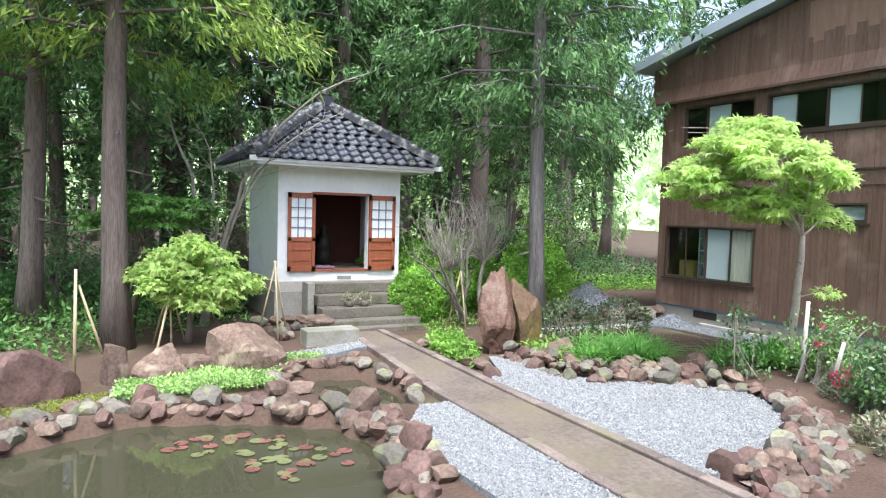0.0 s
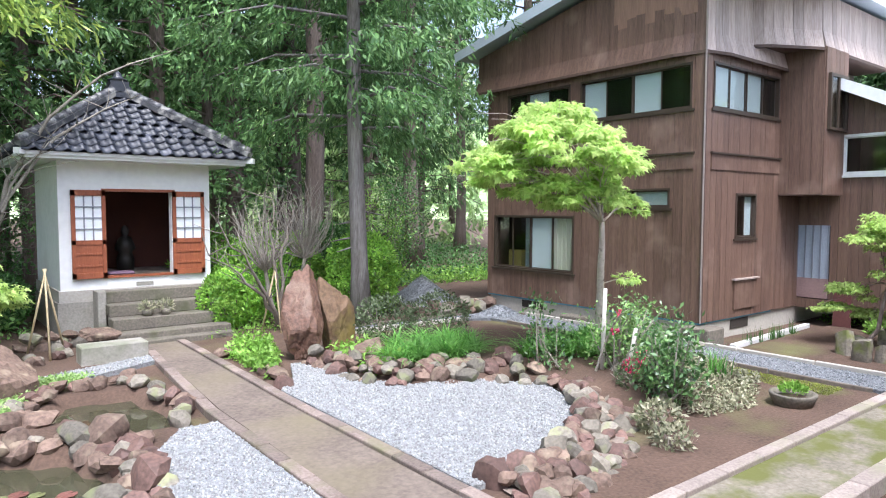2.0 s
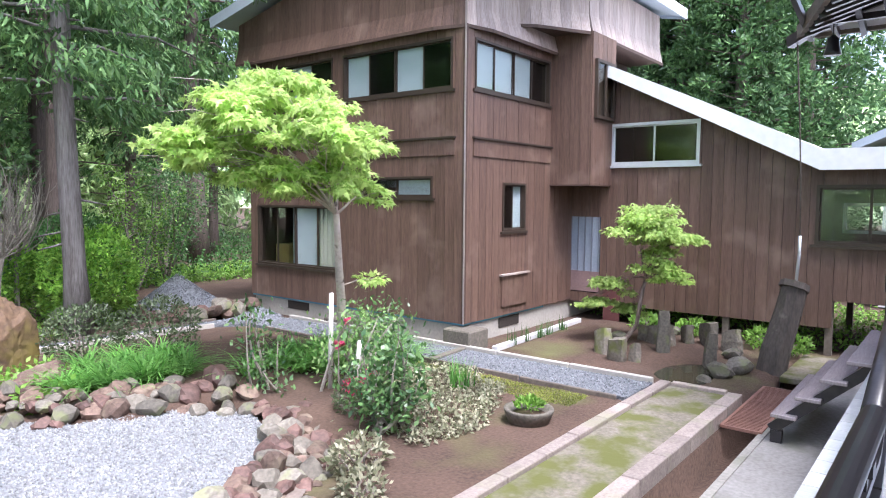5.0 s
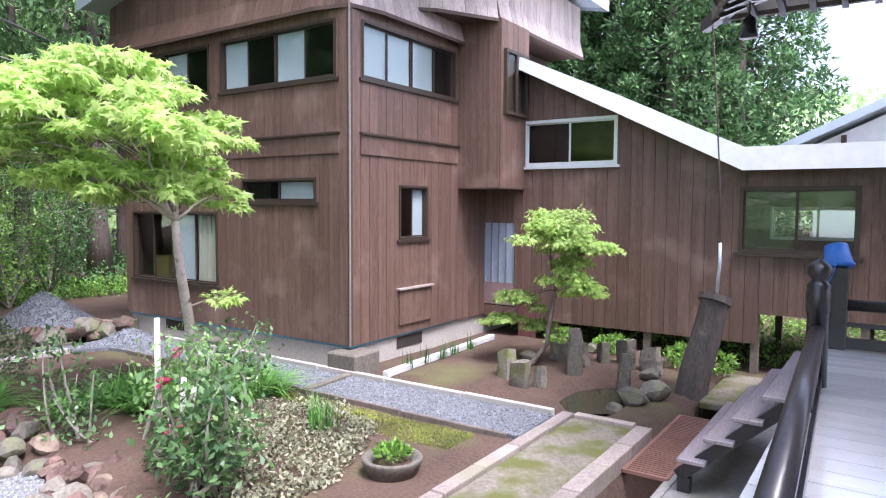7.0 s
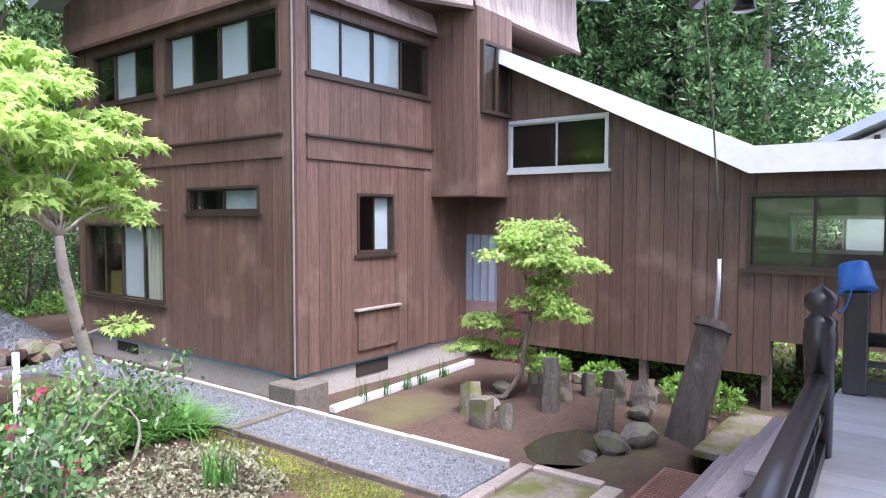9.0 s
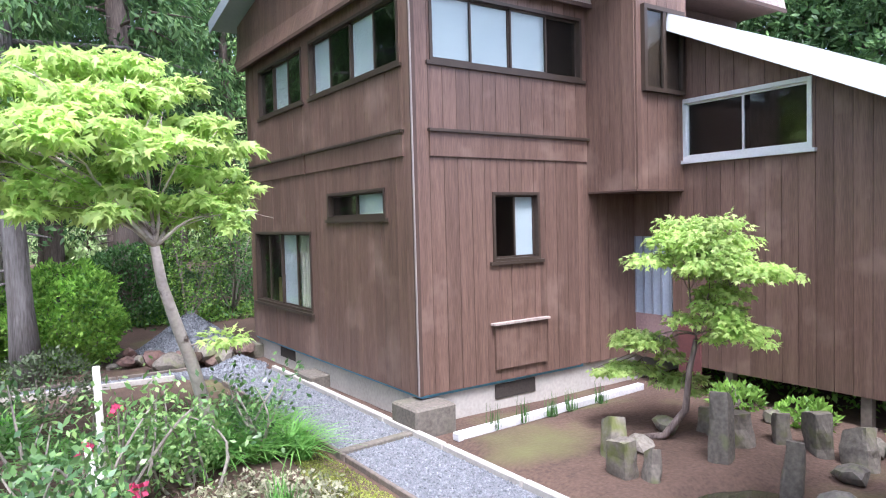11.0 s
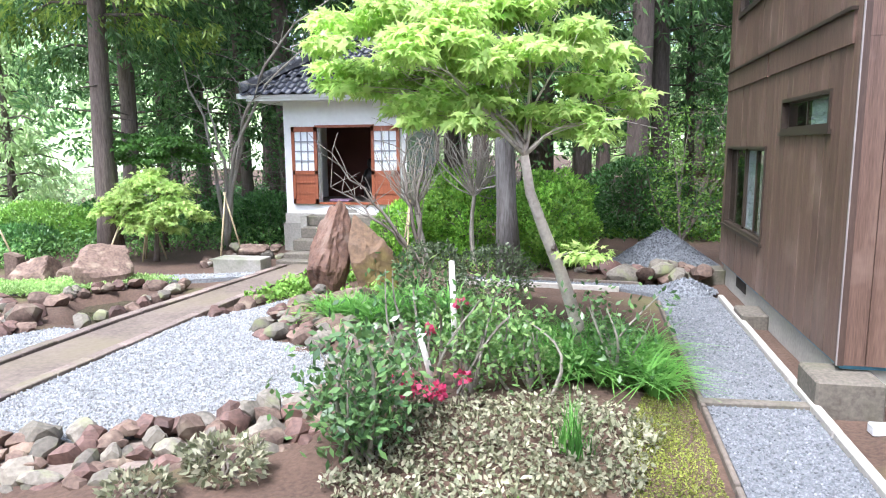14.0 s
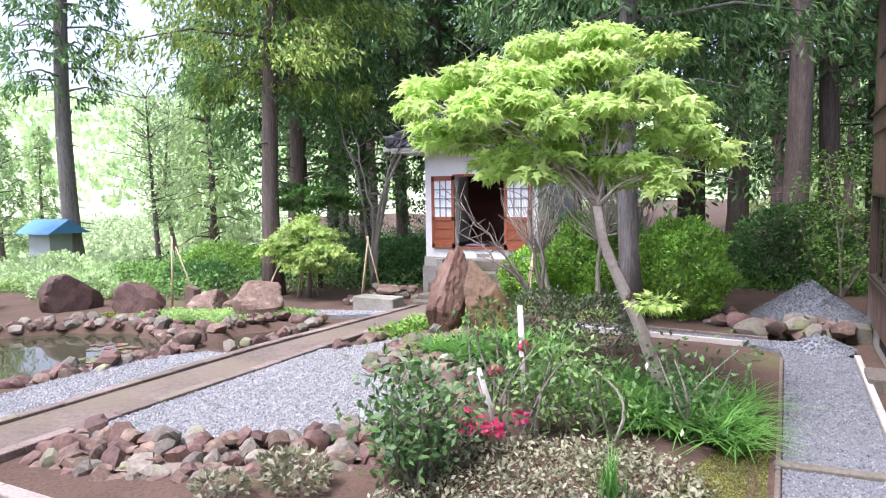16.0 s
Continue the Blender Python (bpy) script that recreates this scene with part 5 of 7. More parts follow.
def maple(name, label, base, fork, crowns, leaf, m, bark, r0, forks, count, seed, trunk=None, full=0.38):
    """A trunk with bends, limbs to each layer of the crown, and small star leaves."""
    random.seed(seed)
    e = thing(name, label, "tree", at=base)
    t = MB()
    line = trunk or [base, Vector(base).lerp(Vector(fork), 0.5), fork]
    t.tube(line, [r0 * (1.25 - 0.55 * i / (len(line) - 1)) for i in range(len(line))], 10)
    c = MB()
    total = sum(r[0] * r[1] for _, r in crowns)
    for (cx, cy, cz), r in crowns:
        tip = Vector((cx, cy, cz - r[2] * 0.2))
        rise = Vector((random.gauss(0, 0.06), random.gauss(0, 0.06), 0.16)) * (tip - Vector(fork)).length
        pts = [Vector(fork).lerp(tip, i / 6) + rise * math.sin(math.pi * i / 6) + Vector((random.gauss(0, 0.012), random.gauss(0, 0.012), 0)) * (i > 0) for i in range(7)]
        t.tube(pts, [r0 * (0.36 - 0.28 * (i / 6) ** 0.7) for i in range(7)], 7)
        for _ in range(7):
            s = pts[random.randint(2, 6)]
            limb(t, s, (cx + random.gauss(0, r[0] * 0.5), cy + random.gauss(0, r[1] * 0.5), cz + random.uniform(-0.5, 0.6) * r[2]), r0 * 0.09, 0.003, 0.15, 3, 5)
        n = int(count * r[0] * r[1] / total)
        ps, vs = [], []
        for k in range(9):
            a, q = k * 2.4 + random.random(), (k / 9) ** 0.5
            sub = (cx + 0.8 * r[0] * q * math.cos(a), cy + 0.8 * r[1] * q * math.sin(a), cz + r[2] * (0.55 - 1.25 * q * q + random.uniform(-0.35, 0.35)))
            w = full * random.uniform(0.7, 1.2)
            pp, vv = blob(n // 9, sub, (r[0] * w, r[1] * w, r[2] * full), 0.2, 0.3, 0.5)
            ps.append(pp)
            vs.append(vv)
        p, v = np.concatenate(ps), np.concatenate(vs)
        n = len(p)
        d = v * (1, 1, 0.2) + rng.normal(size=(n, 3)) * 0.5 + (0, 0, -0.45)
        leaves(c, p, d, rng.normal(size=(n, 3)) * 0.45 + (0, 0, 1) + v * 0.4, rng.uniform(0.7, 1.3, n) * leaf, rng.uniform(0.7, 1.2, n) * leaf, STAR, 0.3)
    part("trunk", t, bark, e, smooth=True)
    part("crown", c, m, e, "layered fresh yellow-green leaves" if m is MAPLE else "")
    return e


MB0, MF = (9.53, 6.37, 0.12), (8.98, 5.86, 2.12)
maple("maple_tree", "young maple with pale bent trunk and bright yellow-green crown", MB0, MF,
      [((8.38, 6.17, 3.36), (1.0, 0.95, 0.42)), ((8.83, 6.62, 3.52), (0.95, 0.9, 0.4)), ((7.63, 5.97, 3.1), (0.8, 0.8, 0.38)), ((7.33, 6.37, 2.85), (0.55, 0.55, 0.26)), ((9.28, 5.97, 2.95), (0.7, 0.7, 0.32)), ((8.33, 5.32, 2.9), (0.75, 0.6, 0.32)),
       ((9.63, 6.52, 2.65), (0.55, 0.6, 0.3)), ((7.83, 6.57, 2.7), (0.75, 0.65, 0.26)), ((8.63, 5.77, 2.55), (0.7, 0.65, 0.24)), ((8.23, 7.02, 3), (0.8, 0.6, 0.34)), ((9.03, 6.42, 2.45), (0.55, 0.55, 0.2)), ((8.23, 6.07, 2.55), (0.7, 0.6, 0.2)), ((9.43, 5.87, 2.4), (0.4, 0.4, 0.2))],
      0.108, MAPLE, BARK_PALE, 0.055, 4, 11800, 3, [MB0, (9.45, 6.27, 0.55), (9.3, 6.12, 1.05), (9.15, 6, 1.45), (9.03, 5.89, 1.8), MF], full=0.34)
mb = MB().tube([(9.25, 6.09, 1.2), (9.38, 5.92, 1.28), (9.53, 5.77, 1.3)], [0.012, 0.008, 0.004], 5)
tw = thing("maple_shoot", "thin leafy side shoot low on the maple trunk", "branch", at=(9.25, 6.09, 1.2))
part("stem", mb, BARK_PALE, tw)
c = MB()
p, v = blob(130, (9.51, 5.79, 1.3), (0.24, 0.2, 0.07), 0.2)
leaves(c, p, v + (0, 0, -0.3), rng.normal(size=(130, 3)) * 0.3 + (0, 0, 1), 0.07, 0.07, STAR, 0.3)
part("leaves", c, MAPLE, tw)
maple("dwarf_maple", "small trained maple with a domed bright green crown", (13.1, 3.7, 0.15), (13.25, 3.7, 1.15),
      [((13.3, 3.66, 2.03), (0.5, 0.5, 0.26)), ((13.3, 3.66, 1.84), (0.64, 0.64, 0.24)), ((13.5, 3.3, 1.72), (0.4, 0.4, 0.1)), ((13.36, 3.55, 1.38), (0.44, 0.42, 0.22)), ((13.45, 3.4, 1.16), (0.34, 0.34, 0.1)), ((13.12, 4.2, 1.0), (0.36, 0.34, 0.18)), ((13.1, 4.4, 0.72), (0.38, 0.3, 0.08)), ((13.45, 4.0, 0.62), (0.3, 0.26, 0.08))],
      0.06, MAPLE, BARK, 0.034, 3, 10500, 8, [(13.0, 4.15, 0.1), (13.1, 3.95, 0.16), (13.22, 3.8, 0.42), (13.2, 3.74, 0.8), (13.25, 3.7, 1.1)], 0.5)
maple("yellow_green_maple", "low bushy maple with bright yellow-green leaves beside the pond rocks", (1.5, 11.2, 0.1), (1.55, 11.2, 0.7),
      [((1.5, 11.2, 1.45), (0.75, 0.7, 0.3)), ((1.05, 11.0, 1.15), (0.6, 0.6, 0.28)), ((2.05, 11.1, 1.1), (0.6, 0.55, 0.3)), ((1.55, 10.9, 0.85), (0.7, 0.5, 0.25))], 0.1, MAPLE, BARK, 0.05, 3, 4800, 9, full=0.52)
maple("green_maple", "spreading green maple branch layered in front of the cedar", (0.75, 12.6, 0.1), (0.9, 12.3, 1.6),
      [((0.8, 11.9, 2.35), (0.8, 0.7, 0.2)), ((1.6, 11.9, 2.25), (0.7, 0.6, 0.18)), ((1.2, 12.2, 2.05), (0.9, 0.7, 0.18)), ((0.3, 12.0, 2.0), (0.6, 0.5, 0.18))], 0.085, MAPLE_DARK, BARK, 0.05, 3, 3600, 10)


def bush(name, label, c, r, count, size, m, group="", twigs=6, category="shrub", clipped=False):
    e = thing(name, label, category, group, at=(c[0], c[1], c[2] - r[2]))
    t = MB()
    for _ in range(twigs):
        limb(t, (c[0] + random.gauss(0, 0.06), c[1] + random.gauss(0, 0.06), c[2] - r[2] - 0.03), (c[0] + random.gauss(0, r[0] * 0.5), c[1] + random.gauss(0, r[1] * 0.5), c[2] + random.uniform(-0.2, 0.5) * r[2]), 0.018, 0.006, 0.1, 3, 5)
    part("stem", t, TWIG, e)
    lv = MB()
    p, v = blob(count, c, r, 0.84, 0, 0.24) if clipped else blob(count, c, r, 0.72, 0, 0.22)
    p[:, 2] = np.maximum(p[:, 2], c[2] - r[2] + 0.02)
    up, wild = (0.45, 0.5) if clipped else (0.7, 0.5)
    leaves(lv, p, v * up + rng.normal(size=(count, 3)) * 0.6 + (0, 0, 0.3), v + rng.normal(size=(count, 3)) * wild, rng.uniform(0.7, 1.3, count) * size, rng.uniform(0.4, 0.6, count) * size, KITE, 0.1)
    part("leaves", lv, m, e)
    return e


bush("azalea_bush", "clipped round bright green azalea beside the pavilion steps", (6.05, 12.2, 0.62), (0.56, 0.54, 0.54), 4800, 0.08, AZALEA, clipped=True)
bush("azalea_bush", "large clipped bright green azalea cone", (8.85, 12.05, 0.86), (0.82, 0.8, 0.88), 9000, 0.085, AZALEA, clipped=True)
bush("azalea_bush", "broad clipped green azalea hedge behind the stones", (7.35, 13.2, 0.9), (1.15, 0.9, 0.9), 9500, 0.085, AZALEA, clipped=True)
bush("azalea_bush", "broad clipped green azalea hedge behind the stones", (6.4, 14.2, 0.86), (0.85, 0.9, 0.9), 5500, 0.085, AZALEA, clipped=True)
bush("evergreen_bush", "rounded dark evergreen bush beside the pavilion", (2.2, 14.4, 0.6), (0.9, 0.8, 0.6), 5000, 0.09, SHRUB)
bush("evergreen_bush", "rounded dark green bush at the edge of the wood", (10.6, 16.6, 0.95), (1.2, 1.0, 0.95), 6500, 0.1, SHRUB)
bush("evergreen_bush", "loose dark bush under the cedars", (0.9, 15.2, 0.5), (1.1, 0.9, 0.5), 3500, 0.1, SHRUB)
bush("evergreen_bush", "loose dark bush under the cedars", (-1.9, 14.6, 0.5), (1.2, 0.8, 0.5), 3500, 0.1, SHRUB)
bush("evergreen_bush", "low green bush behind the pond rocks", (-1.9, 11.4, 0.35), (0.9, 0.7, 0.36), 2600, 0.09, SHRUB)
bush("grey_shrub", "loose grey-green shrub in the planted bed", (7.4, 9.0, 0.5), (0.5, 0.45, 0.4), 1800, 0.06, GREYSHRUB)
bush("grey_shrub", "loose grey-green shrub in the planted bed", (8.3, 8.7, 0.5), (0.55, 0.5, 0.4), 1800, 0.06, GREYSHRUB)
bush("roadside_bush", "light green thicket beyond the pond", (-3.6, 9.4, 0.25), (1.2, 0.8, 0.4), 3600, 0.09, FARGREEN)
bush("roadside_bush", "light green thicket beyond the pond", (-5.4, 10.2, 0.3), (1.5, 1.1, 0.6), 4200, 0.1, FARGREEN)
bush("roadside_bush", "light green thicket beyond the pond", (-4.4, 6.8, 0.3), (1.3, 1.0, 0.6), 4200, 0.1, GRASSY)
bush("roadside_bush", "light green thicket beyond the pond", (-2.6, 12.9, 0.5), (1.3, 0.8, 0.55), 4200, 0.1, GRASSY)


def camellia(label, c, r, stems, count, size=0.075, m=None):
    e = thing("camellia_bush", label, "shrub", "camellias in the bed", at=(c[0], c[1], 0.14))
    t, lv = MB(), MB()
    for i in range(stems):
        tip = (c[0] + random.gauss(0, r[0] * 0.6), c[1] + random.gauss(0, r[1] * 0.6), c[2] + random.uniform(-0.3, 1) * r[2])
        pts = limb(t, (c[0] + random.gauss(0, 0.1), c[1] + random.gauss(0, 0.1), 0.1), tip, 0.02, 0.005, 0.18, 6, 5)
        n = count // stems
        idx = rng.integers(2, 7, n)
        p = np.array([pts[k] for k in idx]) + rng.normal(size=(n, 3)) * (0.12, 0.12, 0.09)
        leaves(lv, p, rng.normal(size=(n, 3)) + (0, 0, 0.5), rng.normal(size=(n, 3)) * 0.7 + (0, 0, 1), rng.uniform(0.7, 1.25, n) * size, rng.uniform(0.4, 0.55, n) * size, KITE, 0.15)
    part("stem", t, DEADWIG, e)
    part("leaves", lv, m or CAMELLIA, e, "fresh light green leaves" if m else "glossy dark leaves")
    return e


random.seed(21)
camellia("leafy glossy camellia bush at the edge of the rockery", (8.0, 4.15, 0.62), (0.36, 0.34, 0.42), 15, 1500, 0.078)
camellia("tall thin camellia among white stakes", (8.55, 5.25, 0.72), (0.36, 0.36, 0.4), 10, 900, 0.07, FRESH)
camellia("thin camellia with pale stems", (9.1, 5.4, 0.6), (0.34, 0.32, 0.32), 9, 620, 0.065, FRESH)
camellia("slender camellia beside the daylilies", (8.0, 5.9, 0.7), (0.3, 0.3, 0.4), 6, 450)
camellia("slender camellia near the gravel path", (9.8, 5.9, 0.65), (0.35, 0.3, 0.35), 7, 600, 0.07)


def blades(name, label, spots, count, length, m, width=0.022, category="plant", group="", kind="", arch=0.5):
    """Tufts of long arching blades."""
    mb = MB()
    for (x, y) in spots:
        z = ground_z(x, y)
        root = len(mb.v)
        mb.v.append((x, y, z - 0.01))
        for _ in range(count):
            a, L = random.random() * 6.28, length * random.uniform(0.6, 1.15)
            ca, sa, w = math.cos(a), math.sin(a), width * random.uniform(0.7, 1.2)
            bx, by = x + random.gauss(0, 0.035), y + random.gauss(0, 0.035)
            k = len(mb.v)
            out = arch * random.uniform(0.4, 1.3)
            for f in (0.12, 0.35, 0.7, 1.0):
                h = L * (f - 0.45 * out * f * f)
                o = L * out * f * f
                ww = w * (1 - f * 0.92) / 2
                mb.v += [(bx + ca * o - sa * ww, by + sa * o + ca * ww, z + h), (bx + ca * o + sa * ww, by + sa * o - ca * ww, z + h)]
            mb.f += [(root, k, k + 1)] + [(k + i, k + i + 1, k + i + 3, k + i + 2) for i in (0, 2, 4)]
    return solid(name, mb, m, label, category, group, kind)


def spread(n, poly):
    x0, x1 = min(p[0] for p in poly), max(p[0] for p in poly)
    y0, y1 = min(p[1] for p in poly), max(p[1] for p in poly)
    out = []
    while len(out) < n:
        x, y = random.uniform(x0, x1), random.uniform(y0, y1)
        if inside(x, y, poly):
            out.append((x, y))
    return out


LILY1 = [(6.5, 7.4), (7.3, 7.0), (8.0, 7.2), (8.0, 8.1), (7.2, 8.3), (6.6, 8.0)]
LILY2 = [(9.4, 5.6), (10.2, 5.5), (10.3, 7.0), (9.6, 7.1), (8.8, 6.6), (8.4, 7.4), (8.0, 6.6), (8.8, 5.9)]
for poly, n in ((LILY1, 26), (LILY2, 34)):
    for x, y in spread(n, poly):
        blades("daylily_clump", "clump of arching bright green daylily blades", [(x + 0.06 * math.cos(k * 1.3), y + 0.06 * math.sin(k * 1.3)) for k in range(5)], 11, 0.46, LILY, 0.036, group="daylilies in the bed", arch=1.25)
for x, y in ((12.1, 5.3), (12.5, 5.3), (12.9, 5.28), (13.2, 5.3), (13.7, 5.3)):
    blades("daffodil_clump", "small upright clump of narrow leaves beside the plinth", [(x, y)], 26, 0.28, SHRUB, 0.015, group="leaf clumps along the plinth", arch=0.12)
blades("iris_clump", "clump of narrow upright leaves in the ground cover", [(9.45, 4.35), (9.5, 4.3), (9.42, 4.4)], 22, 0.42, LILY, 0.018, arch=0.35)
blades("reed_clump", "green reeds at the pond margin", [(-1.7, 6.2), (-1.6, 6.0), (-1.8, 5.8)], 30, 0.5, LILY, arch=0.2)


def carpet(name, label, poly, n, size, m, height=0.06, category="ground cover", extra=0.0):
    pts = spread(n, poly)
    P = np.array([(x, y, ground_z(x, y) + extra + random.random() ** 1.5 * height) for x, y in pts])
    mb = MB()
    leaves(mb, P, rng.normal(size=(n, 3)) + (0, 0, 0.5), rng.normal(size=(n, 3)) * 0.5 + (0, 0, 1), rng.uniform(0.6, 1.3, n) * size, rng.uniform(0.4, 0.7, n) * size, KITE, 0.15)
    return solid(name, mb, m, label, category, kind="stuff")


carpet("ground_cover", "low dry grey-green ground cover", [(7.9, 3.7), (8.7, 3.5), (9.9, 4.0), (10.1, 4.8), (9.5, 5.2), (8.3, 4.9)], 5200, 0.05, COVER, 0.12)
carpet("ground_leaves", "bright green low leaves behind the pond", [(0.3, 7.95), (1.2, 7.95), (2.1, 8.0), (2.4, 8.7), (3.2, 9.4), (2.4, 9.5), (1.2, 9.0), (0.4, 8.7)], 9500, 0.05, PALELEAF, 0.07, extra=0.07)
carpet("ground_leaves", "fresh green leaves beside the standing stones", [(4.95, 8.0), (5.4, 8.6), (6.0, 10.3), (5.5, 10.6), (5.0, 9.6)], 1500, 0.085, GRASSY, 0.2)
carpet("ground_leaves", "fresh green leaves among the rockery", [(6.0, 7.2), (6.6, 7.2), (6.9, 8.8), (6.2, 8.8)], 800, 0.09, GRASSY, 0.2)
carpet("moss", "yellow-green moss between bed and path", [(9.9, 3.2), (10.4, 3.2), (10.4, 6.0), (10.1, 6.0), (9.8, 4.6)], 15000, 0.018, MOSSLEAF, 0.012)
carpet("moss", "yellow-green moss behind the pond rocks", [(-1.0, 7.8), (0.2, 8.0), (0.3, 8.6), (-0.9, 8.6)], 5000, 0.024, MOSSLEAF, 0.02)
carpet("undergrowth", "leafy green undergrowth on the forest floor", [(-9, 14.0), (2.5, 16.2), (9.5, 15.2), (20, 16), (24, 30), (-10, 30)], 36000, 0.12, SHRUB, 0.5)
carpet("undergrowth", "brush on the slope beyond the pond, paled by painted haze", [(-9, 12), (-10, 19), (-34, 58), (-70, 50), (-60, 10), (-18, 5)], 30000, 0.36, FARGREEN, 0.9)
carpet("undergrowth", "low green plants round the cedar trunks", [(-5, 9.6), (-0.6, 9.8), (1.0, 12.2), (3.0, 13.2), (3.0, 17), (-7, 17)], 14000, 0.1, LOWGREEN, 0.45)
carpet("undergrowth", "scattered low plants behind the stones", [(5.2, 11.2), (8.0, 10.8), (9.5, 12.8), (9.4, 15), (6.3, 15)], 3500, 0.07, GRASSY, 0.12)
carpet("undergrowth", "sunlit grass at the edge of the wood", [(7.5, 16.0), (18, 15.2), (18, 18.5), (7.5, 18)], 9000, 0.1, GRASSY, 0.2)
carpet("undergrowth", "green weeds behind and under the corridor", [(15.4, -3), (20, -3), (20, 5.6), (15.4, 5.6)], 9000, 0.09, GRASSY, 0.2)
carpet("undergrowth", "bright bank of grass beyond the pond", [(-9, 8.6), (-2.6, 9.6), (-1.6, 12.4), (-3, 16), (-12, 19), (-18, 12)], 15000, 0.13, GRASSY, 0.3)


def bare_shrub(label, base, height, spreadr, n, lean=(0, 0), m=DEADWIG):
    e = thing("bare_shrub", label, "shrub", at=base)
    t = MB()
    z0 = base[2]
    trunk = limb(t, base, (base[0] + lean[0], base[1] + lean[1], z0 + height * 0.42), 0.05, 0.035, 0.08, 4, 8)
    top = trunk[-1]
    for i in range(n):
        a, r = random.random() * 6.28, spreadr * random.random() ** 0.5
        end = (top.x + r * math.cos(a), top.y + r * math.sin(a), z0 + height * random.uniform(0.65, 1.0))
        pts = limb(t, top, end, 0.015, 0.003, 0.2, 5, 4)
        for _ in range(3):
            k = random.randint(1, 4)
            q = pts[k]
            limb(t, q, (q.x + random.gauss(0, 0.12), q.y + random.gauss(0, 0.12), q.z + random.uniform(0.15, 0.45)), 0.006, 0.002, 0.1, 2, 3)
    part("branch", t, m, e)


random.seed(31)
bare_shrub("leafless pale twiggy shrub tied to stakes", (6.75, 11.5, 0.05), 2.6, 0.75, 38, (-0.25, 0.1))
bare_shrub("leafless pale twiggy shrub behind the stones", (7.5, 12.0, 0.05), 3.0, 0.85, 40)
bare_shrub("leafless pale twiggy shrub behind the stones", (7.9, 12.6, 0.05), 2.9, 0.8, 30)
# understory beside the wood
for i, (x, y, h) in enumerate(((11.5, 15.5, 3.0), (12.8, 16.5, 3.4), (14, 19, 4), (-0.5, 16, 3), (2.6, 16.6, 2.6))):
    e = thing("young_tree", "thin young tree with sparse light green leaves", "tree", "young trees at the edge of the wood", at=(x, y, 0.1))
    t, lv = MB(), MB()
    for k in range(5):
        pts = limb(t, (x, y, 0.05), (x + random.gauss(0, 0.9), y + random.gauss(0, 0.9), h * random.uniform(0.6, 1)), 0.035, 0.006, 0.15, 6, 5)
        for q in pts[2:]:
            for _ in range(2):
                end = q + Vector((random.gauss(0, 0.5), random.gauss(0, 0.5), random.uniform(-0.1, 0.3)))
                limb(t, q, end, 0.01, 0.003, 0.1, 3, 4)
                n = 45
                p = np.array(q)[None] + (np.array(end) - np.array(q))[None] * rng.random((n, 1)) + rng.normal(size=(n, 3)) * 0.13
                leaves(lv, p, rng.normal(size=(n, 3)), rng.normal(size=(n, 3)) * 0.5 + (0, 0, 1), 0.085, 0.05, KITE, 0.1)
    part("trunk", t, TWIG, e)
    part("leaves", lv, GRASSY if i == 0 else SHRUB, e)


def bare_tree(label, base, lines, r0, m):
    """A leafless tree: long bent limbs given by their ends, with twigs along them."""
    e = thing("bare_tree", label, "tree", at=base)
    t = MB()
    for end, via in lines:
        pts = []
        p0, p1, p2 = Vector(base), Vector(via), Vector(end)
        for i in range(11):
            f = i / 10
            pts.append(p0 * (1 - f) ** 2 + p1 * (2 * f * (1 - f)) + p2 * f * f + Vector((random.gauss(0, 0.03), random.gauss(0, 0.03), random.gauss(0, 0.03))))
        t.tube(pts, [r0 * (1 - 0.85 * i / 10) for i in range(11)], 6)
        for k in range(3, 11):
            for _ in range(2):
                q = pts[k]
                limb(t, q, q + Vector((random.gauss(0, 0.35), random.gauss(0, 0.3), random.uniform(0.05, 0.6))), 0.01, 0.003, 0.15, 4, 4)
    part("limb", t, m, e, smooth=True)


random.seed(81)
bare_tree("leafless tree with long thin arching branches near the pavilion", (2.0, 12.9, 0.05), [((0.9, 12.6, 5.0), (2.1, 12.8, 2.2)), ((4.9, 12.2, 5.0), (2.4, 12.7, 4.0)), ((4.4, 12.3, 4.2), (2.2, 12.6, 3.2)), ((1.9, 12.4, 3.6), (2.3, 12.7, 2.0)), ((3.2, 12.3, 3.4), (2.3, 12.8, 2.4))], 0.055, DEADWIG)
bare_tree("leaning leafless tree tied to stakes beside the stones", (6.75, 11.35, 0.05), [((5.3, 10.7, 2.1), (6.1, 11.0, 1.1)), ((5.2, 10.9, 1.5), (6.1, 11.0, 1.0)), ((6.5, 11.2, 2.5), (6.3, 11.1, 1.5)), ((6.9, 11.2, 2.4), (6.5, 11.2, 1.4))], 0.045, TWIG)

# ---- stones ----
ROCK = mat("reddish_brown_rock", (0.205, 0.14, 0.108), (0.08, 0.053, 0.041), rough=0.85, scale=3.5, fine=26, bump=0.6, rnd=0.28, c=(0.31, 0.25, 0.18), cscale=4.5, cpos=(0.55, 0.75))
ROCK_GREY = mat("grey_lichen_rock", (0.225, 0.2, 0.165), (0.105, 0.093, 0.076), rough=0.9, scale=4, fine=30, bump=0.6, rnd=0.35, c=(0.2, 0.21, 0.11), cscale=5, cpos=(0.52, 0.68))
ROCK_PALE = mat("pale_stone", (0.26, 0.23, 0.185), (0.13, 0.115, 0.094), rough=0.9, scale=4, fine=30, bump=0.5, rnd=0.25)
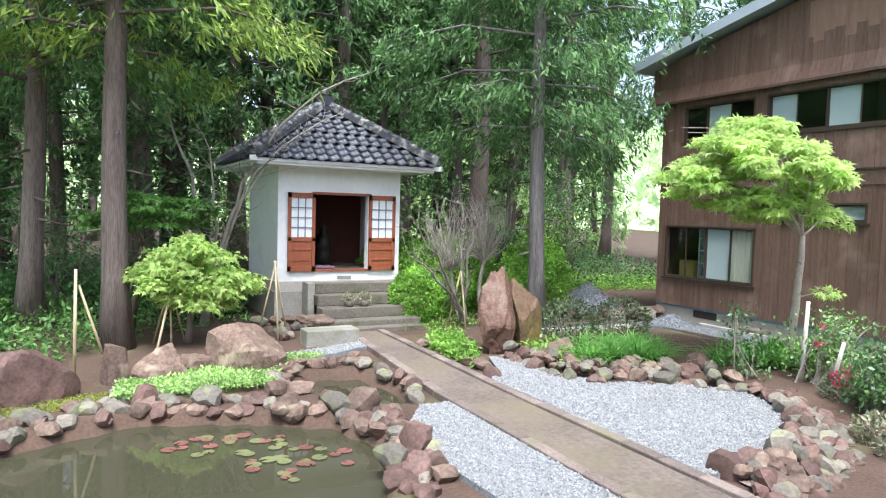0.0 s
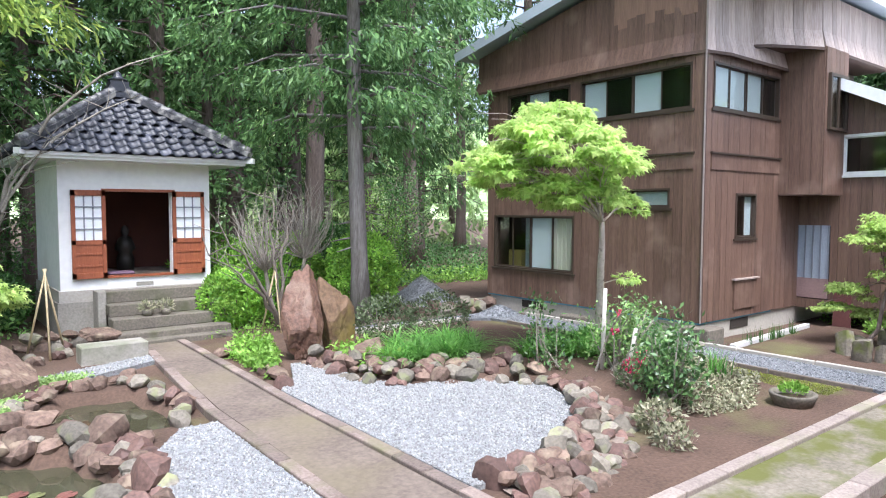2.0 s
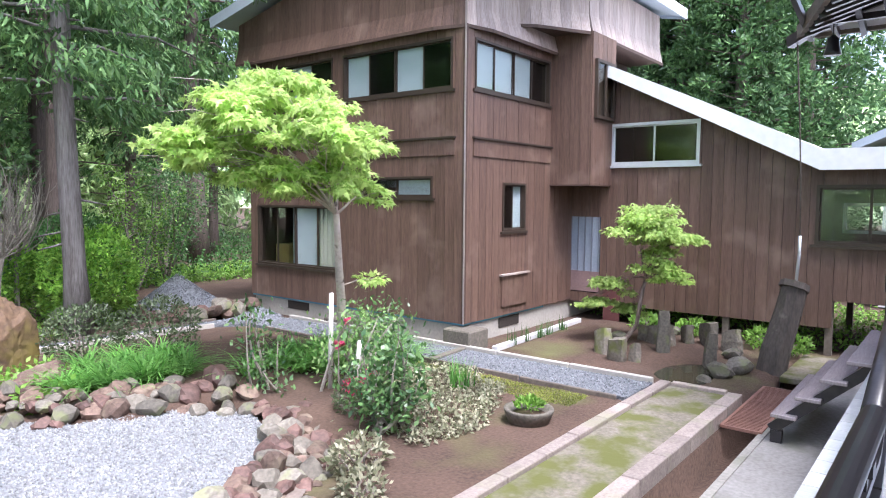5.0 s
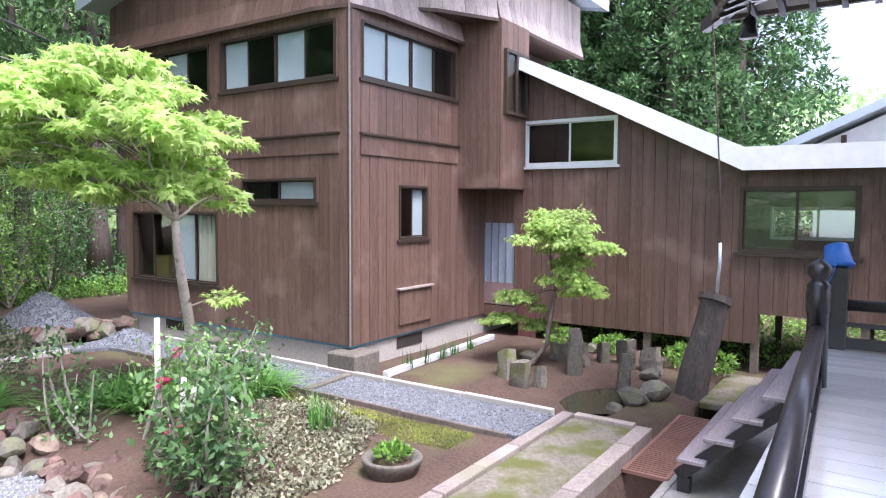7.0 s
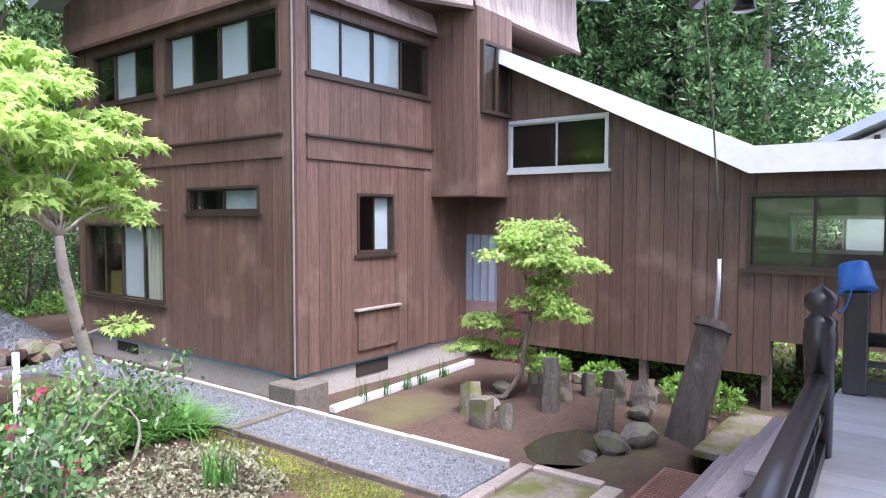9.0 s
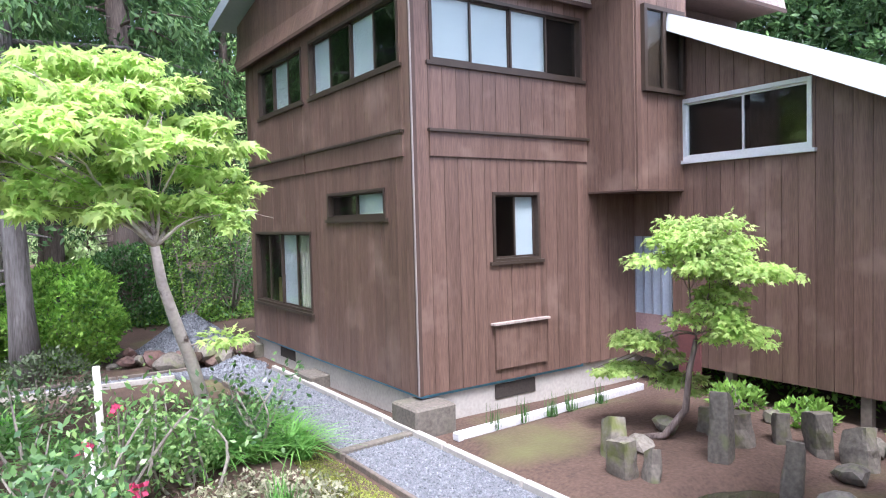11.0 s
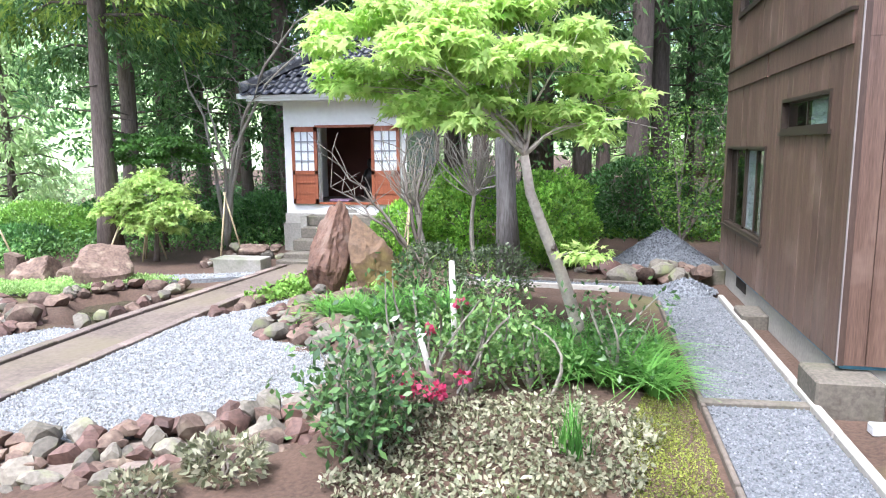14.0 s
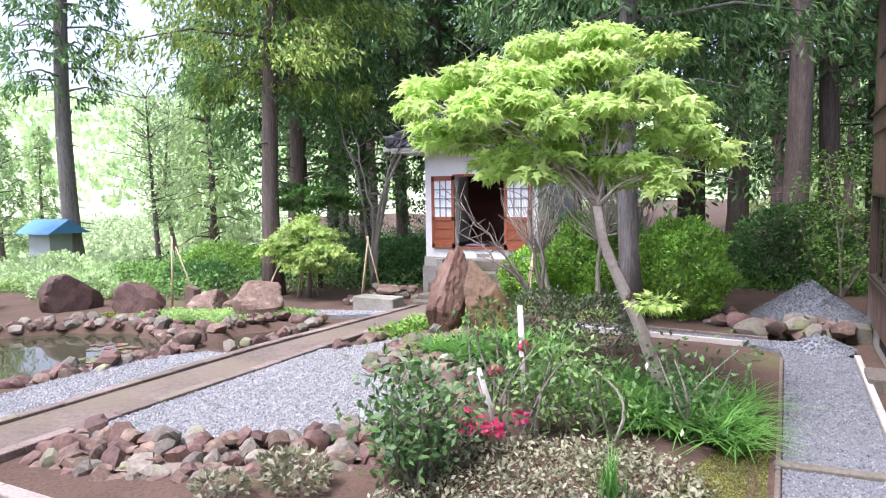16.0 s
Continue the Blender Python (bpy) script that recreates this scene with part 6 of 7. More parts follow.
ROCK_PLUM = mat("dark_plum_rock", (0.17, 0.1, 0.082), (0.07, 0.042, 0.035), rough=0.7, scale=3.5, fine=26, bump=0.5, rnd=0.35)
ROCK_RED = mat("rust_red_standing_stone", (0.19, 0.105, 0.072), (0.075, 0.042, 0.032), rough=0.7, scale=1.8, fine=18, bump=0.9, c=(0.26, 0.19, 0.15), cscale=2.2, cpos=(0.55, 0.75), bumpdist=0.03)
ROCK_TAN = mat("tan_standing_stone", (0.21, 0.13, 0.078), (0.08, 0.052, 0.034), rough=0.75, scale=1.8, fine=18, bump=0.5, c=(0.25, 0.19, 0.06), cscale=2.0, cpos=(0.52, 0.7), bumpdist=0.03)
ROCK_MOSS = mat("dark_mossy_stone", (0.2, 0.175, 0.14), (0.1, 0.086, 0.07), rough=0.95, scale=4, fine=26, bump=0.7, rnd=0.25, c=(0.12, 0.13, 0.045), cscale=4, cpos=(0.52, 0.68))
GREYMOUND = mat("blue_grey_gravel_heap", (0.33, 0.345, 0.37), (0.15, 0.16, 0.175), rough=0.95, scale=22, fine=80, bump=1.0, bumpdist=0.03)


def rock_mesh(name, seed, m, planes=13, cut=0.72, sub=2, rough=0.12):
    """A faceted stone: a ball cut by random planes, then slightly worn."""
    rr = random.Random(seed)
    b = bmesh.new()
    bmesh.ops.create_icosphere(b, subdivisions=sub, radius=1)
    ns = [Vector((rr.gauss(0, 1), rr.gauss(0, 1), rr.gauss(0, 1))).normalized() for _ in range(planes)]
    ds = [rr.uniform(cut, 1.0) for _ in range(planes)]
    for v in b.verts:
        d = v.co.normalized()
        r = 1.12
        for n, k in zip(ns, ds):
            c = d.dot(n)
            if c > 0.2:
                r = min(r, k / c)
        v.co = d * r * (1 + rough * noise.noise(d * 2.5 + Vector((seed, 0, 0))) + 0.6 * rough * noise.noise(d * 7 + Vector((0, seed, 0))))
    me = bpy.data.meshes.new(name)
    b.to_mesh(me)
    b.free()
    me.materials.append(m)
    me.shade_smooth()
    me.set_sharp_from_angle(angle=radians(24 if sub < 4 else 18))
    return me


RKS = [rock_mesh("rock", 100 + i, (ROCK, ROCK_PLUM, ROCK, ROCK_GREY, ROCK, ROCK_PLUM, ROCK_PALE, ROCK_GREY, ROCK, ROCK_PLUM)[i], planes=8 + i % 5, cut=0.48 + 0.03 * (i % 5)) for i in range(10)]
RLAB = {"reddish_brown_rock": "rough reddish-brown stone", "dark_plum_rock": "dark plum-brown stone", "grey_lichen_rock": "grey stone with lichen", "pale_stone": "pale worn stone"}


def put_rock(x, y, s, group, where, z=None, me=None, rot=None, name="rock", label=None):
    me = me or random.choice(RKS)
    if name == "rock":
        name = "pond_stone" if group == G1 else "edging_stone" if group == G2 else "rock"
    o = new(name, me)
    if not hasattr(s, "__len__"):
        s = (s * random.uniform(0.85, 1.3), s * random.uniform(0.8, 1.05), s * random.uniform(0.6, 0.95))
    z = ground_z(x, y) if z is None else z
    rot = rot or (random.uniform(-15, 15), random.uniform(-15, 15), random.uniform(0, 360))
    o.matrix_basis = pose(x, y, z + s[2] * 0.55, *rot) @ Matrix.Diagonal((*s, 1))
    return tagged(o, label or RLAB[me.materials[0].name] + " " + where, "rock", group)


def rock_line(pts, size, gap, group, where, jitter=0.06, closed=False, z=None):
    pts = [Vector((*p, 0)) for p in pts]
    if closed:
        pts.append(pts[0])
    carry = 0.0
    for a, b in zip(pts, pts[1:]):
        L = (b - a).length
        d = carry
        while d < L:
            p = a.lerp(b, d / L)
            s = size * random.uniform(0.65, 1.35)
            put_rock(p.x + random.gauss(0, jitter), p.y + random.gauss(0, jitter), s, group, where, z)
            d += s * gap
        carry = d - L


random.seed(41)
G1, G2 = "stones round the pond", "stones edging the gravel bed"
rock_line(grow(POND, 0.1), 0.115, 1.55, G1, "at the pond's edge", 0.05, True, z=0.0)
rock_line(grow(POND, 0.32), 0.095, 1.6, G1, "at the pond's edge", 0.07, True, z=0.05)
rock_line([(2.9, 6.6), (2.55, 7.1), (2.2, 7.7), (1.9, 8.0)], 0.16, 1.7, G1, "between the two ponds", 0.12)
rock_line([(2.0, 7.2), (1.2, 7.75), (0.3, 8.0), (-0.8, 7.6)], 0.13, 1.9, G1, "at the pond's edge", 0.1)
rock_line([(2.75, 6.4), (2.9, 5.9), (2.75, 5.2), (2.75, 4.4)], 0.15, 1.6, G1, "between pond and gravel", 0.12)
rock_line([(2.2, 7.9), (2.35, 8.55), (2.8, 9.0), (3.5, 8.85), (3.72, 8.2), (3.7, 7.4), (3.6, 6.8)], 0.11, 1.7, "stones round the upper pond", "at the upper pond", 0.06)
rock_line([(2.3, 8.4), (2.7, 9.0), (3.4, 9.0)], 0.1, 1.8, "stones round the upper pond", "at the upper pond", 0.07, z=0.12)
top = [(5.75, 8.4), (5.72, 7.7), (5.78, 7.1), (6.2, 6.62), (6.75, 6.45), (7.15, 6.05), (7.5, 5.6)]
rock_line(top, 0.11, 1.35, G2, "edging the gravel bed", 0.04)
rock_line([(x + 0.34, y + 0.36) for x, y in top[1:]], 0.1, 1.6, G2, "edging the gravel bed", 0.08, z=0.2)
rock_line([(x + 0.17, y + 0.19) for x, y in top], 0.11, 1.4, G2, "edging the gravel bed", 0.06, z=0.18)
rock_line([(6.1, 7.6), (6.6, 7.0), (7.3, 6.7), (7.9, 6.4)], 0.15, 1.8, G2, "in the rockery", 0.1)
inner = [(7.55, 5.45), (7.35, 4.95), (6.8, 4.38), (6.1, 3.95), (5.4, 3.66), (4.95, 3.6)]
outer = [(7.9, 5.1), (7.7, 4.6), (7.1, 4.0), (6.4, 3.55), (5.6, 3.25), (4.9, 3.2)]
for k, (f, size) in enumerate(((0.0, 0.105), (0.3, 0.1), (0.58, 0.1), (0.84, 0.1), (1.06, 0.09))):
    row = [(a + (c - a) * f, b + (d - b) * f) for (a, b), (c, d) in zip(inner, outer)]
    rock_line(row, size, 1.42, G2, "edging the gravel bed" if k < 2 else "along the dry channel", 0.035, z=0.15 - 0.035 * k)
for x, y, s in ((5.0, 3.75, 0.2), (5.35, 3.72, 0.22), (5.1, 3.45, 0.18)):
    put_rock(x, y, s * 0.9, G2, "edging the gravel bed", me=RKS[1])
rock_line([(4.95, 7.3), (5.02, 7.8), (5.05, 8.6)], 0.11, 2.3, G2, "beside the path", 0.05)
put_rock(5.0, 9.75, 0.15, G2, "beside the path")
put_rock(5.25, 9.95, 0.15, G2, "beside the path")
# dry channel between the two rows
ch = MB()
for (a, b), (c, d) in zip(inner, outer):
    ch.v += [(a, b, 0.1), (c, d, 0.1)]
ch.f = [(2 * i, 2 * i + 1, 2 * i + 3, 2 * i + 2) for i in range(len(inner) - 1)]
solid("dry_channel", ch, mat("pinkish_mortar", (0.26, 0.21, 0.175), (0.17, 0.135, 0.112), rough=0.95, fine=30, bump=0.4), "pale trodden channel between the stone rows", "channel", kind="structure")

# big stones
BIG = [rock_mesh("standing_stone", 300, ROCK_RED, 14, 0.45, 5, 0.09), rock_mesh("standing_stone", 307, ROCK_TAN, 12, 0.5, 5, 0.08), rock_mesh("boulder", 311, ROCK, 12, 0.6, 4, 0.08), rock_mesh("boulder", 312, ROCK, 12, 0.6, 4, 0.08), rock_mesh("boulder", 313, ROCK_PLUM, 12, 0.6, 4, 0.07)]


def standing(x, y, w, d, h, lean, m, label, seed):
    """A tall slab of stone, tapering to an uneven chisel top."""
    rr = random.Random(seed)
    b = bmesh.new()
    bmesh.ops.create_cube(b, size=1)
    bmesh.ops.subdivide_edges(b, edges=list(b.edges), cuts=5, use_grid_fill=True)
    for v in b.verts:
        f = v.co.z + 0.5
        tap = 1 - 0.5 * max(0, f - 0.45) ** 1.2
        c = Vector((v.co.x * tap, v.co.y * tap * 0.95, v.co.z))
        rad = math.hypot(c.x, c.y)
        if rad > 0.5:
            c.x, c.y = c.x * (0.5 + (rad - 0.5) * 0.35) / rad, c.y * (0.5 + (rad - 0.5) * 0.35) / rad
        if f > 0.8:
            c.z -= 0.22 * max(0, (c.x + 0.15)) * (f - 0.8) / 0.2
        n1 = noise.noise(Vector((c.x * 2, c.y * 2, c.z * 2.5)) + Vector((seed, 0, 0))) * 0.16 + noise.noise(Vector((c.x * 6, c.y * 6, c.z * 7)) + Vector((seed, 3, 0))) * 0.05
        c.x, c.y = c.x * (1 + n1 * 1.3), c.y * (1 + n1 * 1.3)
        v.co = Vector((c.x * w, c.y * d, (c.z + 0.5) * h))
    me = bpy.data.meshes.new("standing_stone")
    b.to_mesh(me)
    b.free()
    me.materials.append(m)
    o = new("standing_stone", me)
    o.matrix_basis = pose(x, y, 0.0, lean[0], lean[1], lean[2])
    return tagged(o, label, "rock")


put_rock(5.9, 8.95, (0.27, 0.29, 0.84), G2, "", z=0.16, me=BIG[0], rot=(4, 8, 40), name="standing_stone", label="tall rust-red standing stone beside the path")
put_rock(6.52, 9.08, (0.33, 0.3, 0.72), G2, "", z=0.16, me=BIG[1], rot=(-3, -5, 10), name="standing_stone", label="broad tan standing stone with mossy stains")
put_rock(-0.5, 8.6, (0.44, 0.38, 0.44), G1, "", z=-0.02, me=BIG[4], rot=(5, 0, 20), name="boulder", label="large plum-red boulder behind the pond")
put_rock(-2.05, 8.25, (0.52, 0.42, 0.5), G1, "", z=-0.02, me=BIG[4], rot=(0, 4, 70), name="boulder", label="broad plum-red boulder behind the pond")
put_rock(1.95, 9.1, (0.52, 0.48, 0.52), G1, "", z=0.0, me=BIG[2], rot=(0, 0, 10), name="boulder", label="large rough grey-brown boulder behind the ground leaves")
put_rock(0.9, 9.0, (0.36, 0.3, 0.3), G1, "", me=BIG[3], rot=(0, 0, 60), name="boulder", label="dark brown boulder behind the pond")
put_rock(1.4, 9.25, (0.32, 0.25, 0.2), G1, "", me=BIG[2], rot=(0, 0, 100), name="boulder", label="low dark boulder behind the pond")
standing(0.38, 9.1, 0.3, 0.28, 0.55, (0, 0, 15), ROCK, "short squared stone post behind the pond", 12)
put_rock(6.55, 8.1, (0.33, 0.26, 0.2), G2, "", me=BIG[3], rot=(0, 0, 20), name="boulder", label="red-brown boulder at the foot of the standing stones")
G3 = "stones below the dwarf maple"
for x, y, w, h, l in ((12.35, 3.95, 0.26, 0.48, 8), (12.15, 3.65, 0.26, 0.45, -8), (12.2, 3.4, 0.18, 0.36, 10), (12.9, 2.62, 0.24, 0.5, 4), (13.55, 3.55, 0.45, 0.42, 0), (13.9, 3.25, 0.24, 0.4, 0), (14.0, 2.95, 0.3, 0.48, -5), (14.0, 2.6, 0.3, 0.38, 9), (13.7, 3.85, 0.35, 0.35, 3)):
    tagged(standing(x, y, w, w * 0.7, h, (l, l, random.uniform(0, 90)), ROCK_MOSS, "upright mossy grey stone in the small garden", random.randint(1, 99)), group=G3)
standing(13.05, 3.32, 0.24, 0.2, 0.72, (0, 2, 20), ROCK_GREY, "tall square grey stone beside the puddle", 44)
for x, y, s in ((12.45, 2.35, 0.17), (12.75, 2.2, 0.17), (12.15, 2.45, 0.12), (13.6, 2.5, 0.13), (14.4, 2.7, 0.14), (13.3, 4.1, 0.14), (14.4, 3.6, 0.12), (12.7, 3.9, 0.13)):
    put_rock(x, y, s, G3, "beside the puddle", me=RKS[3])
G4 = "stones piled by the gravel heap"
for i in range(20):
    put_rock(10.75 + random.gauss(0, 0.32), 10.75 + random.gauss(0, 0.22), random.uniform(0.12, 0.24), G4, "piled beside the gravel heap", z=0.06 + 0.14 * (i > 12))
for i in range(14):
    put_rock(9.75 + random.gauss(0, 0.16), 11.6 + random.gauss(0, 0.2), random.uniform(0.07, 0.12), G4, "heaped beside the azalea", z=0.05 + 0.1 * (i > 8))
for i in range(9):
    put_rock(3.55 + 0.13 * i - 0.9, 11.95 + random.gauss(0, 0.05), random.uniform(0.12, 0.17), "stones below the pavilion", "in the low wall below the pavilion", z=0.05 + 0.17 * (i % 2))
for i in range(11):
    put_rock(2.2 + random.random() * 1.4, 10.8 + random.random() * 0.8, random.uniform(0.08, 0.15), "stones below the pavilion", "lying below the pavilion")
put_rock(3.55, 11.0, (0.3, 0.22, 0.12), G2, "", z=0.32, me=BIG[2], rot=(0, 0, 0), name="stone_basin", label="low weathered stone basin beside the steps")
put_rock(3.6, 11.05, (0.2, 0.18, 0.22), G2, "", z=0.05, me=BIG[2], rot=(0, 0, 50), label="grey support stone beside the steps")
solid("stone_block", MB().box(3.2, 10.35, 0.05, 4.1, 10.75, 0.33), CONC, "squared concrete block beside the path", "block", bevel=0.015)
# gravel heaps


def gravel_mound(cx, cy, rx, ry, h, count, label):
    """A cone of gravel with a rounded top and loose stones on its skin."""
    hp = MB()
    n = 26
    for k in range(10):
        f = k / 9
        for i in range(n):
            a = 2 * math.pi * i / n
            z = 0.02 + h * (1 - f) ** 1.1 - 0.07 * h * math.exp(-f * 9) + 0.04 * h * noise.noise(Vector((math.cos(a) * 3 * f, math.sin(a) * 3 * f, cx)))
            hp.v.append((cx + rx * f * math.cos(a) * (1 + 0.08 * math.sin(3 * a)), cy + ry * f * math.sin(a), z + (0.1 if h < 0.4 else 0)))
    hp.f = [(j * n + i, j * n + (i + 1) % n, (j + 1) * n + (i + 1) % n, (j + 1) * n + i) for j in range(9) for i in range(n)]
    for _ in range(count):
        f, a = random.random() ** 0.5, random.random() * 6.28
        s = random.uniform(0.014, 0.03)
        o = Vector((cx + 1.03 * rx * f * math.cos(a), cy + 1.03 * ry * f * math.sin(a), 0.03 + h * (1 - f) ** 1.1 + (0.1 if h < 0.4 else 0)))
        r = Euler((random.random() * 6, random.random() * 6, 0)).to_matrix()
        hp.add([o + r @ Vector(q) * s for q in ((1, 0, 0), (-0.8, 0.2, 0.1), (0, 0.8, 0), (0, 0, 0.7))], [(0, 1, 2), (0, 2, 3), (2, 1, 3), (1, 0, 3)])
    solid("gravel_heap", hp, GREYMOUND, label, "gravel heap")


gravel_mound(10.85, 12.6, 1.0, 0.85, 0.72, 3500, "conical heap of blue-grey gravel beside the house")
gravel_mound(10.92, 10.0, 0.42, 0.4, 0.2, 700, "small mound of grey gravel at the end of the path")

# ---- stakes, post, pots, drain ----
BAMBOO = mat("weathered_bamboo", (0.55, 0.45, 0.28), (0.36, 0.28, 0.17), rough=0.6, scale=3, stretch=(4, 4, 1), bump=0.2)
WHITESTAKE = mat("white_painted_stake", (0.72, 0.69, 0.64), (0.5, 0.46, 0.42), rough=0.7, fine=25, bump=0.2)


def stake(p, q, r, m, label, group="stakes in the garden"):
    solid("stake", MB().tube([p, Vector(p).lerp(Vector(q), 0.5), q], [r, r * 0.95, r * 0.85], 8), m, label, "stake", group, smooth=True)


stake((8.47, 5.42, 0.1), (8.44, 5.36, 1.27), 0.03, WHITESTAKE, "white stake standing among the camellias")
stake((8.42, 5.0, 0.1), (8.3, 4.78, 0.84), 0.027, WHITESTAKE, "leaning white stake among the camellias")
stake((-0.07, 9.0, 0.05), (-0.05, 9.05, 1.5), 0.022, BAMBOO, "bamboo pole behind the pond")
stake((0.35, 9.3, 0.05), (-0.02, 9.1, 1.3), 0.018, BAMBOO, "leaning bamboo pole behind the pond")
for c, r, h in (((2.92, 11.35), 0.3, 1.4), ((1.25, 11.4), 0.28, 1.1), ((6.5, 11.2), 0.25, 1.3)):
    for k in range(3):
        a = 0.5 + k * 2.1
        stake((c[0] + r * math.cos(a), c[1] + r * math.sin(a), 0.05), (c[0] - 0.02 * math.cos(a), c[1] - 0.02 * math.sin(a), h), 0.017, BAMBOO, "bamboo pole of a tied plant support", "tied plant supports")
stake((0.95, 10.4, 0.05), (1.15, 10.7, 0.85), 0.02, BAMBOO, "short bamboo prop beside the low maple")

sp = MB()
pts = [(13.25, 1.95, -0.2), (13.35, 1.88, 0.3), (13.5, 1.78, 0.8), (13.58, 1.73, 1.13)]
sp.tube(pts, [0.2, 0.19, 0.175, 0.17], 9)
sp.tube([(13.57, 1.735, 1.12), (13.6, 1.72, 1.2)], [0.2, 0.19], 9)
solid("old_post", sp, mat("dark_weathered_post", (0.12, 0.1, 0.085), (0.06, 0.05, 0.043), rough=0.95, scale=4, fine=20, stretch=(2, 2, 0.5), bump=0.8, c=(0.23, 0.21, 0.17), cscale=4, cpos=(0.6, 0.75)), "leaning thick weathered post with a broken top", "post")
solid("conduit", MB().tube([(13.62, 1.72, 1.2), (13.64, 1.7, 1.6), (13.63, 1.7, 1.85)], 0.022, 8), ALU, "pale plastic conduit on the post", "pipe", smooth=True)
solid("cable", MB().tube([(13.63, 1.7, 1.85), (13.5, 1.7, 2.6), (13.25, 1.7, 3.4), (13.0, 1.72, 4.3)], 0.009, 6), OLDWOOD, "thin cable from the post to the temple eaves", "cable", smooth=True)
bell = thing("wind_bell", "small dark bronze bell under the eave corner", "bell", at=(12.5, 1.25, 4.05))
part("bell_body", MB().lathe([(0.095, 4.02), (0.09, 4.05), (0.07, 4.12), (0.062, 4.2), (0.03, 4.24), (0.008, 4.26)], 12.5, 1.25, 14), BLACKWOOD, bell, smooth=True)
part("hanger", MB().tube([(12.5, 1.25, 4.25), (12.5, 1.25, 4.5)], 0.008, 6), BLACKWOOD, bell)
# bucket
bk = thing("bucket", "blue plastic bucket tipped over a rail post", "bucket", at=(12.3, 0.35, 1.73))
m4 = pose(12.3, 0.35, 1.72, 0, 24, 30)
bm = MB().lathe([(0.13, 0.0), (0.135, 0.02), (0.125, 0.02), (0.105, 0.2), (0.1, 0.22), (0.002, 0.22)], 0, 0, 18)
bm.v = [tuple(m4 @ Vector(v)) for v in bm.v]
part("bucket_body", bm, mat("blue_plastic", (0.05, 0.2, 0.62), (0.04, 0.16, 0.52), rough=0.35, bump=0.02), bk, smooth=True)
hd = MB().tube([m4 @ Vector((0.135 * math.cos(a), 0.135 * math.sin(a) * 0.3 + 0.1, -0.16 * math.sin(a))) for a in [math.pi * i / 10 for i in range(11)]], 0.006, 6)
part("bucket_handle", hd, bpy.data.materials["blue_plastic"], bk, smooth=True)
# round planter
PX, PY = 9.22, 3.3
pot = thing("round_planter", "low round concrete planter with bright green leaves", "planter", at=(PX, PY, 0.08))
part("bowl", MB().lathe([(0.2, 0.05), (0.245, 0.17), (0.255, 0.2), (0.25, 0.215), (0.21, 0.21), (0.19, 0.16), (0.01, 0.15)], PX, PY, 28), STEPSTONE, pot, "weathered grey concrete bowl", smooth=True)
part("soil", MB().lathe([(0.19, 0.155), (0.1, 0.17), (0.005, 0.175)], PX, PY, 20), EARTH, pot, smooth=True)
lv = MB()
p, v = blob(320, (PX, PY, 0.22), (0.14, 0.14, 0.08), 0.4, 0.1)
leaves(lv, p, v + rng.normal(size=(320, 3)) * 0.5 + (0, 0, 0.6), rng.normal(size=(320, 3)) * 0.5 + (0, 0, 1), 0.055, 0.032, KITE)
part("leaves", lv, GRASSY, pot)
for x, y in ((4.55, 12.1), (4.85, 12.08)):
    pp = thing("potted_plant", "small potted plant on the pavilion steps", "potted plant", "pots on the steps", at=(x, y, 0.44))
    part("pot", MB().lathe([(0.07, 0.44), (0.1, 0.54), (0.09, 0.54), (0.01, 0.52)], x, y, 14), ROCK_GREY, pp, smooth=True)
    lv = MB()
    p, v = blob(120, (x, y, 0.6), (0.12, 0.12, 0.09), 0.3)
    leaves(lv, p, v + (0, 0, 0.6), rng.normal(size=(120, 3)), 0.08, 0.02, KITE)
    part("leaves", lv, COVER, pp)
# pink azalea flowers
FLOWER = leafmat("pink_petal", (0.75, 0.12, 0.24), (0.55, 0.03, 0.12), rnd=0.2, trans=0.4)
for i, (x, y, z, n, r) in enumerate(((8.2, 4.75, 0.4, 70, 0.11), (8.42, 4.78, 0.36, 40, 0.07), (8.62, 4.9, 0.45, 24, 0.05), (8.55, 5.2, 0.95, 16, 0.035), (8.3, 5.1, 0.75, 16, 0.035))):
    c = MB()
    p, v = blob(n, (x, y, z), (r, r, r * 0.7), 0.5)
    leaves(c, p, v + rng.normal(size=(n, 3)) * 0.4, rng.normal(size=(n, 3)), 0.05, 0.045, KITE, 0.2)
    e = thing("flower_cluster", "cluster of bright pink-red blossoms among the leaves", "flower", "pink blossoms in the bed", at=(x, y, 0.15))
    part("blossom", c, FLOWER, e)
    part("stem", MB().tube([(x, y, 0.1), (x, y, z)], 0.008, 5), TWIG, e)
bush("low_azalea", "low grey-green azalea under the pink blossoms", (8.15, 4.7, 0.28), (0.24, 0.22, 0.16), 500, 0.05, GREYSHRUB)
bush("fern", "small leafy plant among the channel stones", (7.25, 3.75, 0.2), (0.28, 0.22, 0.14), 420, 0.07, COVER)
bush("fern", "small leafy plant among the channel stones", (6.9, 3.35, 0.16), (0.2, 0.18, 0.1), 260, 0.06, COVER)
for x, y in ((14.6, 2.3), (14.4, 1.9), (14.6, 3.4), (14.7, 4.2)):
    bush("fern", "low green fern beside the corridor", (x, y, 0.2), (0.28, 0.28, 0.13), 380, 0.08, GRASSY)
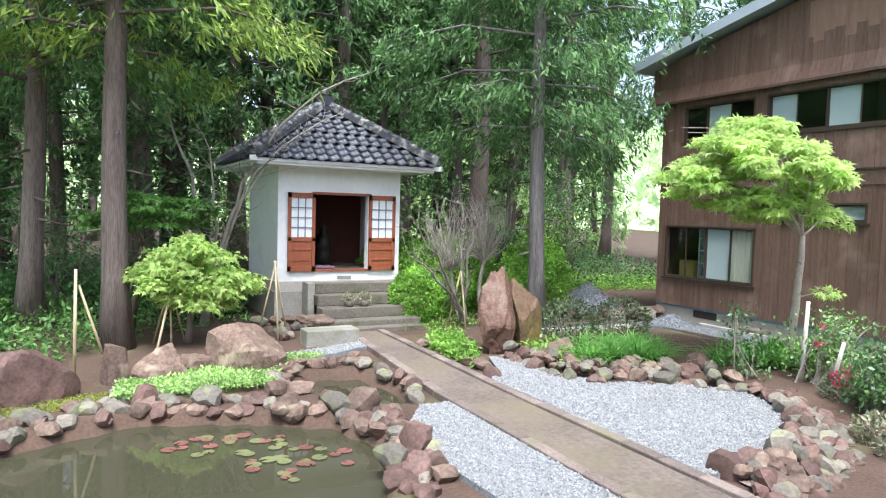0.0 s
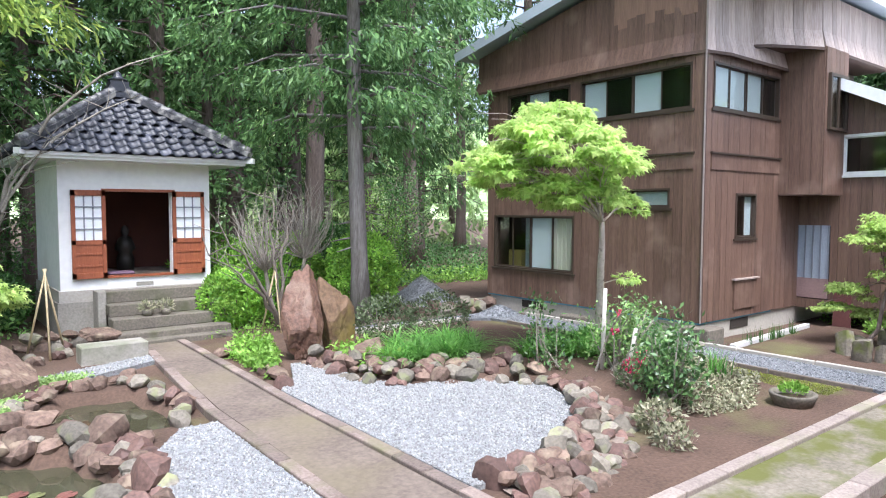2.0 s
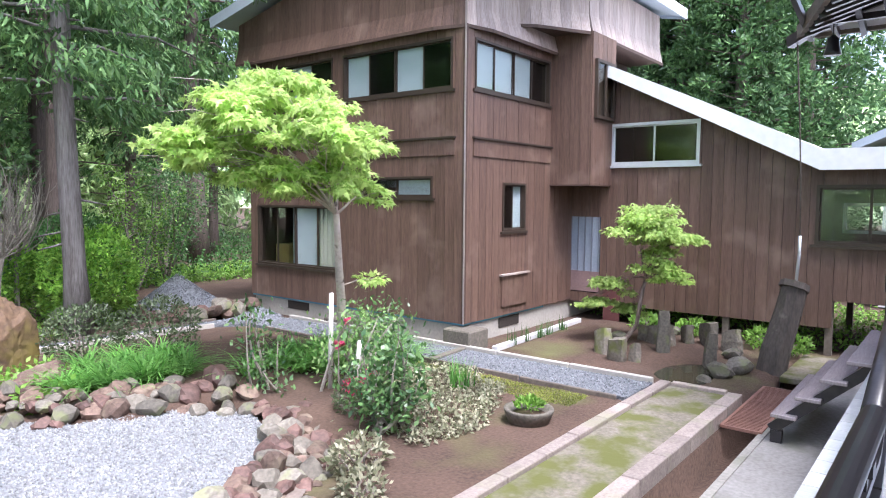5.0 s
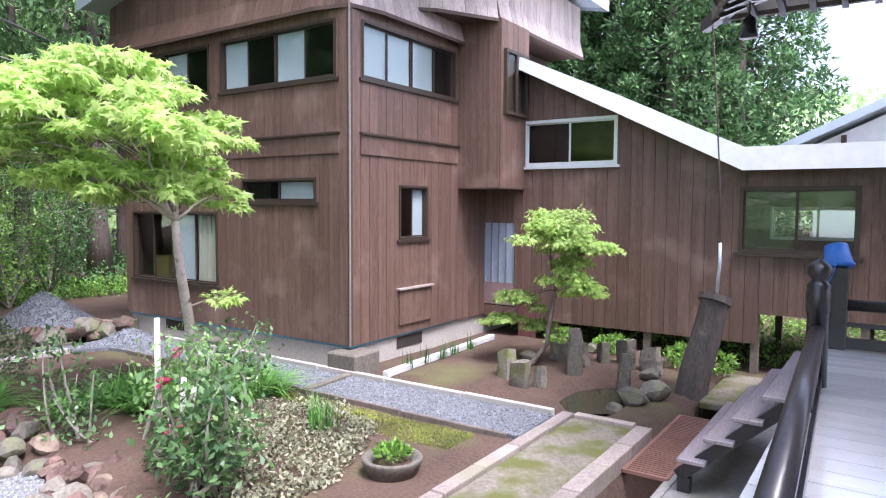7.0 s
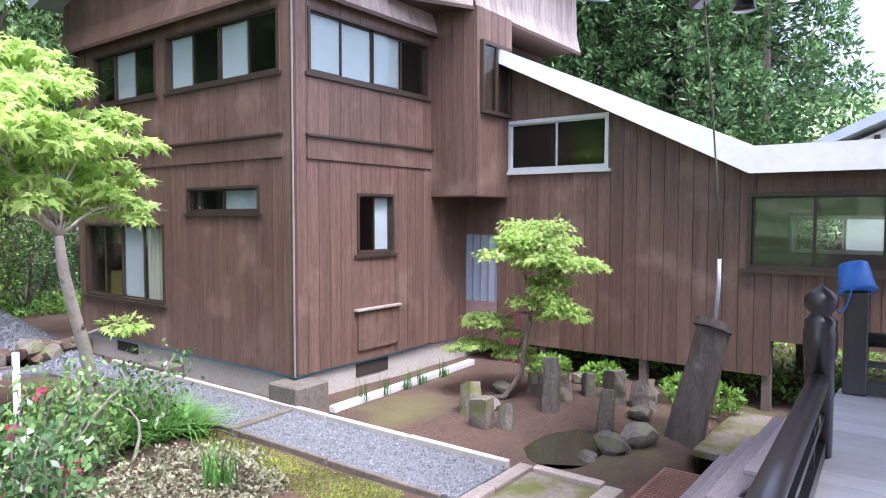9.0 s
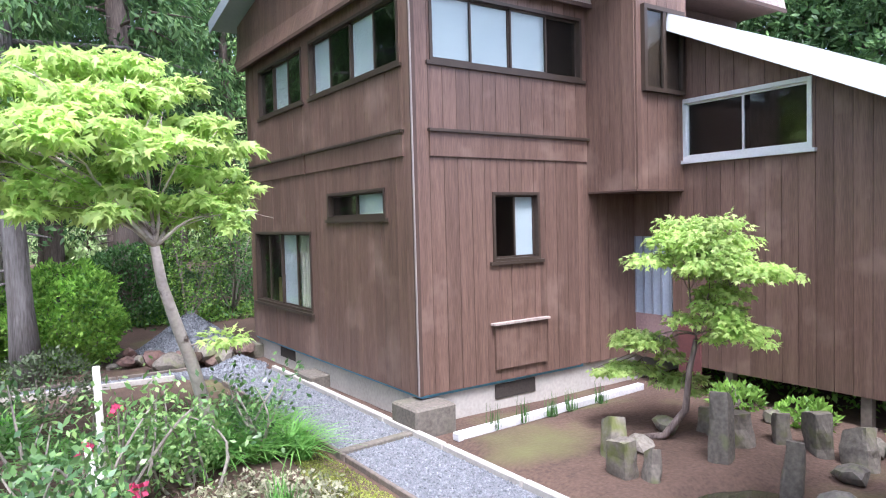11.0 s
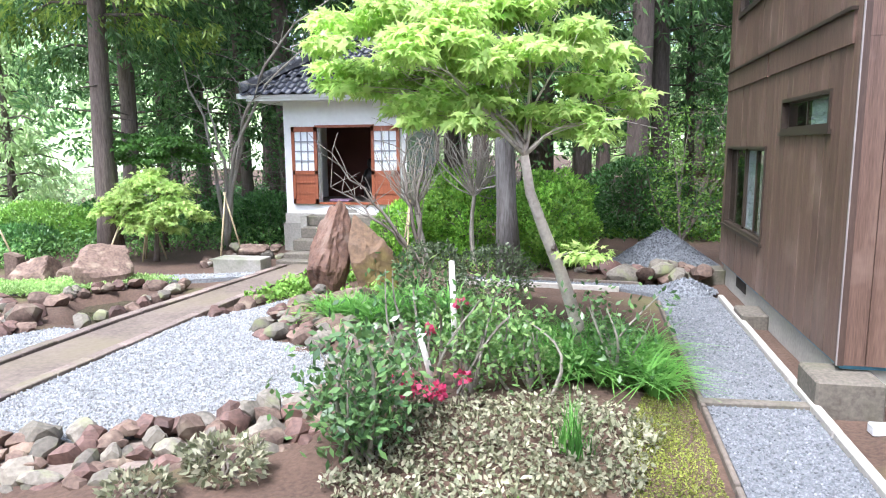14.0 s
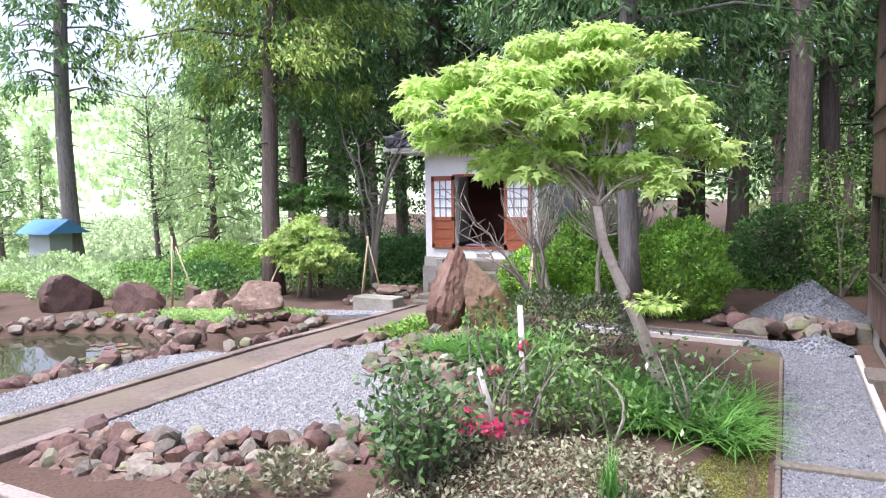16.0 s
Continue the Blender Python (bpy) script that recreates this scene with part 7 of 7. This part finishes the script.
# drain grate
gr = thing("drain_grate", "rusty steel bar grate over the drain", "grate", at=(11.4, 1.6, 0.0))
part("grate_frame", MB().box(10.5, 1.4, 0.0, 12.35, 1.43, 0.03).box(10.5, 1.77, 0.0, 12.35, 1.8, 0.03).box(10.5, 1.43, 0.0, 10.53, 1.77, 0.03).box(12.32, 1.43, 0.0, 12.35, 1.77, 0.03), RUST, gr)
for i in range(36):
    x = 10.56 + i * 0.049
    part("grate_bar", MB().box(x, 1.43, 0.002, x + 0.018, 1.77, 0.028), RUST, gr)
solid("drain_cover", MB().box(13.0, 1.05, -0.06, 14.6, 1.75, 0.03), MOSSCONC, "mossy concrete slab beside the drain pit", "slab", bevel=0.015)
# white edging below the house wall
solid("plinth_edging", MB().beam((11.6, 5.3, 0.11), (14.6, 5.45, 0.11), 0.1, 0.08), mat("white_edging", (0.66, 0.66, 0.66), (0.5, 0.5, 0.5), rough=0.7), "long white concrete edging before the plinth", "kerb", bevel=0.008)
# lily pads
PAD_RED = leafmat("reddish_lily_pad", (0.24, 0.1, 0.085), (0.13, 0.06, 0.05), rnd=0.3, trans=0.1, rough=0.35)
PAD = leafmat("water_lily_pad", (0.17, 0.25, 0.09), (0.16, 0.075, 0.065), rnd=0.25, trans=0.1, rough=0.35)
random.seed(61)
pads = spread(34, [(0.5, 7.0), (1.5, 7.0), (2.3, 6.4), (2.4, 5.6), (1.7, 5.5), (1.2, 6.2)])
for x, y in [(0.9, 6.9), (1.15, 6.7), (1.5, 6.9), (1.0, 6.5), (1.4, 6.4), (2.0, 6.3), (1.8, 6.6), (2.2, 6.0)] + pads:
    r = random.uniform(0.05, 0.085)
    a0 = random.random() * 6
    solid("lily_pad", MB().add([(x, y, -0.066)] + [(x + r * math.cos(a0 + 0.25 + 5.8 * i / 13), y + r * 0.95 * math.sin(a0 + 0.25 + 5.8 * i / 13), -0.072 + 0.004 * (i % 2)) for i in range(14)], [(0, i + 1, i + 2) for i in range(13)]), PAD if random.random() < 0.6 else PAD_RED, "round water-lily pad floating on the pond", "lily pad", "lily pads on the pond")
# far things
NEIGH = thing("neighbour_house", "white gabled house with brown timbers and a grey roof", "house", at=(21, -3, 0))
part("gable_wall", MB().add([(21, 1.4, 0), (21, -7, 0), (21, -7, 3.6), (21, -2.8, 5.5), (21, 1.4, 3.6), (21.2, 1.4, 0), (21.2, -7, 0), (21.2, -7, 3.6), (21.2, -2.8, 5.5), (21.2, 1.4, 3.6)], [(0, 1, 2, 3, 4), (9, 8, 7, 6, 5), (0, 4, 9, 5), (1, 6, 7, 2)]), PLASTER, NEIGH)
part("body", MB().box(21.2, -7, 0, 29, 1.4, 3.55), PLASTER, NEIGH)
for y in (0.9, 0.1, -0.7, -1.5, -2.3, -3.1):
    part("timber", MB().box(20.96, y - 0.05, 3.3, 21.0, y + 0.05, 3.55 + (1.4 - y) * 0.44), SIDING_DARK, NEIGH)
part("timber", MB().box(20.95, -7, 3.2, 21.0, 1.4, 3.34), SIDING_DARK, NEIGH)
part("window", MB().box(20.94, -1.4, 2.3, 20.99, 0.3, 3.1), GLASS, NEIGH)
nr2 = MB()
for s in (1, -1):
    y_e = 2.0 if s > 0 else -7.6
    nr2.add([(20.5, y_e, 3.42), (29.5, y_e, 3.42), (29.5, -2.8, 5.6), (20.5, -2.8, 5.6), (20.5, y_e, 3.6), (29.5, y_e, 3.6), (29.5, -2.8, 5.8), (20.5, -2.8, 5.8)], [(0, 1, 2, 3), (4, 7, 6, 5), (0, 3, 7, 4), (0, 4, 5, 1), (1, 5, 6, 2)])
part("roof", nr2, ROOF_METAL, NEIGH, "grey roof with a pale verge")
hut = thing("meter_hut", "small grey hut with a blue roof", "hut", at=(-13.3, 15, -0.9))
part("body", MB().box(-13.9, 14.7, -1.2, -12.7, 15.6, 1.1), mat("grey_painted_steel", (0.4, 0.43, 0.46), rough=0.6), hut)
part("roof", MB().add([(-14.3, 14.4, 1.0), (-12.3, 14.4, 1.0), (-12.3, 15.2, 1.5), (-14.3, 15.2, 1.5), (-14.3, 16.0, 1.0), (-12.3, 16.0, 1.0)], [(0, 1, 2, 3), (3, 2, 5, 4), (0, 3, 4), (1, 5, 2)]), mat("blue_sheet_roof", (0.1, 0.27, 0.5), rough=0.5), hut, "blue sheet roof")
tree_from(*K2, "dark conifer on a tall bare grey trunk", (-13.0, 15.8, -0.9), 30, 1.2, "", BARK_GREY)
# thin bright trees on the bank
random.seed(71)
for x, y in ((-7.5, 15.0), (-10.5, 18.5), (-13, 13)):
    e = thing("young_tree", "slender tree with sparse yellow-green leaves", "tree", "slender trees on the bank", at=(x, y, -0.5))
    t, lv = MB(), MB()
    pts = limb(t, (x, y, -0.7), (x - 0.3, y, 5.4), 0.1, 0.02, 0.05, 9, 7)
    for q in pts[3:]:
        for _ in range(5):
            end = q + Vector((random.gauss(0, 0.9), random.gauss(0, 0.9), random.uniform(0.2, 1.0)))
            limb(t, q, end, 0.02, 0.004, 0.12, 4, 4)
            n = 70
            p = np.array(q)[None] + (np.array(end) - np.array(q))[None] * rng.random((n, 1)) + rng.normal(size=(n, 3)) * 0.3
            leaves(lv, p, rng.normal(size=(n, 3)), rng.normal(size=(n, 3)) * 0.5 + (0, 0, 1), 0.13, 0.08, KITE, 0.1)
    part("trunk", t, BARK, e)
    part("leaves", lv, FARGREEN, e)
